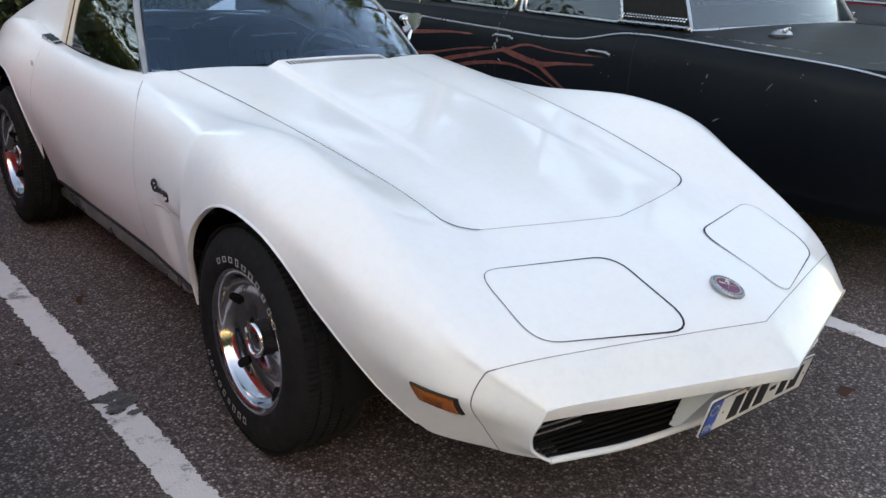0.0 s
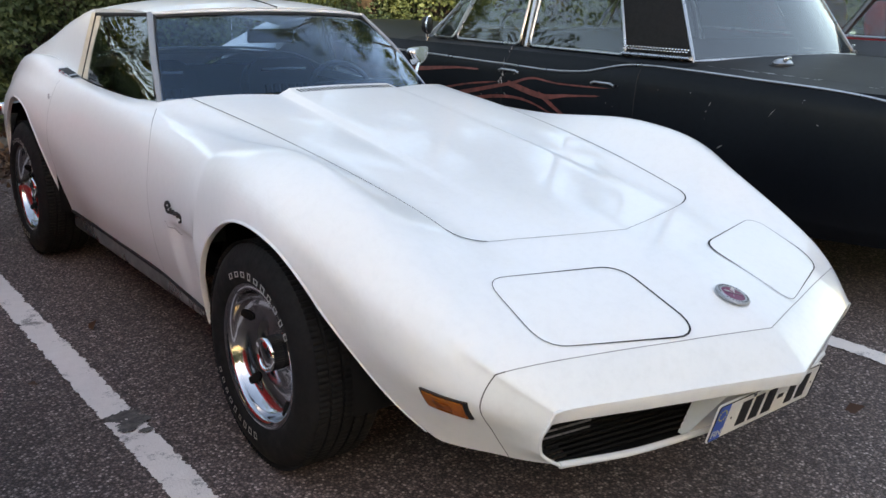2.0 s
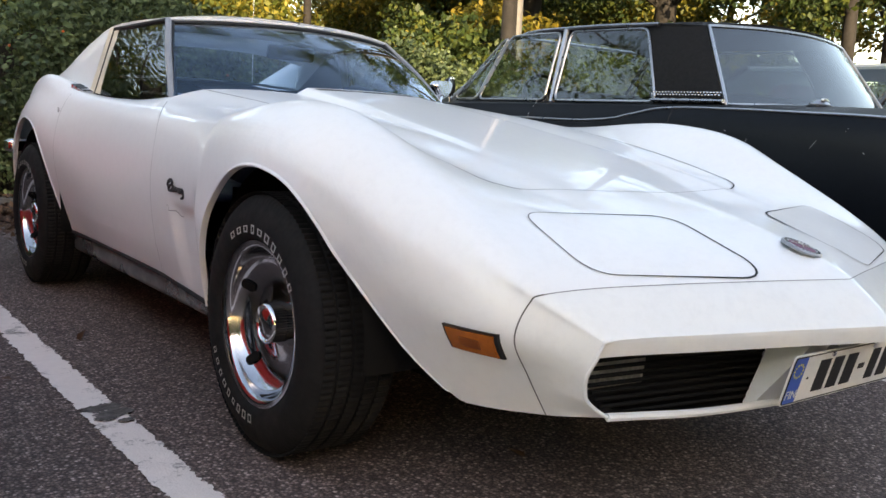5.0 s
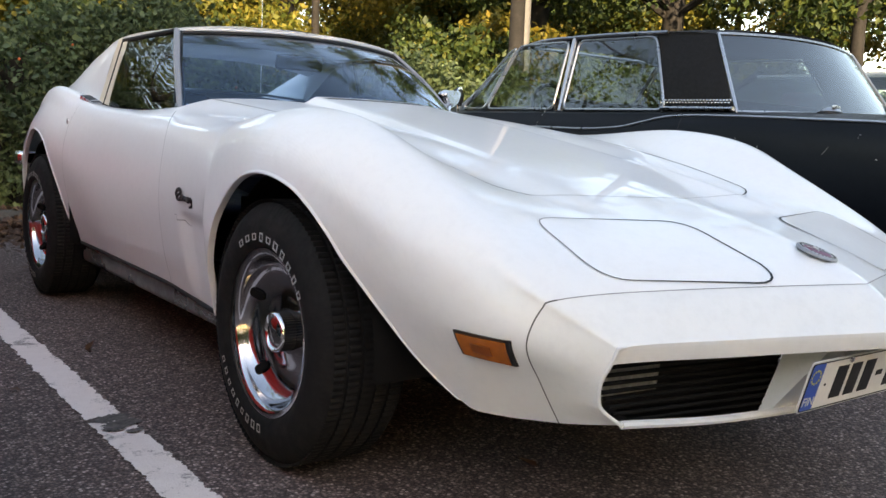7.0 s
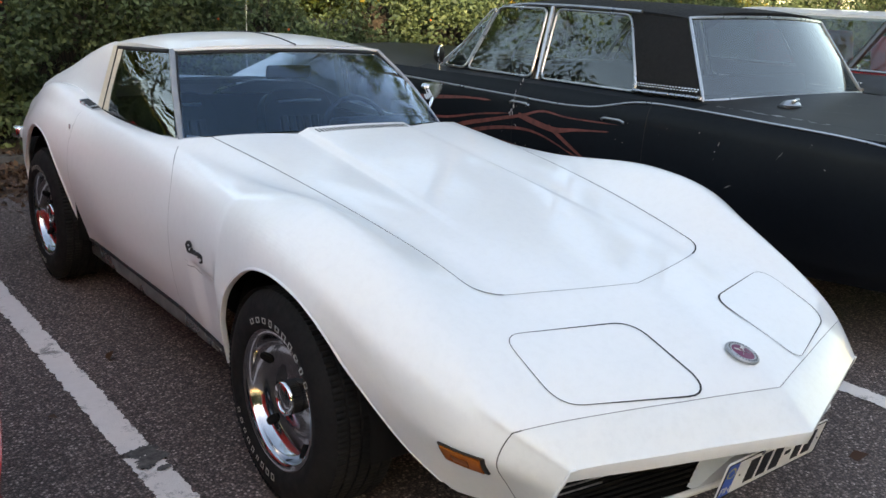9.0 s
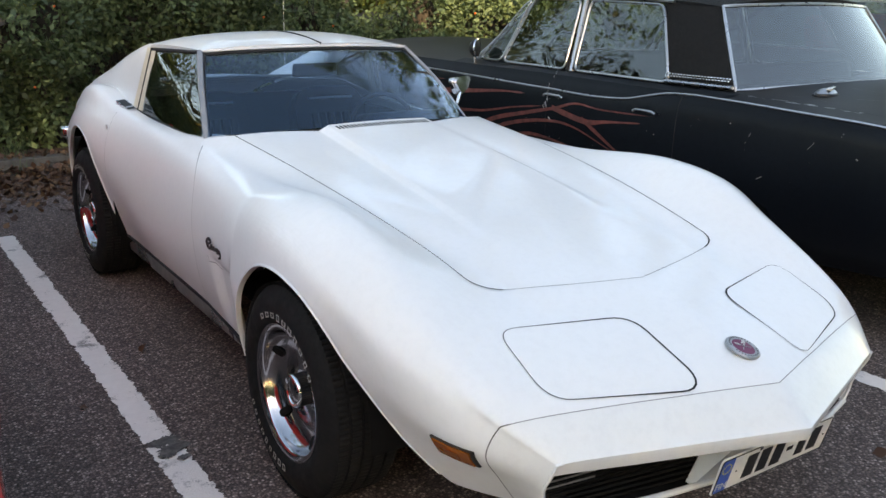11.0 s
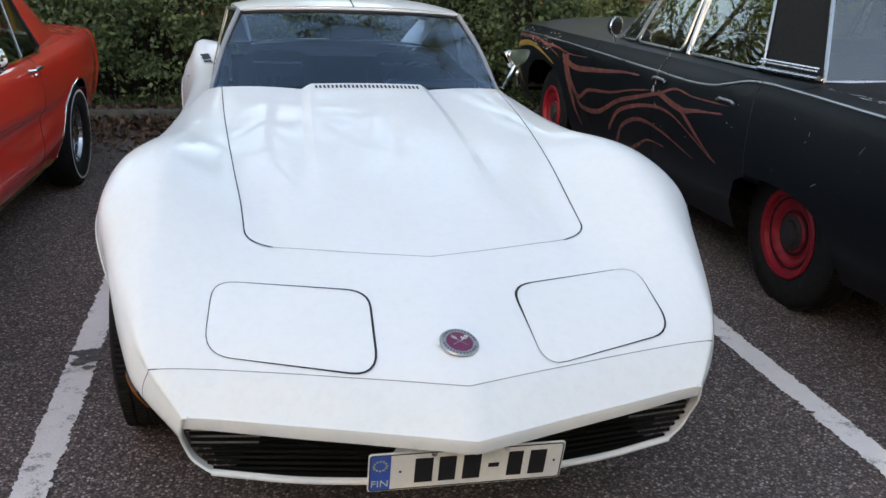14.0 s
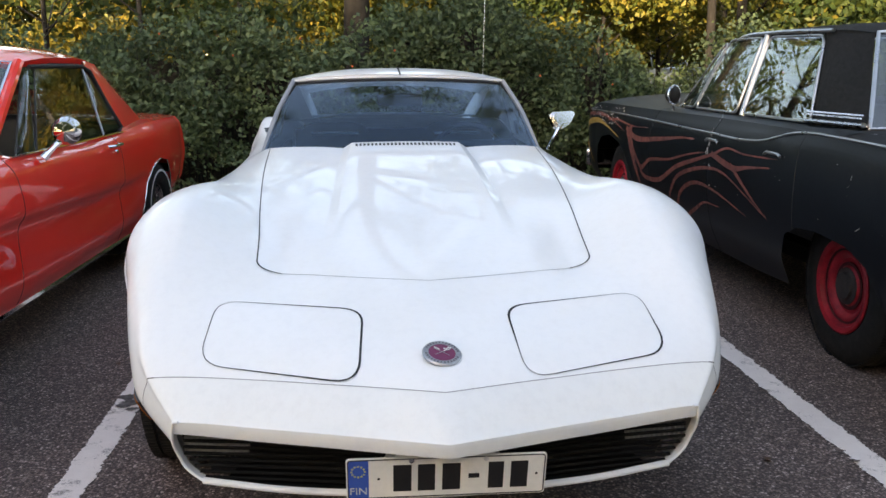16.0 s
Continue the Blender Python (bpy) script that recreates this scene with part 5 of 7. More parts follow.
B_SHOULDER = bl([0.915, 0.965, 0.992, 1.0, 1.0, 1.0, 1.0, 1.0, 0.995, 0.985, 0.97, 0.945, 0.895], [0.80, 0.85, 0.87, 0.88, 0.885, 0.885, 0.875, 0.865, 0.865, 0.87, 0.865, 0.85, 0.82])
B_MID = bl([0.915, 0.965, 0.995, 1.005, 1.008, 1.008, 1.008, 1.008, 1.002, 0.992, 0.975, 0.95, 0.895], [0.64, 0.64, 0.64, 0.64, 0.64, 0.64, 0.64, 0.64, 0.64, 0.64, 0.64, 0.64, 0.64])
B_LOWER = bl([0.89, 0.93, 0.955, 0.97, 0.972, 0.972, 0.972, 0.972, 0.968, 0.96, 0.945, 0.925, 0.88], [0.44, 0.44, 0.42, 0.42, 0.42, 0.42, 0.42, 0.42, 0.42, 0.42, 0.44, 0.45, 0.46])
B_BOTTOM = bl([0.85, 0.88, 0.90, 0.90, 0.90, 0.90, 0.90, 0.90, 0.90, 0.90, 0.89, 0.88, 0.85], [0.36, 0.34, 0.31, 0.28, 0.27, 0.26, 0.25, 0.25, 0.25, 0.26, 0.33, 0.36, 0.38])
B_ARCH = ((np.array([1.17, 1.20, 1.27, 1.40, 1.62, 1.82, 1.93, 2.00, 2.04]) - 3.0, [0.2, 0.40, 0.51, 0.565, 0.582, 0.572, 0.52, 0.40, 0.2]),
          (np.array([4.30, 4.345, 4.43, 4.62, 4.90, 5.15, 5.29, 5.36, 5.40]) - 3.0, [0.2, 0.48, 0.60, 0.705, 0.745, 0.715, 0.63, 0.5, 0.2]))
bvs = stations(BY, (6, 8, 10, 12, 10, 10, 12, 20, 20, 14, 8, 6), [(-1.84, -1.70, 24), (-1.10, -0.94, 24), (1.29, 1.45, 24), (2.27, 2.42, 24)])
bside, bnorm = car_sides([B_BELT, B_SHOULDER, B_MID, B_LOWER, B_BOTTOM], BY, bvs, B_ARCH)


def b_at(y):
    return int(np.argmin(abs(bvs - (y - 3.0))))


cuts = [0, b_at(1.86), b_at(2.84), b_at(3.90), len(bvs) - 1]
for sg in (MIRROR, np.ones(3)):
    for nm, a, b in (("rear_quarter", cuts[0], cuts[1]), ("rear_door", cuts[1], cuts[2]), ("front_door", cuts[2], cuts[3]), ("front_fender", cuts[3], cuts[4])):
        part(nm, sheets(nm, [(bside[a:b + 1] * sg, bnorm[a:b + 1] * sg)], M_BLACK), None, sedan)
    for c in cuts[1:4]:
        part("panel_gap", tube(bside[c] * sg - bnorm[c] * sg * 0.0006, 0.0024, 5), M_SEAM, sedan)
    part("window_ledge", sheets("window_ledge", [(np.stack([bside[b_at(1.60):b_at(3.95) + 1, 0], np.stack([np.full(b_at(3.95) - b_at(1.60) + 1, 0.84), bside[b_at(1.60):b_at(3.95) + 1, 0, 1], np.full(b_at(3.95) - b_at(1.60) + 1, 1.0)], axis=1)], axis=1) * sg, np.tile(np.array((0.4, 0, 0.9)) * sg, (b_at(3.95) - b_at(1.60) + 1, 2, 1)))], M_BLACK), None, sedan)
end_cap("tail_panel", bside[0], M_BLACK, sedan)
end_cap("grille_panel", bside[-1], M_BLACK, sedan)
edge = bside[:, 0]
tr = crossing(edge[:b_at(1.72)], 0.05)
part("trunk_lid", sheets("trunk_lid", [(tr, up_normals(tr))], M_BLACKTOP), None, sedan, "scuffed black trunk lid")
ntr = up_normals(tr)
for j in (1, tr.shape[1] - 2):
    part("panel_gap", ribbon(tr[3:-2, j], ntr[3:-2, j], 0.005), M_SEAM, sedan, smooth=False)
part("panel_gap", ribbon(tr[-3, 1:-1], ntr[-3, 1:-1], 0.005), M_SEAM, sedan, smooth=False)
rnd = random.Random(31)
for k in range(30):
    # bare chips along the lid's edge
    i = rnd.randrange(3, tr.shape[0] - 3)
    p, d = tr[i, 1] * (1 - rnd.random() * 0.02) + np.array((-0.05 * rnd.random(), 0, 0)), np.array((rnd.gauss(0, 0.002), rnd.uniform(0.004, 0.03), 0))
    p[2] = tr[i, 1, 2] - 0.001
    part("paint_chip", ribbon([p - d, p, p + d], [ntr[i, 1]] * 3, rnd.uniform(0.002, 0.006), 0.0035), M_SCRATCH, sedan, smooth=False)
for k in range(46):
    # dull rubbed marks on the lid
    i, j = rnd.randrange(3, tr.shape[0] - 3), rnd.randrange(1, tr.shape[1] - 1)
    p, d = tr[i, j] + np.array((rnd.uniform(-0.05, 0.05), rnd.uniform(-0.04, 0.04), 0)), np.array((rnd.gauss(0, 0.03), rnd.gauss(0, 0.05), 0))
    p[2] = tr[i, j, 2]
    part("scratch", ribbon([p - d * rnd.random(), p, p + d * rnd.random()], [ntr[i, j]] * 3, rnd.uniform(0.0012, 0.004), 0.003), M_RUBBED, sedan, smooth=False)
hd = crossing(edge[b_at(3.72):], 0.075)
part("hood", sheets("hood", [(hd, up_normals(hd))], M_BLACK), None, sedan)
fl = box(1.2, 4.9, 0.08, pose(0, 0, 0.30))
part("underbody", fl, M_UNDER, sedan)
part("bumper", box(1.86, 0.13, 0.15, pose(0, -2.74, 0.50), 0.03, 3), M_CHROME, sedan, "chrome rear bumper")
part("bumper", box(1.86, 0.13, 0.15, pose(0, 2.90, 0.48), 0.03, 3), M_CHROME, sedan, "chrome front bumper")
for y in (1.69 - 3, 4.95 - 3):
    part("axle_housing", box(1.2, 0.75, 0.36, pose(0, y, 0.52)), M_UNDER, sedan)
    face = [(r, x - 0.026) for r, x in [(0.204, -0.062), (0.208, -0.070), (0.200, -0.076), (0.180, -0.070), (0.172, -0.052), (0.160, -0.046), (0.148, -0.052), (0.138, -0.050), (0.120, -0.030), (0.095, -0.028), (0.080, -0.046), (0.070, -0.050), (0.066, -0.040), (0.05, -0.036), (0.0, -0.036)]]
    for s in (-1, 1):
        out = 0.745 if y < 0 else 0.785
        w = steel_wheel(sedan, pose(s * out, y, 0.335, 0, 0, 0 if s < 0 else 180), 0.345, M_RIMRED, face)
        tagged(w, "red painted steel wheel with a bare hub")
        # dark rings paint the shade in the rim's groove and recess
        for r0, r1, x0 in ((0.163, 0.154, -0.0790), (0.104, 0.066, -0.0620)):
            part("rim_shade_ring", lathe([(r0, x0 + 0.004), (r0, x0), (r1, x0), (r1, x0 + 0.004)], 48, pose(s * out, y, 0.335, 0, 0, 0 if s < 0 else 180)), M_RIMDARK, w)
        part("hub", lathe([(0.084, -0.062), (0.080, -0.074), (0.062, -0.078), (0.056, -0.090), (0.03, -0.094), (0.0, -0.094)], 30, pose(s * out, y, 0.335, 0, 0, 0 if s < 0 else 180)), M_HUB, w)
# greenhouse: y of roof edge points, edge x and z
ry = np.array([1.93, 2.05, 2.35, 2.85, 3.20, 3.36]) - 3.0
rxe = [0.655, 0.675, 0.69, 0.69, 0.675, 0.65]
rze = [1.404, 1.418, 1.430, 1.437, 1.430, 1.412]
rg = np.empty((24, 24, 3))
for a, y in enumerate(np.linspace(ry[0], ry[-1] + 0.03, 24)):
    e, z = float(spline(ry, rxe, [y])[0, 0]), float(spline(ry, rze, [y])[0, 0])
    for b, s in enumerate(np.linspace(-1, 1, 24)):
        rg[a, b] = (e * s, y - 0.10 * (1 - s * s) * max(0, 1 - a / 7), z + 0.045 * (1 - abs(s)**3))
thick("roof", rg, 0.018, M_VINYL, sedan, "black vinyl covered roof")
for s in (-1, 1):
    # broad rear pillar
    quad = [(s * 0.845, -0.925, 1.0), (s * 0.80, -1.325, 1.0), (s * 0.655, -1.070, 1.404), (s * 0.690, -0.715, 1.428)]
    g = bilinear(*quad, 10, 8, (s * 0.02, 0, 0))
    n = grid_normals(g)
    n = n if n[5, 4, 0] * s > 0 else -n
    part("rear_pillar", sheets("rear_pillar", [(g, n)], M_VINYL), None, sedan, "vinyl covered rear roof pillar")
    low = [Vector(quad[0]) + Vector((s * 0.012, 0, 0.02)), Vector(quad[1]) + Vector((s * 0.012, 0, 0.02))]
    part("pillar_moulding", tube([low[0], low[0].lerp(low[1], 0.5), low[1]], 0.020, 8, flat=0.5), M_STEEL, sedan, "bright moulding with a studded strip")
    for k in range(22):
        for j in range(2):
            p = low[0].lerp(low[1], (k + 0.5 * j) / 22.5) + Vector((s * 0.001, 0, 0.028 + 0.012 * j))
            part("stud", lathe([(0.0052, -0.002), (0.0045, 0.004), (0.0, 0.006)], 6, Matrix.Translation(p) @ Matrix.Rotation(0 if s > 0 else math.pi, 4, "Z")), M_CHROME, sedan)
    # door glass: rear, front, vent
    frames = [((-0.940, 1.012), (-0.20, 1.012), (-0.160, 1.414), (-0.735, 1.404)), ((-0.115, 1.012), (0.49, 1.012), (0.36, 1.412), (-0.075, 1.414)), ((0.515, 1.012), (0.74, 1.012), (0.435, 1.378), (0.39, 1.400))]
    def wx(z):
        return s * (0.850 - 0.150 * (z - 1.0) / 0.41)
    for nm, fr in zip(("rear_door_window", "front_door_window", "vent_window"), frames):
        q = [(wx(z), y, z) for y, z in fr]
        gq = bilinear(*q, 6, 8, (s * 0.006, 0, 0))
        w = pane(gq if s < 0 else gq[:, ::-1], 0.005, M_GLASS2, nm, sedan)
        loop = rounded([Vector(p) + Vector((s * 0.004, 0, 0)) for p in q], 0.05, 5)
        part("window_frame", tube(loop, 0.0075, 6, True), M_DULL, w, "dull chrome window frame")
    part("drip_rail", tube([(s * (float(spline(ry, rxe, [y])[0, 0]) + 0.014), y, float(spline(ry, rze, [y])[0, 0]) - 0.002) for y in np.linspace(-0.80, 0.36, 24)] + [(s * 0.72, 0.57, 1.24), (s * 0.83, 0.82, 1.0)], 0.011, 6), M_DULL, sedan)
    part("door_pillar", tube([(s * 0.835, -0.163, 1.0), (s * 0.70, -0.118, 1.425)], 0.018, 8), M_DULL, sedan)
    part("door_handle", tube([(s * 1.018, y, z) for y, z in ((-0.30, 0.865), (-0.27, 0.875), (-0.10 - 0.05, 0.875), (-0.13, 0.865))], 0.007, 8), M_DULL, sedan)
    part("door_handle", tube([(s * 1.018, y, z) for y, z in ((-1.02, 0.862), (-0.99, 0.872), (-0.88, 0.872), (-0.86, 0.862))], 0.007, 8), M_DULL, sedan)
mr = part("door_mirror", lathe([(0.0, -0.03), (0.05, -0.024), (0.068, 0.0), (0.070, 0.020), (0.064, 0.024), (0.0, 0.022)], 30, Matrix.Translation((-0.93, 0.70, 1.085)) @ Matrix.Rotation(radians(-58), 4, "Z") @ Matrix.Scale(0.86, 4)), M_DARK, sedan, "round black door mirror on a chrome stalk")
part("mirror_stalk", tube([(-0.90, 0.72, 0.94), (-0.92, 0.71, 1.03)], 0.010, 8), M_CHROME, mr)
part("mirror_rim", lathe([(0.066, 0.014), (0.073, 0.018), (0.072, 0.026), (0.062, 0.027)], 30, Matrix.Translation((-0.93, 0.70, 1.085)) @ Matrix.Rotation(radians(-58), 4, "Z") @ Matrix.Scale(0.86, 4)), M_CHROME, mr, "chrome rim")
# rear window and windscreen
def cross_pane(low, high, wl, wh, bow, name, mat):
    g = np.empty((8, 20, 3))
    for a, t in enumerate(np.linspace(0, 1, 8)):
        for b, s in enumerate(np.linspace(-1, 1, 20)):
            w = wl + (wh - wl) * t
            g[a, b] = (w * s, low[0] + (high[0] - low[0]) * t + bow * (1 - s * s), low[1] + (high[1] - low[1]) * t + 0.018 * (1 - s * s))
    if bow < 0:
        g = g[:, ::-1]
    w = pane(g[::-1] if bow > 0 else g[::-1], 0.005, mat, name, sedan)
    border = np.concatenate([g[0], g[1:, -1], g[-1, -2::-1], g[-2:0:-1, 0]])
    part("window_frame", tube(border, 0.010, 6, True), M_DULL, w, "chrome surround")
    return w


cross_pane((-1.33, 1.005), (-1.078, 1.405), 0.79, 0.645, -0.11, "rear_window", M_GLASSR)
cross_pane((0.82, 1.0), (0.39, 1.410), 0.80, 0.65, 0.10, "windscreen", M_GLASS2)
orn = part("deck_ornament", lathe([(0.0, 0.0), (0.058, 0.0), (0.060, 0.008), (0.046, 0.020), (0.022, 0.028), (0.0, 0.030)], 28, pose(-0.56, -1.675, 1.014, 0, 0, 12) @ Matrix.Diagonal((1.35, 0.75, 1, 1)) @ Matrix.Rotation(radians(-90), 4, "Y")), M_DULL, sedan, "worn chrome fitting on the trunk lid")
part("fitting_lever", box(0.12, 0.022, 0.014, pose(-0.545, -1.690, 1.043, 0, 0, 22), 0.006, 3), M_STEEL, orn)
part("fitting_base", lathe([(0.0, 0.0), (0.072, 0.0), (0.070, 0.006), (0.0, 0.006)], 28, pose(-0.56, -1.675, 1.010, 0, 0, 12) @ Matrix.Diagonal((1.3, 0.8, 1, 1)) @ Matrix.Rotation(radians(-90), 4, "Y")), M_DARK, orn)
# seats and wheel
part("cabin_floor", box(1.16, 2.5, 0.05, pose(0, -0.2, 0.40)), M_TRIM, sedan)
for y in (-1.0, 0.05):
    part("bench_seat", box(1.40, 0.16, 0.62, pose(0, y, 0.78, -12), 0.06, 4), M_TRIM, sedan)
part("parcel_shelf", box(1.5, 0.42, 0.05, pose(0, -1.28, 0.97), 0.01), M_TRIM, sedan)
part("dashboard", box(1.55, 0.25, 0.22, pose(0, 0.62, 0.93), 0.05, 3), M_TRIM, sedan)
ring = [(-0.38 + 0.20 * math.cos(a), 0.34 + 0.07 * math.sin(a), 1.00 + 0.19 * math.sin(a)) for a in np.linspace(0, 2 * math.pi, 40, endpoint=False)]
part("steering_wheel", tube(ring, 0.013, 8, True), M_TRIM, sedan)


# painted flames: tapering strips that follow the flank, as (y, z) courses
def flank_point(y, z):
    k = b_at(y)
    col = bside[k]
    j = int(np.argmin(abs(col[:, 2] - z)))
    if abs(col[j, 2] - z) > 0.03:
        return None
    return np.array((col[j, 0], y - 3.0, z)), bnorm[k, j]


BELT_TRIM = spline([0.45, 0.75, 1.2, 1.60, 1.83, 1.96, 2.09, 2.20, 2.32, 2.85, 3.7, 4.6, 5.80], [0.922, 0.953, 0.969, 0.978, 0.978, 0.969, 0.942, 0.918, 0.907, 0.903, 0.910, 0.914, 0.906], np.linspace(0.45, 5.80, 90))[:, 0]
for sg in (MIRROR, np.ones(3)):
    course = [flank_point(y, z) for y, z in zip(np.linspace(0.45, 5.80, 90), BELT_TRIM)]
    part("belt_moulding", tube([tuple((f[0] + f[1] * 0.002) * sg) for f in course if f is not None], 0.0062, 8), M_DULL, sedan, "bright chrome belt moulding")
FLAMES = (([(4.36, 0.845), (4.33, 0.76), (4.27, 0.68), (4.20, 0.58), (4.12, 0.48), (4.02, 0.40)], 0.105, 0),
          ([(4.45, 0.83), (4.17, 0.775), (3.72, 0.805), (3.31, 0.845), (3.06, 0.855)], 0.042, 0),
          ([(4.42, 0.80), (4.28, 0.72), (4.20, 0.66), (4.05, 0.59), (3.86, 0.66), (3.48, 0.70), (3.16, 0.76), (2.88, 0.80)], 0.040, 0),
          ([(4.10, 0.60), (4.0, 0.535), (3.68, 0.55), (3.34, 0.67), (3.04, 0.74), (2.77, 0.80), (2.60, 0.845), (2.38, 0.835), (2.01, 0.845)], 0.034, 0),
          ([(3.50, 0.47), (3.46, 0.51), (3.33, 0.61), (3.09, 0.68), (2.81, 0.72), (2.6, 0.71), (2.35, 0.64), (2.08, 0.55)], 0.030, 0),
          ([(2.80, 0.80), (2.51, 0.755), (2.33, 0.775), (2.08, 0.80)], 0.036, 0),
          ([(2.54, 0.77), (2.40, 0.70), (2.24, 0.62), (2.10, 0.56)], 0.026, 0),
          ([(3.40, 0.41), (3.37, 0.43), (3.26, 0.54), (3.02, 0.615), (2.74, 0.605), (2.48, 0.56), (2.33, 0.53)], 0.032, 0),
          ([(3.20, 0.40), (3.05, 0.46), (2.89, 0.52), (2.67, 0.525)], 0.026, 0),
          ([(5.80, 0.74), (5.55, 0.81), (5.27, 0.835), (5.0, 0.81), (4.62, 0.74)], 0.055, 1),
          ([(5.74, 0.86), (5.4, 0.885), (5.1, 0.885), (4.8, 0.855), (4.5, 0.80)], 0.030, 0),
          ([(5.80, 0.64), (5.62, 0.60), (5.52, 0.52), (5.46, 0.46)], 0.045, 1),
          ([(4.95, 0.86), (4.7, 0.87), (4.30, 0.85), (3.95, 0.86)], 0.018, 0))
for sg in (MIRROR,):
    for course, width, tone in FLAMES:
        pts = spline(range(len(course)), course, np.linspace(0, len(course) - 1, 60))
        V, F = [], []
        for i, (y, z) in enumerate(pts):
            d = pts[min(i + 1, 59)] - pts[max(i - 1, 0)]
            d /= max(np.linalg.norm(d), 1e-6)
            t = i / 59
            w = 1.0 * width * (0.25 + 0.75 * math.sin(math.pi * min(1, 0.25 + t * 0.9)) * (1 - 0.6 * t)) * (1 if t < 0.95 else (1 - t) / 0.05 + 0.02)
            row = []
            for q in (-0.5, 0.5):
                fp = flank_point(y - d[1] * w * q, z + d[0] * w * q)
                row.append(None if fp is None else tuple((fp[0] + fp[1] * 0.0022) * sg))
            if None in row:
                V += [None, None]
                continue
            V += row
        ok = [i for i in range(60) if V[2 * i] is not None]
        idx = {i: n for n, i in enumerate(ok)}
        VV = [V[2 * i + j] for i in ok for j in (0, 1)]
        FF = [(2 * idx[i], 2 * idx[i] + 1, 2 * idx[i + 1] + 1, 2 * idx[i + 1]) for i in ok if i + 1 in idx]
        part("flame_stripe", (VV, FF), M_FLAMEY if tone else M_FLAME, sedan, "faded painted flame")
rnd = random.Random(18)
for k in range(60):
    # worn paint on the front fender's top edge
    f = flank_point(rnd.uniform(4.55, 5.55), rnd.uniform(0.83, 0.955))
    if f is not None:
        p = f[0] + f[1] * 0.0006
        q = np.array((0, rnd.uniform(-0.02, 0.02), rnd.uniform(-0.006, 0.006)))
        part("paint_chip", tube([tuple((p - q) * MIRROR), tuple((p + q) * MIRROR)], rnd.uniform(0.001, 0.004), 5), M_SCRATCH, sedan)
rnd = random.Random(8)
for k in range(16):
    # chipped paint beside the front door's rear edge
    f = flank_point(2.86 + rnd.gauss(0, 0.018), 0.84 + rnd.gauss(0, 0.05))
    if f is not None:
        p = f[0] + f[1] * 0.0006
        q = np.array((0, rnd.uniform(-0.004, 0.004), rnd.uniform(0.004, 0.014)))
        part("paint_chip", tube([tuple((p - q) * MIRROR), tuple((p + q) * MIRROR)], rnd.uniform(0.0012, 0.003), 5), M_SCRATCH, sedan)
for k in range(50):
    y, z = rnd.choice(((rnd.uniform(0.6, 2.0), rnd.uniform(0.62, 0.95)), (rnd.uniform(2.7, 2.95), rnd.uniform(0.6, 0.88)), (rnd.uniform(4.3, 5.5), rnd.uniform(0.78, 0.88)), (rnd.uniform(1.0, 3.2), rnd.uniform(0.6, 0.85))))
    a = flank_point(y, z)
    if a is None:
        continue
    d = np.array((0, rnd.uniform(-1, 1), rnd.uniform(-1, 1))) * rnd.choice((0.002, 0.003, 0.004, 0.012, 0.018))
    p = a[0] + a[1] * 0.001
    part("scratch", tube([tuple((p - d) * MIRROR), tuple((p + d) * MIRROR)], rnd.uniform(0.0006, 0.0016), 4), M_SCRATCH if k % 3 else M_RUBBED, sedan)

# ---- red hardtop ----
hardtop = thing("hardtop_coupe", pose(-2.49, 0.36, 0, 0, 0, -1.5) @ Matrix.Diagonal((1, 1.05, 1, 1)), "glossy red two-door hardtop coupe with chrome trim", "car")
RY = np.array([0.0, 0.12, 0.45, 0.81, 1.35, 2.0, 2.6, 3.0, 3.55, 4.0, 4.40, 4.55, 4.60])
def rl(xs, zs):
    return [(x, y, z) for x, y, z in zip(xs, RY, zs)]
R_BELT = rl([0.752, 0.781, 0.793, 0.798, 0.80, 0.80, 0.80, 0.805, 0.815, 0.80, 0.77, 0.75, 0.72], [0.74, 0.80, 0.85, 0.875, 0.885, 0.88, 0.875, 0.885, 0.905, 0.905, 0.895, 0.885, 0.86])
R_SHOULDER = rl([0.781, 0.819, 0.835, 0.844, 0.85, 0.85, 0.852, 0.855, 0.862, 0.845, 0.81, 0.785, 0.74], [0.70, 0.75, 0.79, 0.81, 0.815, 0.81, 0.805, 0.81, 0.835, 0.84, 0.83, 0.82, 0.80])
R_CREASE = rl([0.781, 0.828, 0.850, 0.863, 0.872, 0.872, 0.872, 0.868, 0.872, 0.86, 0.825, 0.80, 0.74], [0.62, 0.655, 0.675, 0.68, 0.675, 0.655, 0.635, 0.63, 0.67, 0.68, 0.66, 0.65, 0.64])
R_SCOOP = rl([0.781, 0.819, 0.836, 0.842, 0.836, 0.826, 0.822, 0.838, 0.868, 0.85, 0.815, 0.79, 0.735], [0.55, 0.58, 0.59, 0.59, 0.585, 0.565, 0.55, 0.55, 0.58, 0.58, 0.57, 0.56, 0.55])
R_LOWER = rl([0.77, 0.81, 0.825, 0.835, 0.838, 0.838, 0.840, 0.842, 0.845, 0.83, 0.79, 0.765, 0.72], [0.42, 0.42, 0.40, 0.39, 0.37, 0.37, 0.37, 0.38, 0.42, 0.43, 0.44, 0.45, 0.46])
R_BOTTOM = rl([0.66, 0.70, 0.75, 0.79, 0.79, 0.79, 0.79, 0.79, 0.80, 0.77, 0.73, 0.71, 0.68], [0.34, 0.32, 0.28, 0.26, 0.25, 0.25, 0.25, 0.25, 0.26, 0.30, 0.35, 0.38, 0.40])
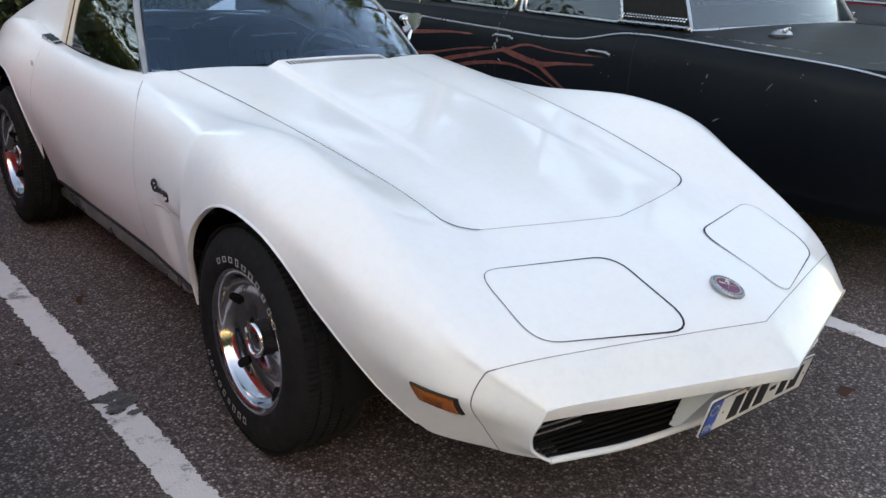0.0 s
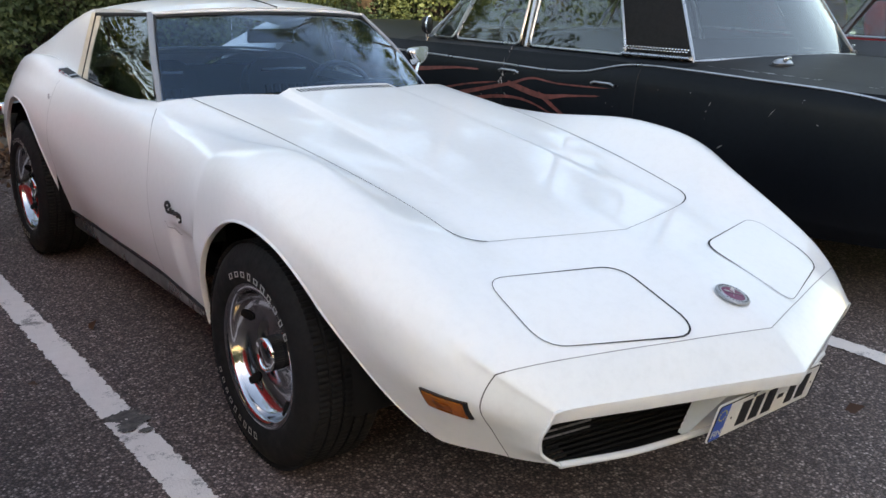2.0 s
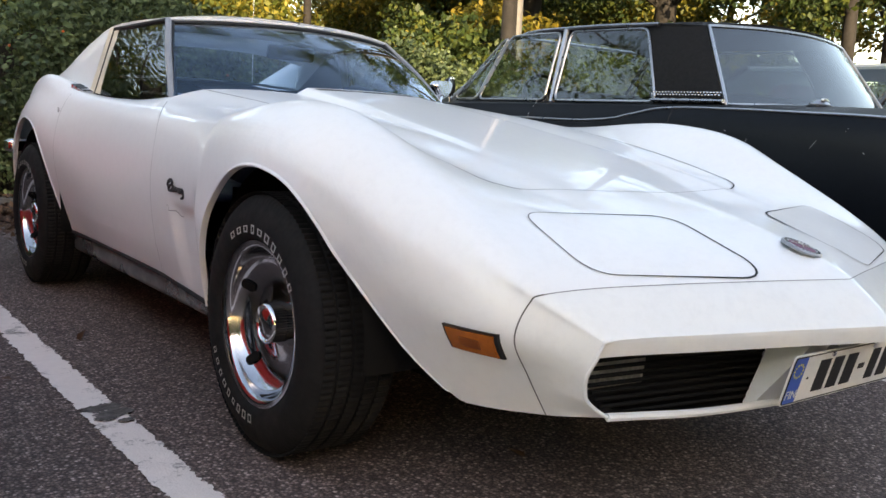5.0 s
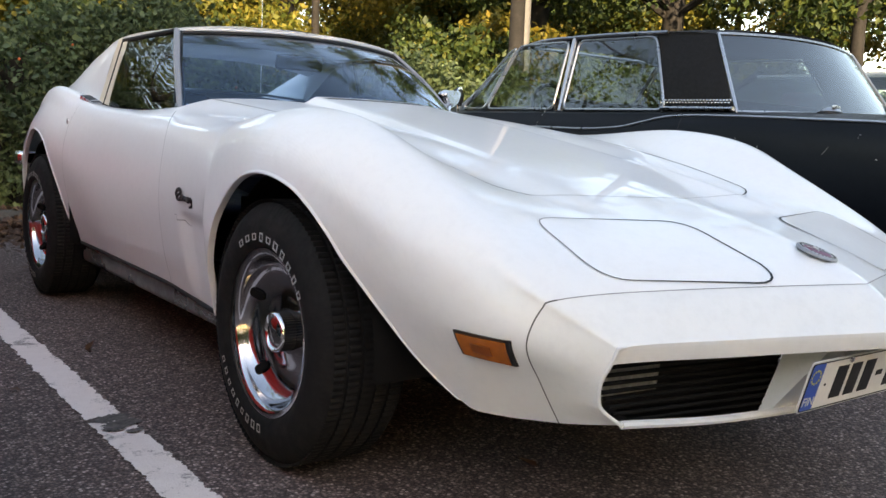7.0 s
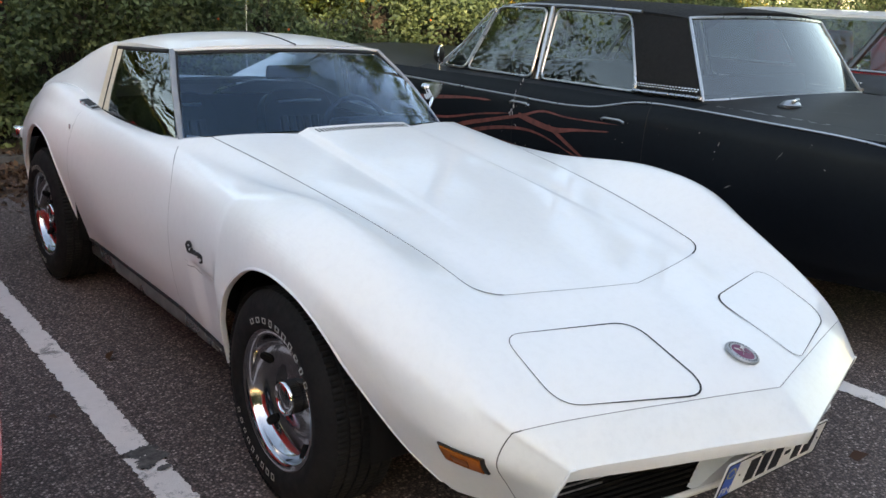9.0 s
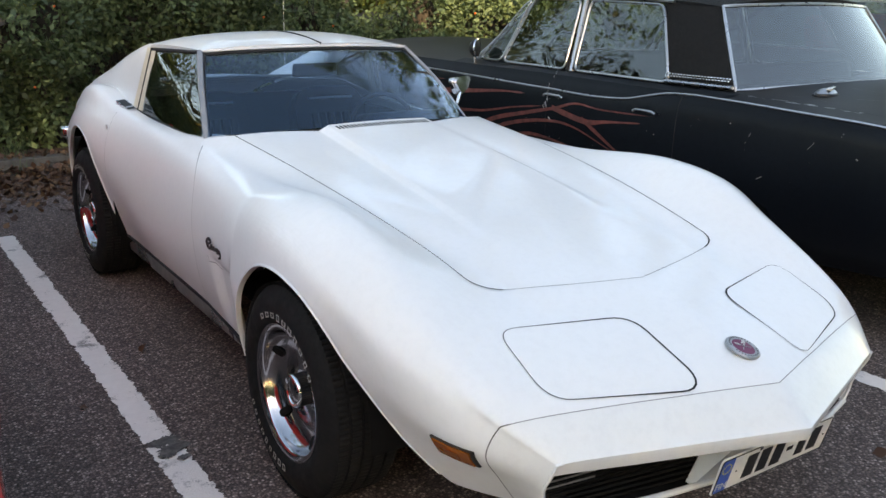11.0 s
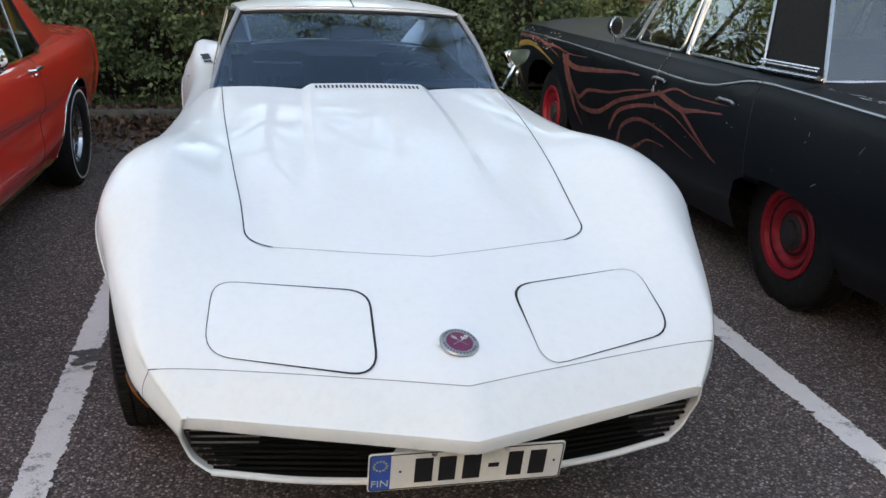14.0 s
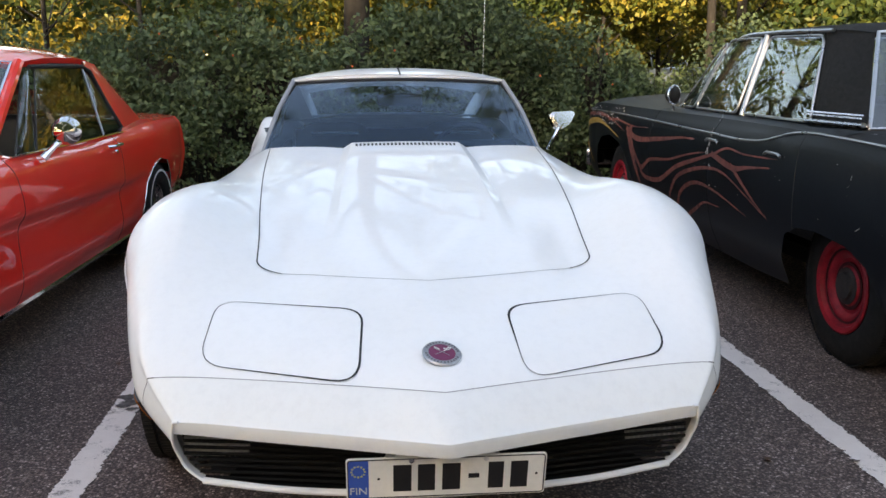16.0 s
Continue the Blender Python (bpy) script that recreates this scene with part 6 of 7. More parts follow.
R_ARCH = (([0.42, 0.45, 0.52, 0.64, 0.81, 0.98, 1.10, 1.17, 1.20], [0.2, 0.40, 0.53, 0.62, 0.645, 0.62, 0.53, 0.40, 0.2]),
          ([3.24, 3.27, 3.33, 3.45, 3.62, 3.79, 3.91, 3.98, 4.01], [0.2, 0.41, 0.545, 0.64, 0.668, 0.64, 0.545, 0.41, 0.2]))
rvs = stations(RY, (6, 8, 10, 14, 14, 12, 12, 16, 14, 8, 5, 4), [(0.41, 0.54, 20), (1.08, 1.21, 20), (3.23, 3.35, 20), (3.89, 4.02, 20)])
rside, rnorm = car_sides([R_BELT, R_SHOULDER, R_CREASE, R_SCOOP, R_LOWER, R_BOTTOM], RY, rvs, R_ARCH, 36)


def r_at(y):
    return int(np.argmin(abs(rvs - y)))


rc = [0, r_at(1.50), r_at(2.86), len(rvs) - 1]
for sg in (MIRROR, np.ones(3)):
    for nm, a, b in (("front_fender", rc[0], rc[1]), ("door", rc[1], rc[2]), ("rear_quarter", rc[2], rc[3])):
        part(nm, sheets(nm, [(rside[a:b + 1] * sg, rnorm[a:b + 1] * sg)], M_RED), None, hardtop)
    for c in rc[1:3]:
        part("panel_gap", tube(rside[c] * sg, 0.002, 5), M_SEAM, hardtop)
    part("sill_moulding", tube((rside[r_at(1.24):r_at(3.20), -1] + np.array((0.004, 0, 0.006))) * sg, 0.014, 6), M_CHROME, hardtop, "chrome sill moulding")
    for lo, hi in ((0.42, 1.20), (3.24, 4.01)):
        rows = [k for k in range(len(rvs)) if lo <= rvs[k] <= hi]
        part("arch_moulding", tube((rside[rows, -1] + np.array((0.001, 0, 0))) * sg, 0.0042, 6), M_CHROME, hardtop)
end_cap("nose_panel", rside[0], M_RED, hardtop)
end_cap("tail_panel", rside[-1], M_RED, hardtop)
redge = rside[:, 0]
for nm, a, b, cr in (("hood", 0, r_at(1.62), 0.07), ("trunk_lid", r_at(3.62), len(rvs) - 1, 0.035)):
    g = crossing(redge[a:b + 1], cr)
    part(nm, sheets(nm, [(g, up_normals(g))], M_RED), None, hardtop)
part("underbody", box(1.36, 4.2, 0.10, pose(0, 2.3, 0.28)), M_UNDER, hardtop)
part("bumper", box(1.46, 0.09, 0.10, pose(0, 4.64, 0.50), 0.03, 3), M_CHROME, hardtop)
part("bumper", box(1.60, 0.12, 0.11, pose(0, -0.02, 0.46), 0.03, 3), M_CHROME, hardtop)
ryy = [2.15, 2.4, 2.75, 3.05, 3.26]
rxx = [0.60, 0.625, 0.635, 0.625, 0.60]
rzz = [1.272, 1.298, 1.306, 1.296, 1.270]
g = np.empty((22, 24, 3))
for a, y in enumerate(np.linspace(2.12, 3.30, 22)):
    e, z = float(spline(ryy, rxx, [y])[0, 0]), float(spline(ryy, rzz, [y])[0, 0])
    for b, s in enumerate(np.linspace(-1, 1, 24)):
        g[a, b] = (e * s, y, z + 0.072 * (1 - abs(s)**3.2))
thick("roof", g, 0.03, M_RED, hardtop)
for s in (-1, 1):
    quad = [(s * 0.80, 3.12, 0.884), (s * 0.735, 3.70, 0.915), (s * 0.60, 3.29, 1.272), (s * 0.636, 2.98, 1.292)]
    g = bilinear(*quad, 12, 8, (s * 0.012, 0, 0.01))
    n = grid_normals(g)
    n = n if n[5, 4, 0] * s > 0 else -n
    inner = bilinear((s * 0.735, 3.70, 0.915), (s * 0.62, 3.72, 0.925), (s * 0.50, 3.27, 1.295), (s * 0.60, 3.29, 1.272), 12, 5, (0, 0, 0.01))
    ni = up_normals(inner)
    part("rear_pillar", sheets("rear_pillar", [(g, n), (inner, ni)], M_RED), None, hardtop)
    rows = range(r_at(3.02), r_at(3.78))
    outer = redge[list(rows)]
    ledge = np.stack([outer, np.stack([np.interp(outer[:, 1], [3.12, 3.70], [0.795, 0.715]), outer[:, 1], outer[:, 2] + 0.012], axis=1)], axis=1) * np.array((s, 1, 1))
    part("quarter_ledge", sheets("quarter_ledge", [(ledge, np.tile(np.array((0.25 * s, 0, 0.97)), (len(outer), 2, 1)))], M_RED), None, hardtop)
    door = [(s * 0.80, 1.84, 0.892), (s * 0.80, 2.72, 0.888), (s * 0.656, 2.88, 1.248), (s * 0.652, 2.26, 1.248)]
    quarter = [(s * 0.80, 2.75, 0.888), (s * 0.795, 3.05, 0.905), (s * 0.668, 2.97, 1.225), (s * 0.656, 2.91, 1.246)]
    vent = [(s * 0.80, 1.62, 0.892), (s * 0.80, 1.82, 0.892), (s * 0.645, 2.20, 1.245), (s * 0.655, 2.08, 1.19)]
    for nm, q in (("door_window", door), ("quarter_window", quarter), ("vent_window", vent)):
        gq = bilinear(*q, 6, 8, (s * 0.008, 0, 0))
        w = pane(gq if s < 0 else gq[:, ::-1], 0.005, M_HARDTOPGLASS, nm, hardtop)
        part("window_frame", tube([Vector(p) + Vector((s * 0.003, 0, 0)) for p in (q[0], q[3])], 0.006 if nm == "quarter_window" else 0.004, 6), M_DULL if nm == "quarter_window" else M_DARK, w)
    part("window_gasket", tube([(s * 0.655, 2.20, 1.258), (s * 0.660, 2.6, 1.264), (s * 0.660, 2.90, 1.260), (s * 0.675, 2.98, 1.232), (s * 0.738, 3.03, 1.06), (s * 0.80, 3.08, 0.910), (s * 0.805, 3.0, 0.884)], 0.011, 8), M_SEAM, hardtop)
    part("window_sill", tube([(s * 0.812, 1.55, 0.888), (s * 0.815, 2.3, 0.884), (s * 0.812, 3.05, 0.882)], 0.007, 6), M_CHROME, hardtop)
    part("screen_pillar", tube([(s * 0.74, 1.50, 0.90), (s * 0.63, 2.15, 1.278)], 0.024, 8), M_RED, hardtop)
    hdl = part("door_handle", tube([(s * 0.858, 2.64, 0.832), (s * 0.888, 2.66, 0.834), (s * 0.890, 2.78, 0.836), (s * 0.86, 2.80, 0.834)], 0.009, 8), M_CHROME, hardtop)
    part("key_lock", lathe([(0.012, 0), (0.012, 0.01), (0, 0.011)], 16, Matrix.Translation((s * 0.860, 2.76, 0.795)) @ Matrix.Rotation(0 if s > 0 else math.pi, 4, "Z")), M_CHROME, hdl)
    mr = part("door_mirror", lathe([(0.0, -0.055), (0.045, -0.045), (0.062, -0.015), (0.064, 0.012), (0.056, 0.018), (0.0, 0.016)], 30, Matrix.Translation((s * 0.93, 1.87, 0.975)) @ Matrix.Rotation(radians(98 if s > 0 else 82), 4, "Z")), M_CHROME, hardtop, "round chrome door mirror")
    part("mirror_stalk", tube([(s * 0.845, 1.80, 0.860), (s * 0.875, 1.82, 0.895), (s * 0.92, 1.86, 0.945)], 0.013, 8, taper=[1.6, 1.0, 0.9]), M_CHROME, mr)
    for y in (0.81, 3.62):
        face = [(0.186, -0.066), (0.190, -0.074), (0.184, -0.080), (0.172, -0.072), (0.165, -0.050), (0.15, -0.042), (0.10, -0.050), (0.06, -0.056), (0.058, -0.072), (0.045, -0.080), (0.0, -0.082)]
        m = pose(s * 0.758, y, 0.318, 0, 0, 0 if s < 0 else 180)
        w = steel_wheel(hardtop, m, 0.320, M_WHEEL, face)
        tagged(w, "styled chrome wheel with a whitewall tyre")
        part("whitewall", lathe([(0.276, -0.1042), (0.262, -0.1048)], 60, m), M_WHITEMARK, w, "thin white ring on the tyre")
        for k in range(5):
            r = m @ Matrix.Rotation(radians(72 * k), 4, "X") @ Matrix.Translation((-0.052, 0, 0.115)) @ Matrix.Rotation(radians(-90), 4, "Y")
            part("spoke_gap", prism(rounded([(-0.035, -0.012), (0.040, -0.034), (0.040, 0.034), (-0.035, 0.012)], 0.010), 0.006, r), M_DARK, w, smooth=False)
        part("wheel_well", box(0.40, 0.80, 0.62, pose(s * 0.50, y, 0.42)), M_UNDER, hardtop)


def hardtop_pane(low, high, wl, wh, bow, name):
    g = np.empty((8, 20, 3))
    for a, t in enumerate(np.linspace(0, 1, 8)):
        for b, s in enumerate(np.linspace(-1, 1, 20)):
            w = wl + (wh - wl) * t
            g[a, b] = (w * s, low[0] + (high[0] - low[0]) * t + bow * (1 - s * s), low[1] + (high[1] - low[1]) * t + 0.02 * (1 - s * s))
    w = pane(g if bow > 0 else g[:, ::-1], 0.005, M_GLASS2, name, hardtop)
    part("window_frame", tube(np.concatenate([g[0], g[1:, -1], g[-1, -2::-1], g[-2:0:-1, 0]]), 0.010, 6, True), M_CHROME, w)


hardtop_pane((1.48, 0.905), (2.14, 1.275), 0.71, 0.60, -0.10, "windscreen")
hardtop_pane((3.72, 0.925), (3.28, 1.270), 0.64, 0.52, 0.06, "rear_window")
part("cabin_floor", box(1.4, 2.3, 0.05, pose(0, 2.4, 0.40)), M_TRIM, hardtop)
part("rear_bench", box(1.25, 0.16, 0.55, pose(0, 3.25, 0.66, -14), 0.06, 4), M_TRIM, hardtop)
part("parcel_shelf", box(1.3, 0.55, 0.04, pose(0, 3.52, 0.86), 0.01), M_TRIM, hardtop)
part("dashboard", box(1.4, 0.25, 0.2, pose(0, 1.66, 0.80), 0.05, 3), M_TRIM, hardtop)
for s in (-1, 1):
    part("seat", box(0.52, 0.15, 0.58, pose(s * 0.36, 2.62, 0.72, -12), 0.06, 4), M_TRIM, hardtop)
ring = [(0.36 + 0.19 * math.cos(a), 1.96 - 0.06 * math.sin(a), 0.88 + 0.17 * math.sin(a)) for a in np.linspace(0, 2 * math.pi, 36, endpoint=False)]
part("steering_wheel", tube(ring, 0.012, 8, True), M_TRIM, hardtop)
part("fender_script", tube([(0.872, 1.05 + 0.10 * t, 0.60 + 0.008 * math.sin(t * 25)) for t in np.linspace(0, 1, 24)], 0.004, 6), M_CHROME, hardtop, "small chrome script on the fender")

# ---- hedge, trees and what stands behind ----
def leaf_cloud(points, size, seed, up=0.4, jitter=0.35):
    """verts, faces of small folded leaves at the points."""
    r = np.random.RandomState(seed)
    n = len(points)
    P = np.asarray(points)
    d = r.normal(size=(n, 3))
    d /= np.linalg.norm(d, axis=1, keepdims=True)
    nrm = r.normal(size=(n, 3)) + np.array((0, -0.35, up * 2))
    s = np.cross(d, nrm)
    s /= np.maximum(np.linalg.norm(s, axis=1, keepdims=True), 1e-6)
    w = np.cross(s, d)
    L = size * (1 + jitter * r.uniform(-1, 1, (n, 1)))
    W = L * r.uniform(0.26, 0.36, (n, 1))
    a, b = P - d * L * 0.5, P + d * L * 0.5
    mid = P - d * L * 0.05
    l, q = mid + s * W + w * L * 0.10, mid - s * W + w * L * 0.10
    V = np.stack([a, l, b, q], axis=1).reshape(-1, 3)
    k = np.arange(n) * 4
    F = np.concatenate([np.stack([k, k + 1, k + 2], 1), np.stack([k, k + 2, k + 3], 1)])
    return V, F


def fast_mesh(name, V, F, mat):
    me = bpy.data.meshes.new(name)
    me.vertices.add(len(V))
    me.vertices.foreach_set("co", np.asarray(V, dtype=np.float32).ravel())
    m = len(F)
    k = F.shape[1]
    me.loops.add(m * k)
    me.loops.foreach_set("vertex_index", F.astype(np.int32).ravel())
    me.polygons.add(m)
    me.polygons.foreach_set("loop_start", np.arange(0, m * k, k, dtype=np.int32))
    me.update(calc_edges=True)
    me.materials.append(mat)
    return me


def hedge_height(x):
    return 1.58 + 0.16 * math.sin(x * 0.9 + 1) + 0.12 * math.sin(x * 2.3) + 0.08 * math.sin(x * 5.1 + 2) - 0.22 * math.exp(-((x + 0.35) / 0.5)**2) - 0.52 * math.exp(-((x - 2.92) / 0.46)**2)


def hedge_points(x0, x1, n, seed, y_front, depth, hfun):
    r = np.random.RandomState(seed)
    pts = []
    while len(pts) < n:
        x = r.uniform(x0, x1)
        h = hfun(x)
        z = 0.08 + (h + r.normal() * 0.10) * r.uniform(0, 1)**0.75
        lump = 0.42 * noise.noise(Vector((x * 0.9, 0.0, z * 1.1))) + 0.20 * noise.noise(Vector((x * 2.6, 5.0, z * 2.9)))
        front = y_front - lump + 0.25 * (z / h)**3 + 0.02 * (1 - min(1, z / 0.5))
        y = front + abs(r.normal()) * depth * (0.35 if z < h - 0.25 else 1.0)
        if noise.noise(Vector((x * 2.2, y * 2.2, z * 2.4 + 9))) < -0.17 and r.rand() < 0.85:
            continue
        pts.append((x, y, z))
    return pts


hedge = thing("hedge", pose(1, 7.4, 0.08), "dense dark green leafy hedge with a few orange hips", "hedge", world=True)
for k, (a, b) in enumerate(((-9, -4), (-4, -1), (-1, 2), (2, 5), (5, 9), (9, 16))):
    n = int(20000 * (b - a) / 3 * (1.0 if -4.5 < a < 4 else 0.7))
    V, F = leaf_cloud(hedge_points(a, b, n, 20 + k, 6.58, 0.34, hedge_height), 0.057, 40 + k)
    tagged(part("foliage", fast_mesh("foliage", V, F, M_LEAF), None, hedge), kind="stuff")
# dark core of twigs
rnd = random.Random(3)
tw = []
for k in range(900):
    x = rnd.uniform(-9, 14)
    h = hedge_height(x)
    p = Vector((x, rnd.uniform(6.9, 7.6), 0.05))
    q = p + Vector((rnd.uniform(-0.3, 0.3), rnd.uniform(-0.25, 0.15), h * rnd.uniform(0.5, 1.05)))
    tw.append(tube([p, p.lerp(q, 0.5) + Vector((rnd.uniform(-0.08, 0.08), 0, 0)), q], 0.007, 3, taper=[1, 0.8, 0.4]))
tagged(part("twig", join(*tw), M_BARK, hedge), kind="stuff")
# a plain dark sheet closes the hedge behind its front leaves
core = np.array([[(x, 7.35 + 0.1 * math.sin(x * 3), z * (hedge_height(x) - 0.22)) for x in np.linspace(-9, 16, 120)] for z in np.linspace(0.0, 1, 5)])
part("core_sheet", (core.reshape(-1, 3), grid_faces(5, 120)), M_SOIL, hedge)
for k in range(22):
    x = rnd.uniform(-4.5, 4)
    p = Vector((x, 6.62 - rnd.uniform(0, 0.12), rnd.uniform(0.5, 1.6)))
    bmh = bmesh.new()
    bmesh.ops.create_icosphere(bmh, subdivisions=1, radius=0.012, matrix=Matrix.Translation(p))
    part("hip", bmh, M_BERRY, hedge)


def tree(name, x, y, h, r, crown, seed, leafmat, leaves, leafsize, label, lean=(0, 0), limb_n=9, spread=1.0, fork=None):
    """A tapered trunk with limbs, and a crown of leaves round the twigs' ends. crown: (lowest z, width)."""
    rd = random.Random(seed)
    t = thing(name, pose(x, y, 0.0), label, "tree")
    top_ = Vector((lean[0], lean[1], h * 0.86))
    trunk_pts = [Vector((0, 0, -0.1)).lerp(top_, u) + Vector((rd.uniform(-1, 1), rd.uniform(-1, 1), 0)) * 0.10 * u for u in np.linspace(0, 1, 8)]
    part("trunk", tube(trunk_pts, r, 10, taper=[1.25, 1.0, 0.92, 0.82, 0.68, 0.5, 0.34, 0.15]), M_BARK, t)
    tips = []
    for k in range(limb_n):
        u = rd.uniform(0.30, 0.95)
        z0 = max(crown[0] * 0.8, h * 0.86 * u)
        base = Vector((lean[0], lean[1], 0)) * (z0 / (h * 0.86)) + Vector((0, 0, z0))
        a = 2 * math.pi * (k / limb_n) + rd.uniform(-0.4, 0.4)
        reach = crown[1] * rd.uniform(0.55, 1.0) * (1.15 - 0.6 * u)
        e = base + Vector((math.cos(a) * reach, math.sin(a) * reach, rd.uniform(0.1, 0.45) * reach + 0.2))
        mid = base.lerp(e, 0.5) + Vector((0, 0, 0.12 * reach))
        part("limb", tube([base, mid, e], r * 0.34, 6, taper=[1, 0.6, 0.15]), M_BARK, t)
        tips += [(mid, reach * 0.34), (e, reach * 0.36), (base.lerp(e, 0.78), reach * 0.36)]
        for j in range(3):
            tips.append((base.lerp(e, rd.uniform(0.4, 1.1)) + Vector((rd.uniform(-1, 1), rd.uniform(-1, 1), rd.uniform(-0.6, 0.6))) * reach * 0.35, reach * 0.25))
    tips.append((top_, crown[1] * 0.35))
    tips.append((top_ + Vector((0, 0, h * 0.08)), crown[1] * 0.28))
    rs = np.random.RandomState(seed)
    pts = []
    wts = np.array([q[1]**2 for q in tips])
    for c, rad in (tips[i] for i in rs.choice(len(tips), leaves, p=wts / wts.sum())):
        d = rs.normal(size=3)
        d /= np.linalg.norm(d)
        pts.append(np.array(c) + d * rad * rs.uniform(0.25, 1.08) * np.array((1, 1, 0.8)))
    if name == "tree":
        # the upper crown is clumpy, with sky between the clumps
        airy = 0.9 + 0.26 * math.hypot(x, y)
        pts = [q for q in pts if q[2] < airy or noise.noise(Vector((q[0] + x, q[1] + y, q[2])) * 0.62) > 0.10]
    V, F = leaf_cloud(pts, leafsize, seed + 7)
    tagged(part("crown", fast_mesh("crown", V, F, leafmat), None, t), kind="stuff")
    return t


GREEN, GOLD = "broad-leaved tree with dark green foliage", "tree with yellow and orange autumn leaves"
# behind the hedge
tree("tree", -0.33, 11.2, 13.0, 0.19, (2.9, 5.0), 1, M_LEAFT, 22000, 0.15, "tall green tree with a straight grey trunk behind the hedge", (0.3, -1.2), 20)
for k, (x, y, h, w) in enumerate(((-7.6, 10.4, 14.5, 5.2), (5.3, 12.2, 13.0, 4.4), (-16.0, 14.0, 14.0, 5.5))):
    tree("tree", x, y, h, 0.07, (3.4, w), 110 + k, M_LEAFT, (7500, 8000, 9000)[k], 0.17, "tall green tree with a slim trunk", limb_n=14)
tree("tree", 9.5, 11.5, 9.0, 0.24, (2.6, 4.2), 2, M_LEAFT, 27000, 0.10, GREEN)
tree("tree", 10.0, 12.6, 12.5, 0.16, (2.8, 4.4), 3, M_LEAFT, 12000, 0.14, GREEN, limb_n=14)
tree("tree", 6.4, 8.5, 13.5, 0.11, (2.7, 4.4), 23, M_LEAFT, 17000, 0.13, GREEN, limb_n=16)
tree("tree", -3.4, 14.5, 13.0, 0.13, (3.4, 4.4), 13, M_LEAFT, 10000, 0.15, GREEN, limb_n=14)
tree("tree", 12.9, 11.1, 12.5, 0.24, (2.6, 5.0), 4, M_LEAFT, 30000, 0.14, "dark green tree with a stout dark trunk", (0.2, 0.3))
tree("tree", 19.5, 9.8, 9.5, 0.22, (1.6, 4.8), 14, M_LEAFT, 26000, 0.15, GREEN)
tree("tree", 15.6, 8.7, 11.5, 0.15, (2.4, 4.6), 24, M_LEAFT, 22000, 0.12, "dark green tree with a stout dark trunk", (0.5, 0.2))
for k, (x, y, h, w) in enumerate(((-9, 20, 3.6, 2.6), (-3.5, 19, 4.6, 3.2), (1.5, 24, 6.5, 4.0), (2.6, 21, 6.2, 3.4), (12.5, 35, 9, 5.0), (15, 23, 7.5, 4.2), (20, 20, 7, 4.0), (-15, 24, 4.5, 3.0), (12.0, 17.5, 5.0, 2.8), (26, 24, 9, 5), (3.4, 23, 7.5, 4.2), (-0.8, 27, 8, 4.5), (12.5, 28, 9, 5), (4.5, 29, 9, 5), (18, 27, 10, 5), (8.6, 20, 12, 4.5), (14.5, 19, 12, 5.0), (10.8, 24, 13, 5.5), (16.5, 15.5, 9, 4.0), (20.5, 15.0, 9, 4.5))):
    tree("tree", x, y, h, 0.15, (1.0, w), 30 + k, M_LEAFY if k % 2 else M_LEAFSUN, 20000, 0.16, GOLD if k % 2 else "tree with sunlit yellow-green leaves", limb_n=11)
# autumn bushes close behind the hedge
for k, (x, y, h, w) in enumerate(((0.3, 12.4, 3.7, 1.8), (1.9, 13.2, 4.2, 2.0), (3.7, 12.8, 3.4, 1.8), (3.0, 16.0, 5.2, 2.4), (5.2, 14.4, 4.0, 2.0), (-4.6, 13.0, 2.7, 1.8))):
    tree("shrub", x, y, h, 0.05, (0.6, w), 140 + k, M_LEAFY if k % 2 else M_LEAFSUN, 8000, 0.10, "bush with yellow and orange leaves behind the hedge", limb_n=11)
# thin-leaved young trees just behind the hedge
for k, (x, y, h, w) in enumerate(((-2.55, 8.3, 4.6, 1.5), (-1.7, 9.4, 5.2, 1.6), (-3.9, 9.2, 5.0, 1.7))):
    tree("tree", x, y, h, 0.035, (1.5, w), 170 + k, M_LEAFT, 1500, 0.11, "slim young tree with sparse green leaves", limb_n=14)
# shrubs between hedge and trees
for k, (x, y, h, w) in enumerate(((-2.6, 10.5, 2.4, 1.6), (1.4, 11, 2.5, 1.8), (6.4, 9.6, 2.3, 1.6), (7.6, 10.0, 2.6, 1.9), (11.5, 10, 2.7, 1.9), (0.6, 13.5, 3.2, 2.2), (-8.5, 11, 3.0, 2.0), (15.5, 10, 2.8, 2.0), (9.0, 14.5, 3.2, 2.3))):
    tree("shrub", x, y, h, 0.05, (0.4, w), 90 + k, M_LEAFT if k % 3 else M_LEAFY, 4200, 0.11, "leafy shrub behind the hedge", limb_n=9)
# far wood
rs = np.random.RandomState(77)
pts = [(x, 38 + 6 * rs.rand() + abs(x) * 0.04, (6.5 + 2.5 * math.sin(x * 0.23) + 1.4 * math.sin(x * 0.71)) * (0.25 if -23 < x < -14 else 1.0) * rs.uniform(0, 1)**0.8) for x in rs.uniform(-50, 65, 90000)]
V, F = leaf_cloud(pts, 0.55, 78)
tagged(new("far_wood", fast_mesh("far_wood", V, F, M_LEAFSUN)), "distant sunlit yellow-green wood", "wood", kind="stuff")
# unseen belt of leaves, added tall enough to keep the sun off the cars
pts = [(x, -26 - 5 * rs.rand(), (16.0 + 1.4 * math.sin(x * 0.21) + 0.8 * math.sin(x * 0.66)) * rs.uniform(0, 1)**0.7) for x in rs.uniform(-60, 60, 95000)]
V, F = leaf_cloud(pts, 0.62, 79)
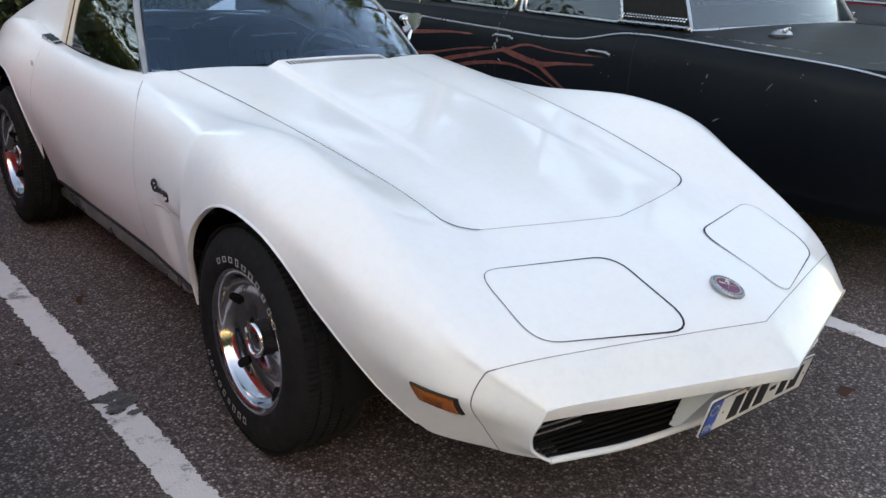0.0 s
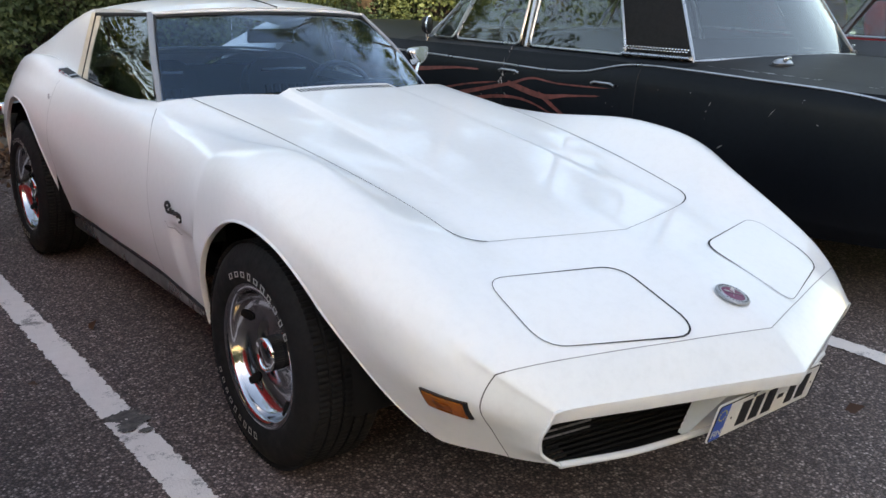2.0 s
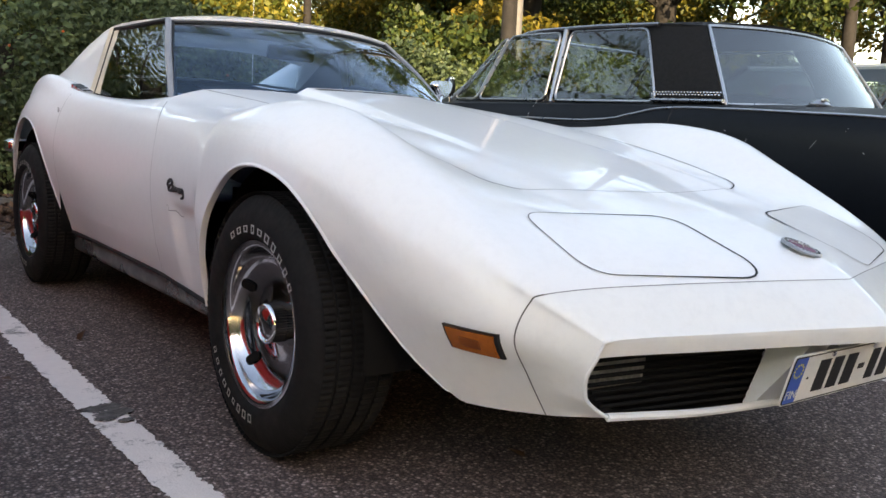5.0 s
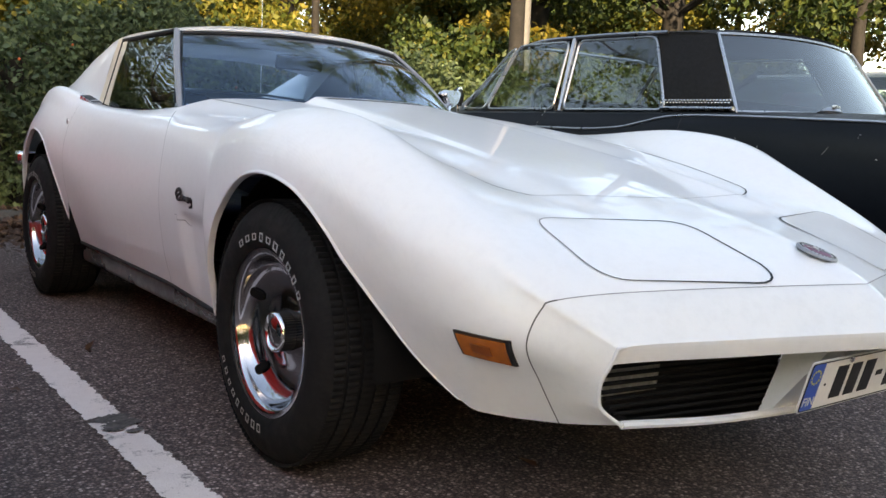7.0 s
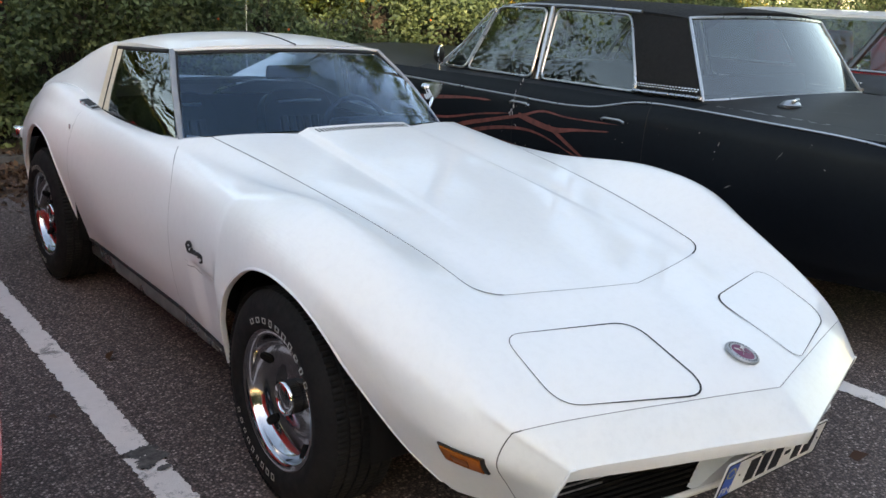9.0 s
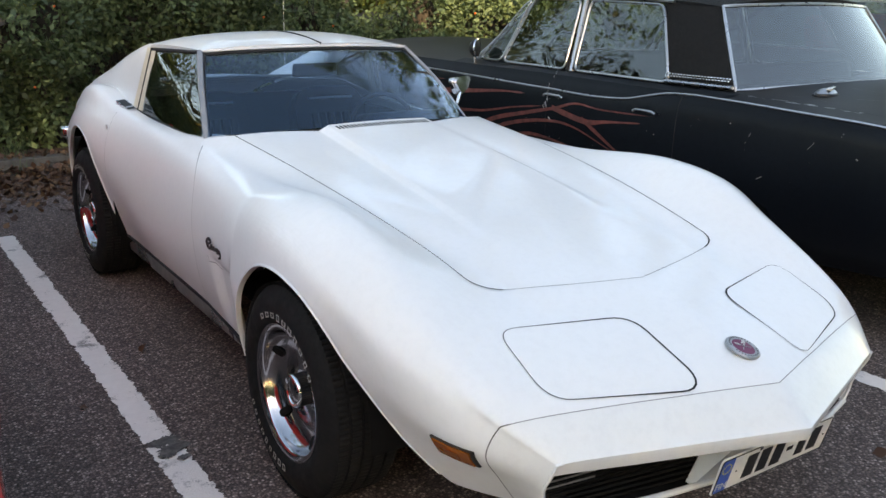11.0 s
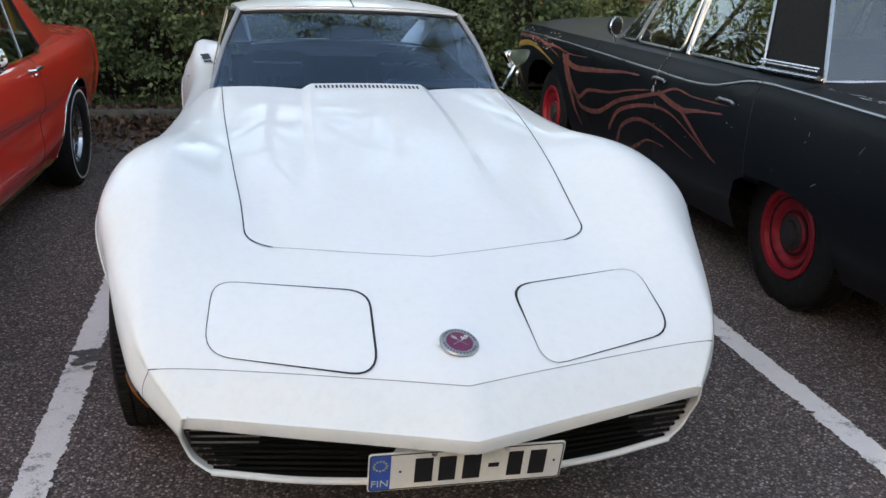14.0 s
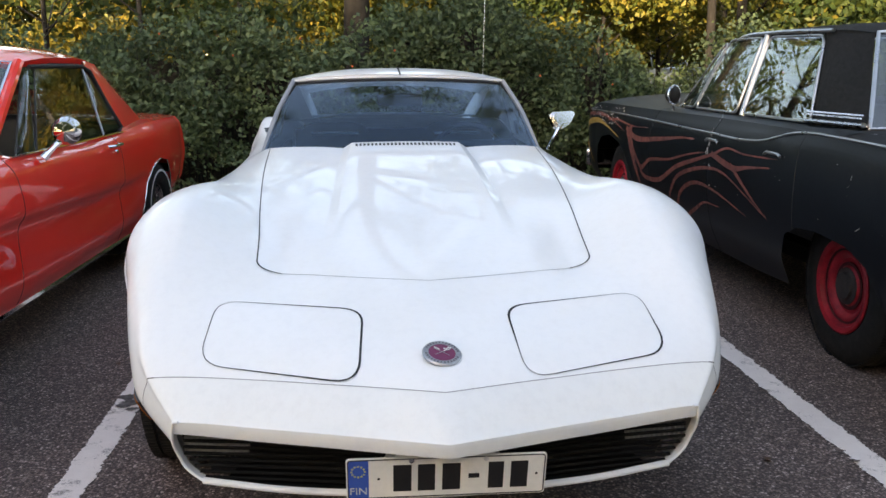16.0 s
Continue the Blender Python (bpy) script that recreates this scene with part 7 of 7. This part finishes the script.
tagged(new("wood", fast_mesh("wood", V, F, M_LEAFT)), "unseen dark green wood across the parking lot, blocking the sun", "wood", kind="stuff")
# unseen trees added across the lot: mirrored in the glass and the paint
for k, (x, y, h, w) in enumerate(((-14, -15, 11, 5), (-7, -17, 12, 5.5), (0, -15, 11.5, 5.2), (7, -17, 12, 5.5), (14, -15, 11, 5), (-20, -8, 10, 5), (21, -7, 10, 5), (6.5, -11.5, 8.5, 4.0))):
    tree("tree", x, y, h, 0.24, (2.0, w), 60 + k, M_LEAFT, 6500, 0.26, "unseen green birch-like tree across the parking lot", limb_n=11)

for x, y, h in ((6.88, 8.85, 7.0), (1.95, 12.5, 7.0), (3.9, 17.0, 7.0)):
    p = thing("lamp_post", pose(x, y, 0), "slim galvanised steel lamp post behind the hedge", "lamp post", "lamp posts")
    part("post", tube([(0, 0, 0), (0, 0, h * 0.5), (0, 0, h)], 0.07, 12, taper=[1.2, 0.9, 0.6]), M_POLE, p)
    part("arm", tube([(0, 0, h), (0, -0.3, h + 0.12), (0, -0.7, h + 0.15)], 0.035, 8), M_POLE, p)
    part("lamp_head", box(0.16, 0.42, 0.08, pose(0, -0.85, h + 0.13), 0.03, 3), M_POLE, p)

# ---- parked cars farther off ----
def simple_car(name, m, L, W, H, belt_z, paint_mat, roof_mat, label, cabin=(0.28, 0.80), wagon=False):
    """A plain parked car, seen only in part: shell, roof, glass and wheels. Length along y, nose to +y."""
    car = thing(name, m, label, "car")
    yk = np.array([-0.5, -0.47, -0.32, -0.1, 0.15, 0.34, 0.46, 0.5]) * L
    hw = W / 2
    bl_ = [[(hw * x, y, z * belt_z) for x, y, z in zip(xs, yk, zs)] for xs, zs in (
        ((0.80, 0.88, 0.93, 0.94, 0.94, 0.93, 0.88, 0.78), (0.88, 0.97, 1, 1, 1, 0.97, 0.92, 0.80)),
        ((0.86, 0.95, 1.0, 1.0, 1.0, 1.0, 0.95, 0.84), (0.72, 0.78, 0.82, 0.82, 0.82, 0.80, 0.76, 0.68)),
        ((0.86, 0.95, 1.0, 1.0, 1.0, 1.0, 0.95, 0.84), (0.50, 0.50, 0.50, 0.50, 0.50, 0.50, 0.50, 0.50)),
        ((0.80, 0.88, 0.92, 0.92, 0.92, 0.92, 0.88, 0.80), (0.34, 0.30, 0.28, 0.28, 0.28, 0.28, 0.30, 0.34)))]
    ax = (-0.31 * L, 0.31 * L)
    arches = [([a - 0.40, a - 0.36, a - 0.24, a, a + 0.24, a + 0.36, a + 0.40], [0.15, 0.42, 0.60, 0.66, 0.60, 0.42, 0.15]) for a in ax]
    vs = stations(yk, (4, 10, 14, 14, 14, 10, 4), [(a + d * 0.40 - 0.06, a + d * 0.40 + 0.06, 12) for a in ax for d in (-1, 1)])
    g, n = car_sides(bl_, yk, vs, arches, 18)
    for sg in (MIRROR, np.ones(3)):
        part("body_side", sheets("body_side", [(g * sg, n * sg)], paint_mat), None, car)
    end_cap("tail_panel", g[0], paint_mat, car)
    end_cap("nose_panel", g[-1], paint_mat, car)
    d = crossing(g[:, 0], 0.04)
    part("deck", sheets("deck", [(d, up_normals(d))], paint_mat), None, car)
    y0, y1 = (cabin[0] - 0.5) * L, (cabin[1] - 0.5) * L
    ra, rb = y0 + (0.10 if wagon else 0.45), y1 - 0.55
    w0, w1, zt = hw * 0.86, hw * 0.70, H - 0.04
    rg_ = np.array([[(w1 * s, y, zt + 0.04 * (1 - s * s)) for s in np.linspace(-1, 1, 12)] for y in np.linspace(ra - 0.04, rb + 0.04, 10)])
    thick("roof", rg_, 0.04, roof_mat, car)
    zb = belt_z + 0.02
    for s in (-1, 1):
        ym = (ra + rb) / 2
        for a, b, c, e in ((y0 + 0.05, (y0 + y1) / 2 - 0.03, ym - 0.03, ra + 0.03), ((y0 + y1) / 2 + 0.03, y1 - 0.08, rb - 0.03, ym + 0.03)):
            q = bilinear((s * w0, a, zb), (s * w0, b, zb), (s * w1, c, zt - 0.02), (s * w1, e, zt - 0.02), 4, 6)
            pane(q if s < 0 else q[:, ::-1], 0.005, M_GLASS2, "side_window", car)
        for a, b in ((y0, ra), ((y0 + y1) / 2, ym), (y1, rb)):
            part("pillar", tube([(s * w0, a, zb - 0.03), (s * w1, b, zt)], 0.03, 8), paint_mat, car)
    for y, yt, nm in ((y0, ra, "rear_window"), (y1, rb, "windscreen")):
        q = bilinear((-w0 * 0.95, y, zb), (w0 * 0.95, y, zb), (w1 * 0.95, yt, zt - 0.01), (-w1 * 0.95, yt, zt - 0.01), 4, 8)
        pane(q if y < yt else q[:, ::-1], 0.005, M_GLASS2, nm, car)
    part("cabin", box(W * 0.78, (y1 - y0) * 0.9, 0.25, pose(0, (y0 + y1) / 2, belt_z - 0.16)), M_TRIM, car)
    part("underbody", box(W * 0.8, L * 0.9, 0.1, pose(0, 0, 0.30)), M_UNDER, car)
    face = [(0.19, -0.07), (0.195, -0.08), (0.18, -0.075), (0.15, -0.05), (0.0, -0.055)]
    for a in ax:
        for s in (-1, 1):
            steel_wheel(car, pose(s * (hw - 0.12), a, 0.32, 0, 0, 0 if s < 0 else 180), 0.32, M_STEEL, face)
    return car


M_SILVER = paint("silver_blue_paint", (0.10, 0.135, 0.17), (0.08, 0.11, 0.14), 0.3, 1.0)
M_NAVY = paint("dark_paint", (0.012, 0.013, 0.016), (0.018, 0.018, 0.022), 0.3, 1.0)
wagon = simple_car("station_wagon", pose(5.55, 3.0, 0), 4.9, 1.85, 1.50, 1.04, M_NAVY, M_WHITE, "dark station wagon with a white roof", (0.04, 0.74), True)
M_REDSEAT = plain("red_seat_vinyl", (0.42, 0.028, 0.035), 0.5)
for y in (-0.75, 0.25):
    part("red_seat", box(1.35, 0.18, 0.60, pose(0, y, 1.02, -10), 0.06, 3), M_REDSEAT, wagon, "red vinyl bench seat back")
for s in (-1, 1):
    part("window_sill", tube([(s * 0.875, -2.3, 1.062), (s * 0.885, -0.6, 1.065), (s * 0.875, 1.1, 1.060)], 0.010, 8), M_DULL, wagon, "bright sill moulding")
    part("door_trim", box(0.03, 2.2, 0.22, pose(s * 0.80, -0.6, 0.95)), M_REDSEAT, wagon, "red vinyl door trim")
simple_car("parked_car", pose(10.5, 30.5, 0.06, 0, 0, 14), 4.3, 1.80, 1.74, 1.12, M_SILVER, M_NAVY, "silver blue hatchback parked beyond the hedge")

# ---- leaves on the ground ----
rs = np.random.RandomState(11)
pts = []
while len(pts) < 19000:
    x, y = rs.uniform(-9, 9), 6.22 - abs(rs.normal()) * 0.55
    if y < 4.4 or (y < 5.0 and rs.rand() < 0.5):
        continue
    pts.append((x, y, 0.008 + 0.20 * rs.rand() * max(0, y - 5.75)))
for k in range(40):
    pts.append((rs.uniform(-4, 5), rs.uniform(-1, 5), 0.008))
pts.append((1.40, 0.70, 0.008))
V, F = leaf_cloud(pts, 0.06, 12, up=2.2)
tagged(new("leaf_litter", fast_mesh("leaf_litter", V, F, M_LITTER)), "dry brown fallen leaves along the kerb", "leaf litter", kind="stuff")
# leaves lying on the kerb and dry grass growing at its foot
rs = np.random.RandomState(15)
pts = [(x, KERB_Y + 0.02 + 0.16 * rs.rand(), 0.125 + 0.02 * rs.rand()) for x in rs.uniform(-9, 8, 2600)]
V, F = leaf_cloud(pts, 0.05, 16, up=2.0)
tagged(new("kerb_leaves", fast_mesh("kerb_leaves", V, F, M_LITTER)), "dry leaves lying on the kerb stones", "leaf litter", kind="stuff")
blades_v, blades_f = [], []
for k in range(5200):
    x = rs.uniform(-8, 7)
    if noise.noise(Vector((x * 1.3, 3.0, 0.0))) < -0.12:
        continue
    y = KERB_Y + (0.18 + 0.14 * rs.rand() if rs.rand() < 0.8 else -0.02 - 0.05 * rs.rand())
    z0 = 0.08 if y > KERB_Y else 0.0
    h, a = rs.uniform(0.06, 0.22), rs.uniform(0, 2 * math.pi)
    d = Vector((math.cos(a), math.sin(a), 0)) * 0.003
    b = Vector((rs.normal() * 0.05, -abs(rs.normal()) * 0.05, h))
    p = Vector((x, y, z0))
    o = len(blades_v)
    blades_v += [p - d, p + d, p + b * 0.6 + Vector((0, 0, h * 0.12)) + d * 0.7, p + b * 0.6 + Vector((0, 0, h * 0.12)) - d * 0.7, p + b]
    blades_f += [(o, o + 1, o + 2, o + 3), (o + 3, o + 2, o + 4)]
tagged(part("grass", (blades_v, blades_f), M_LEAF, None, smooth=False), "thin grass blades growing along the kerb", "grass", kind="stuff")
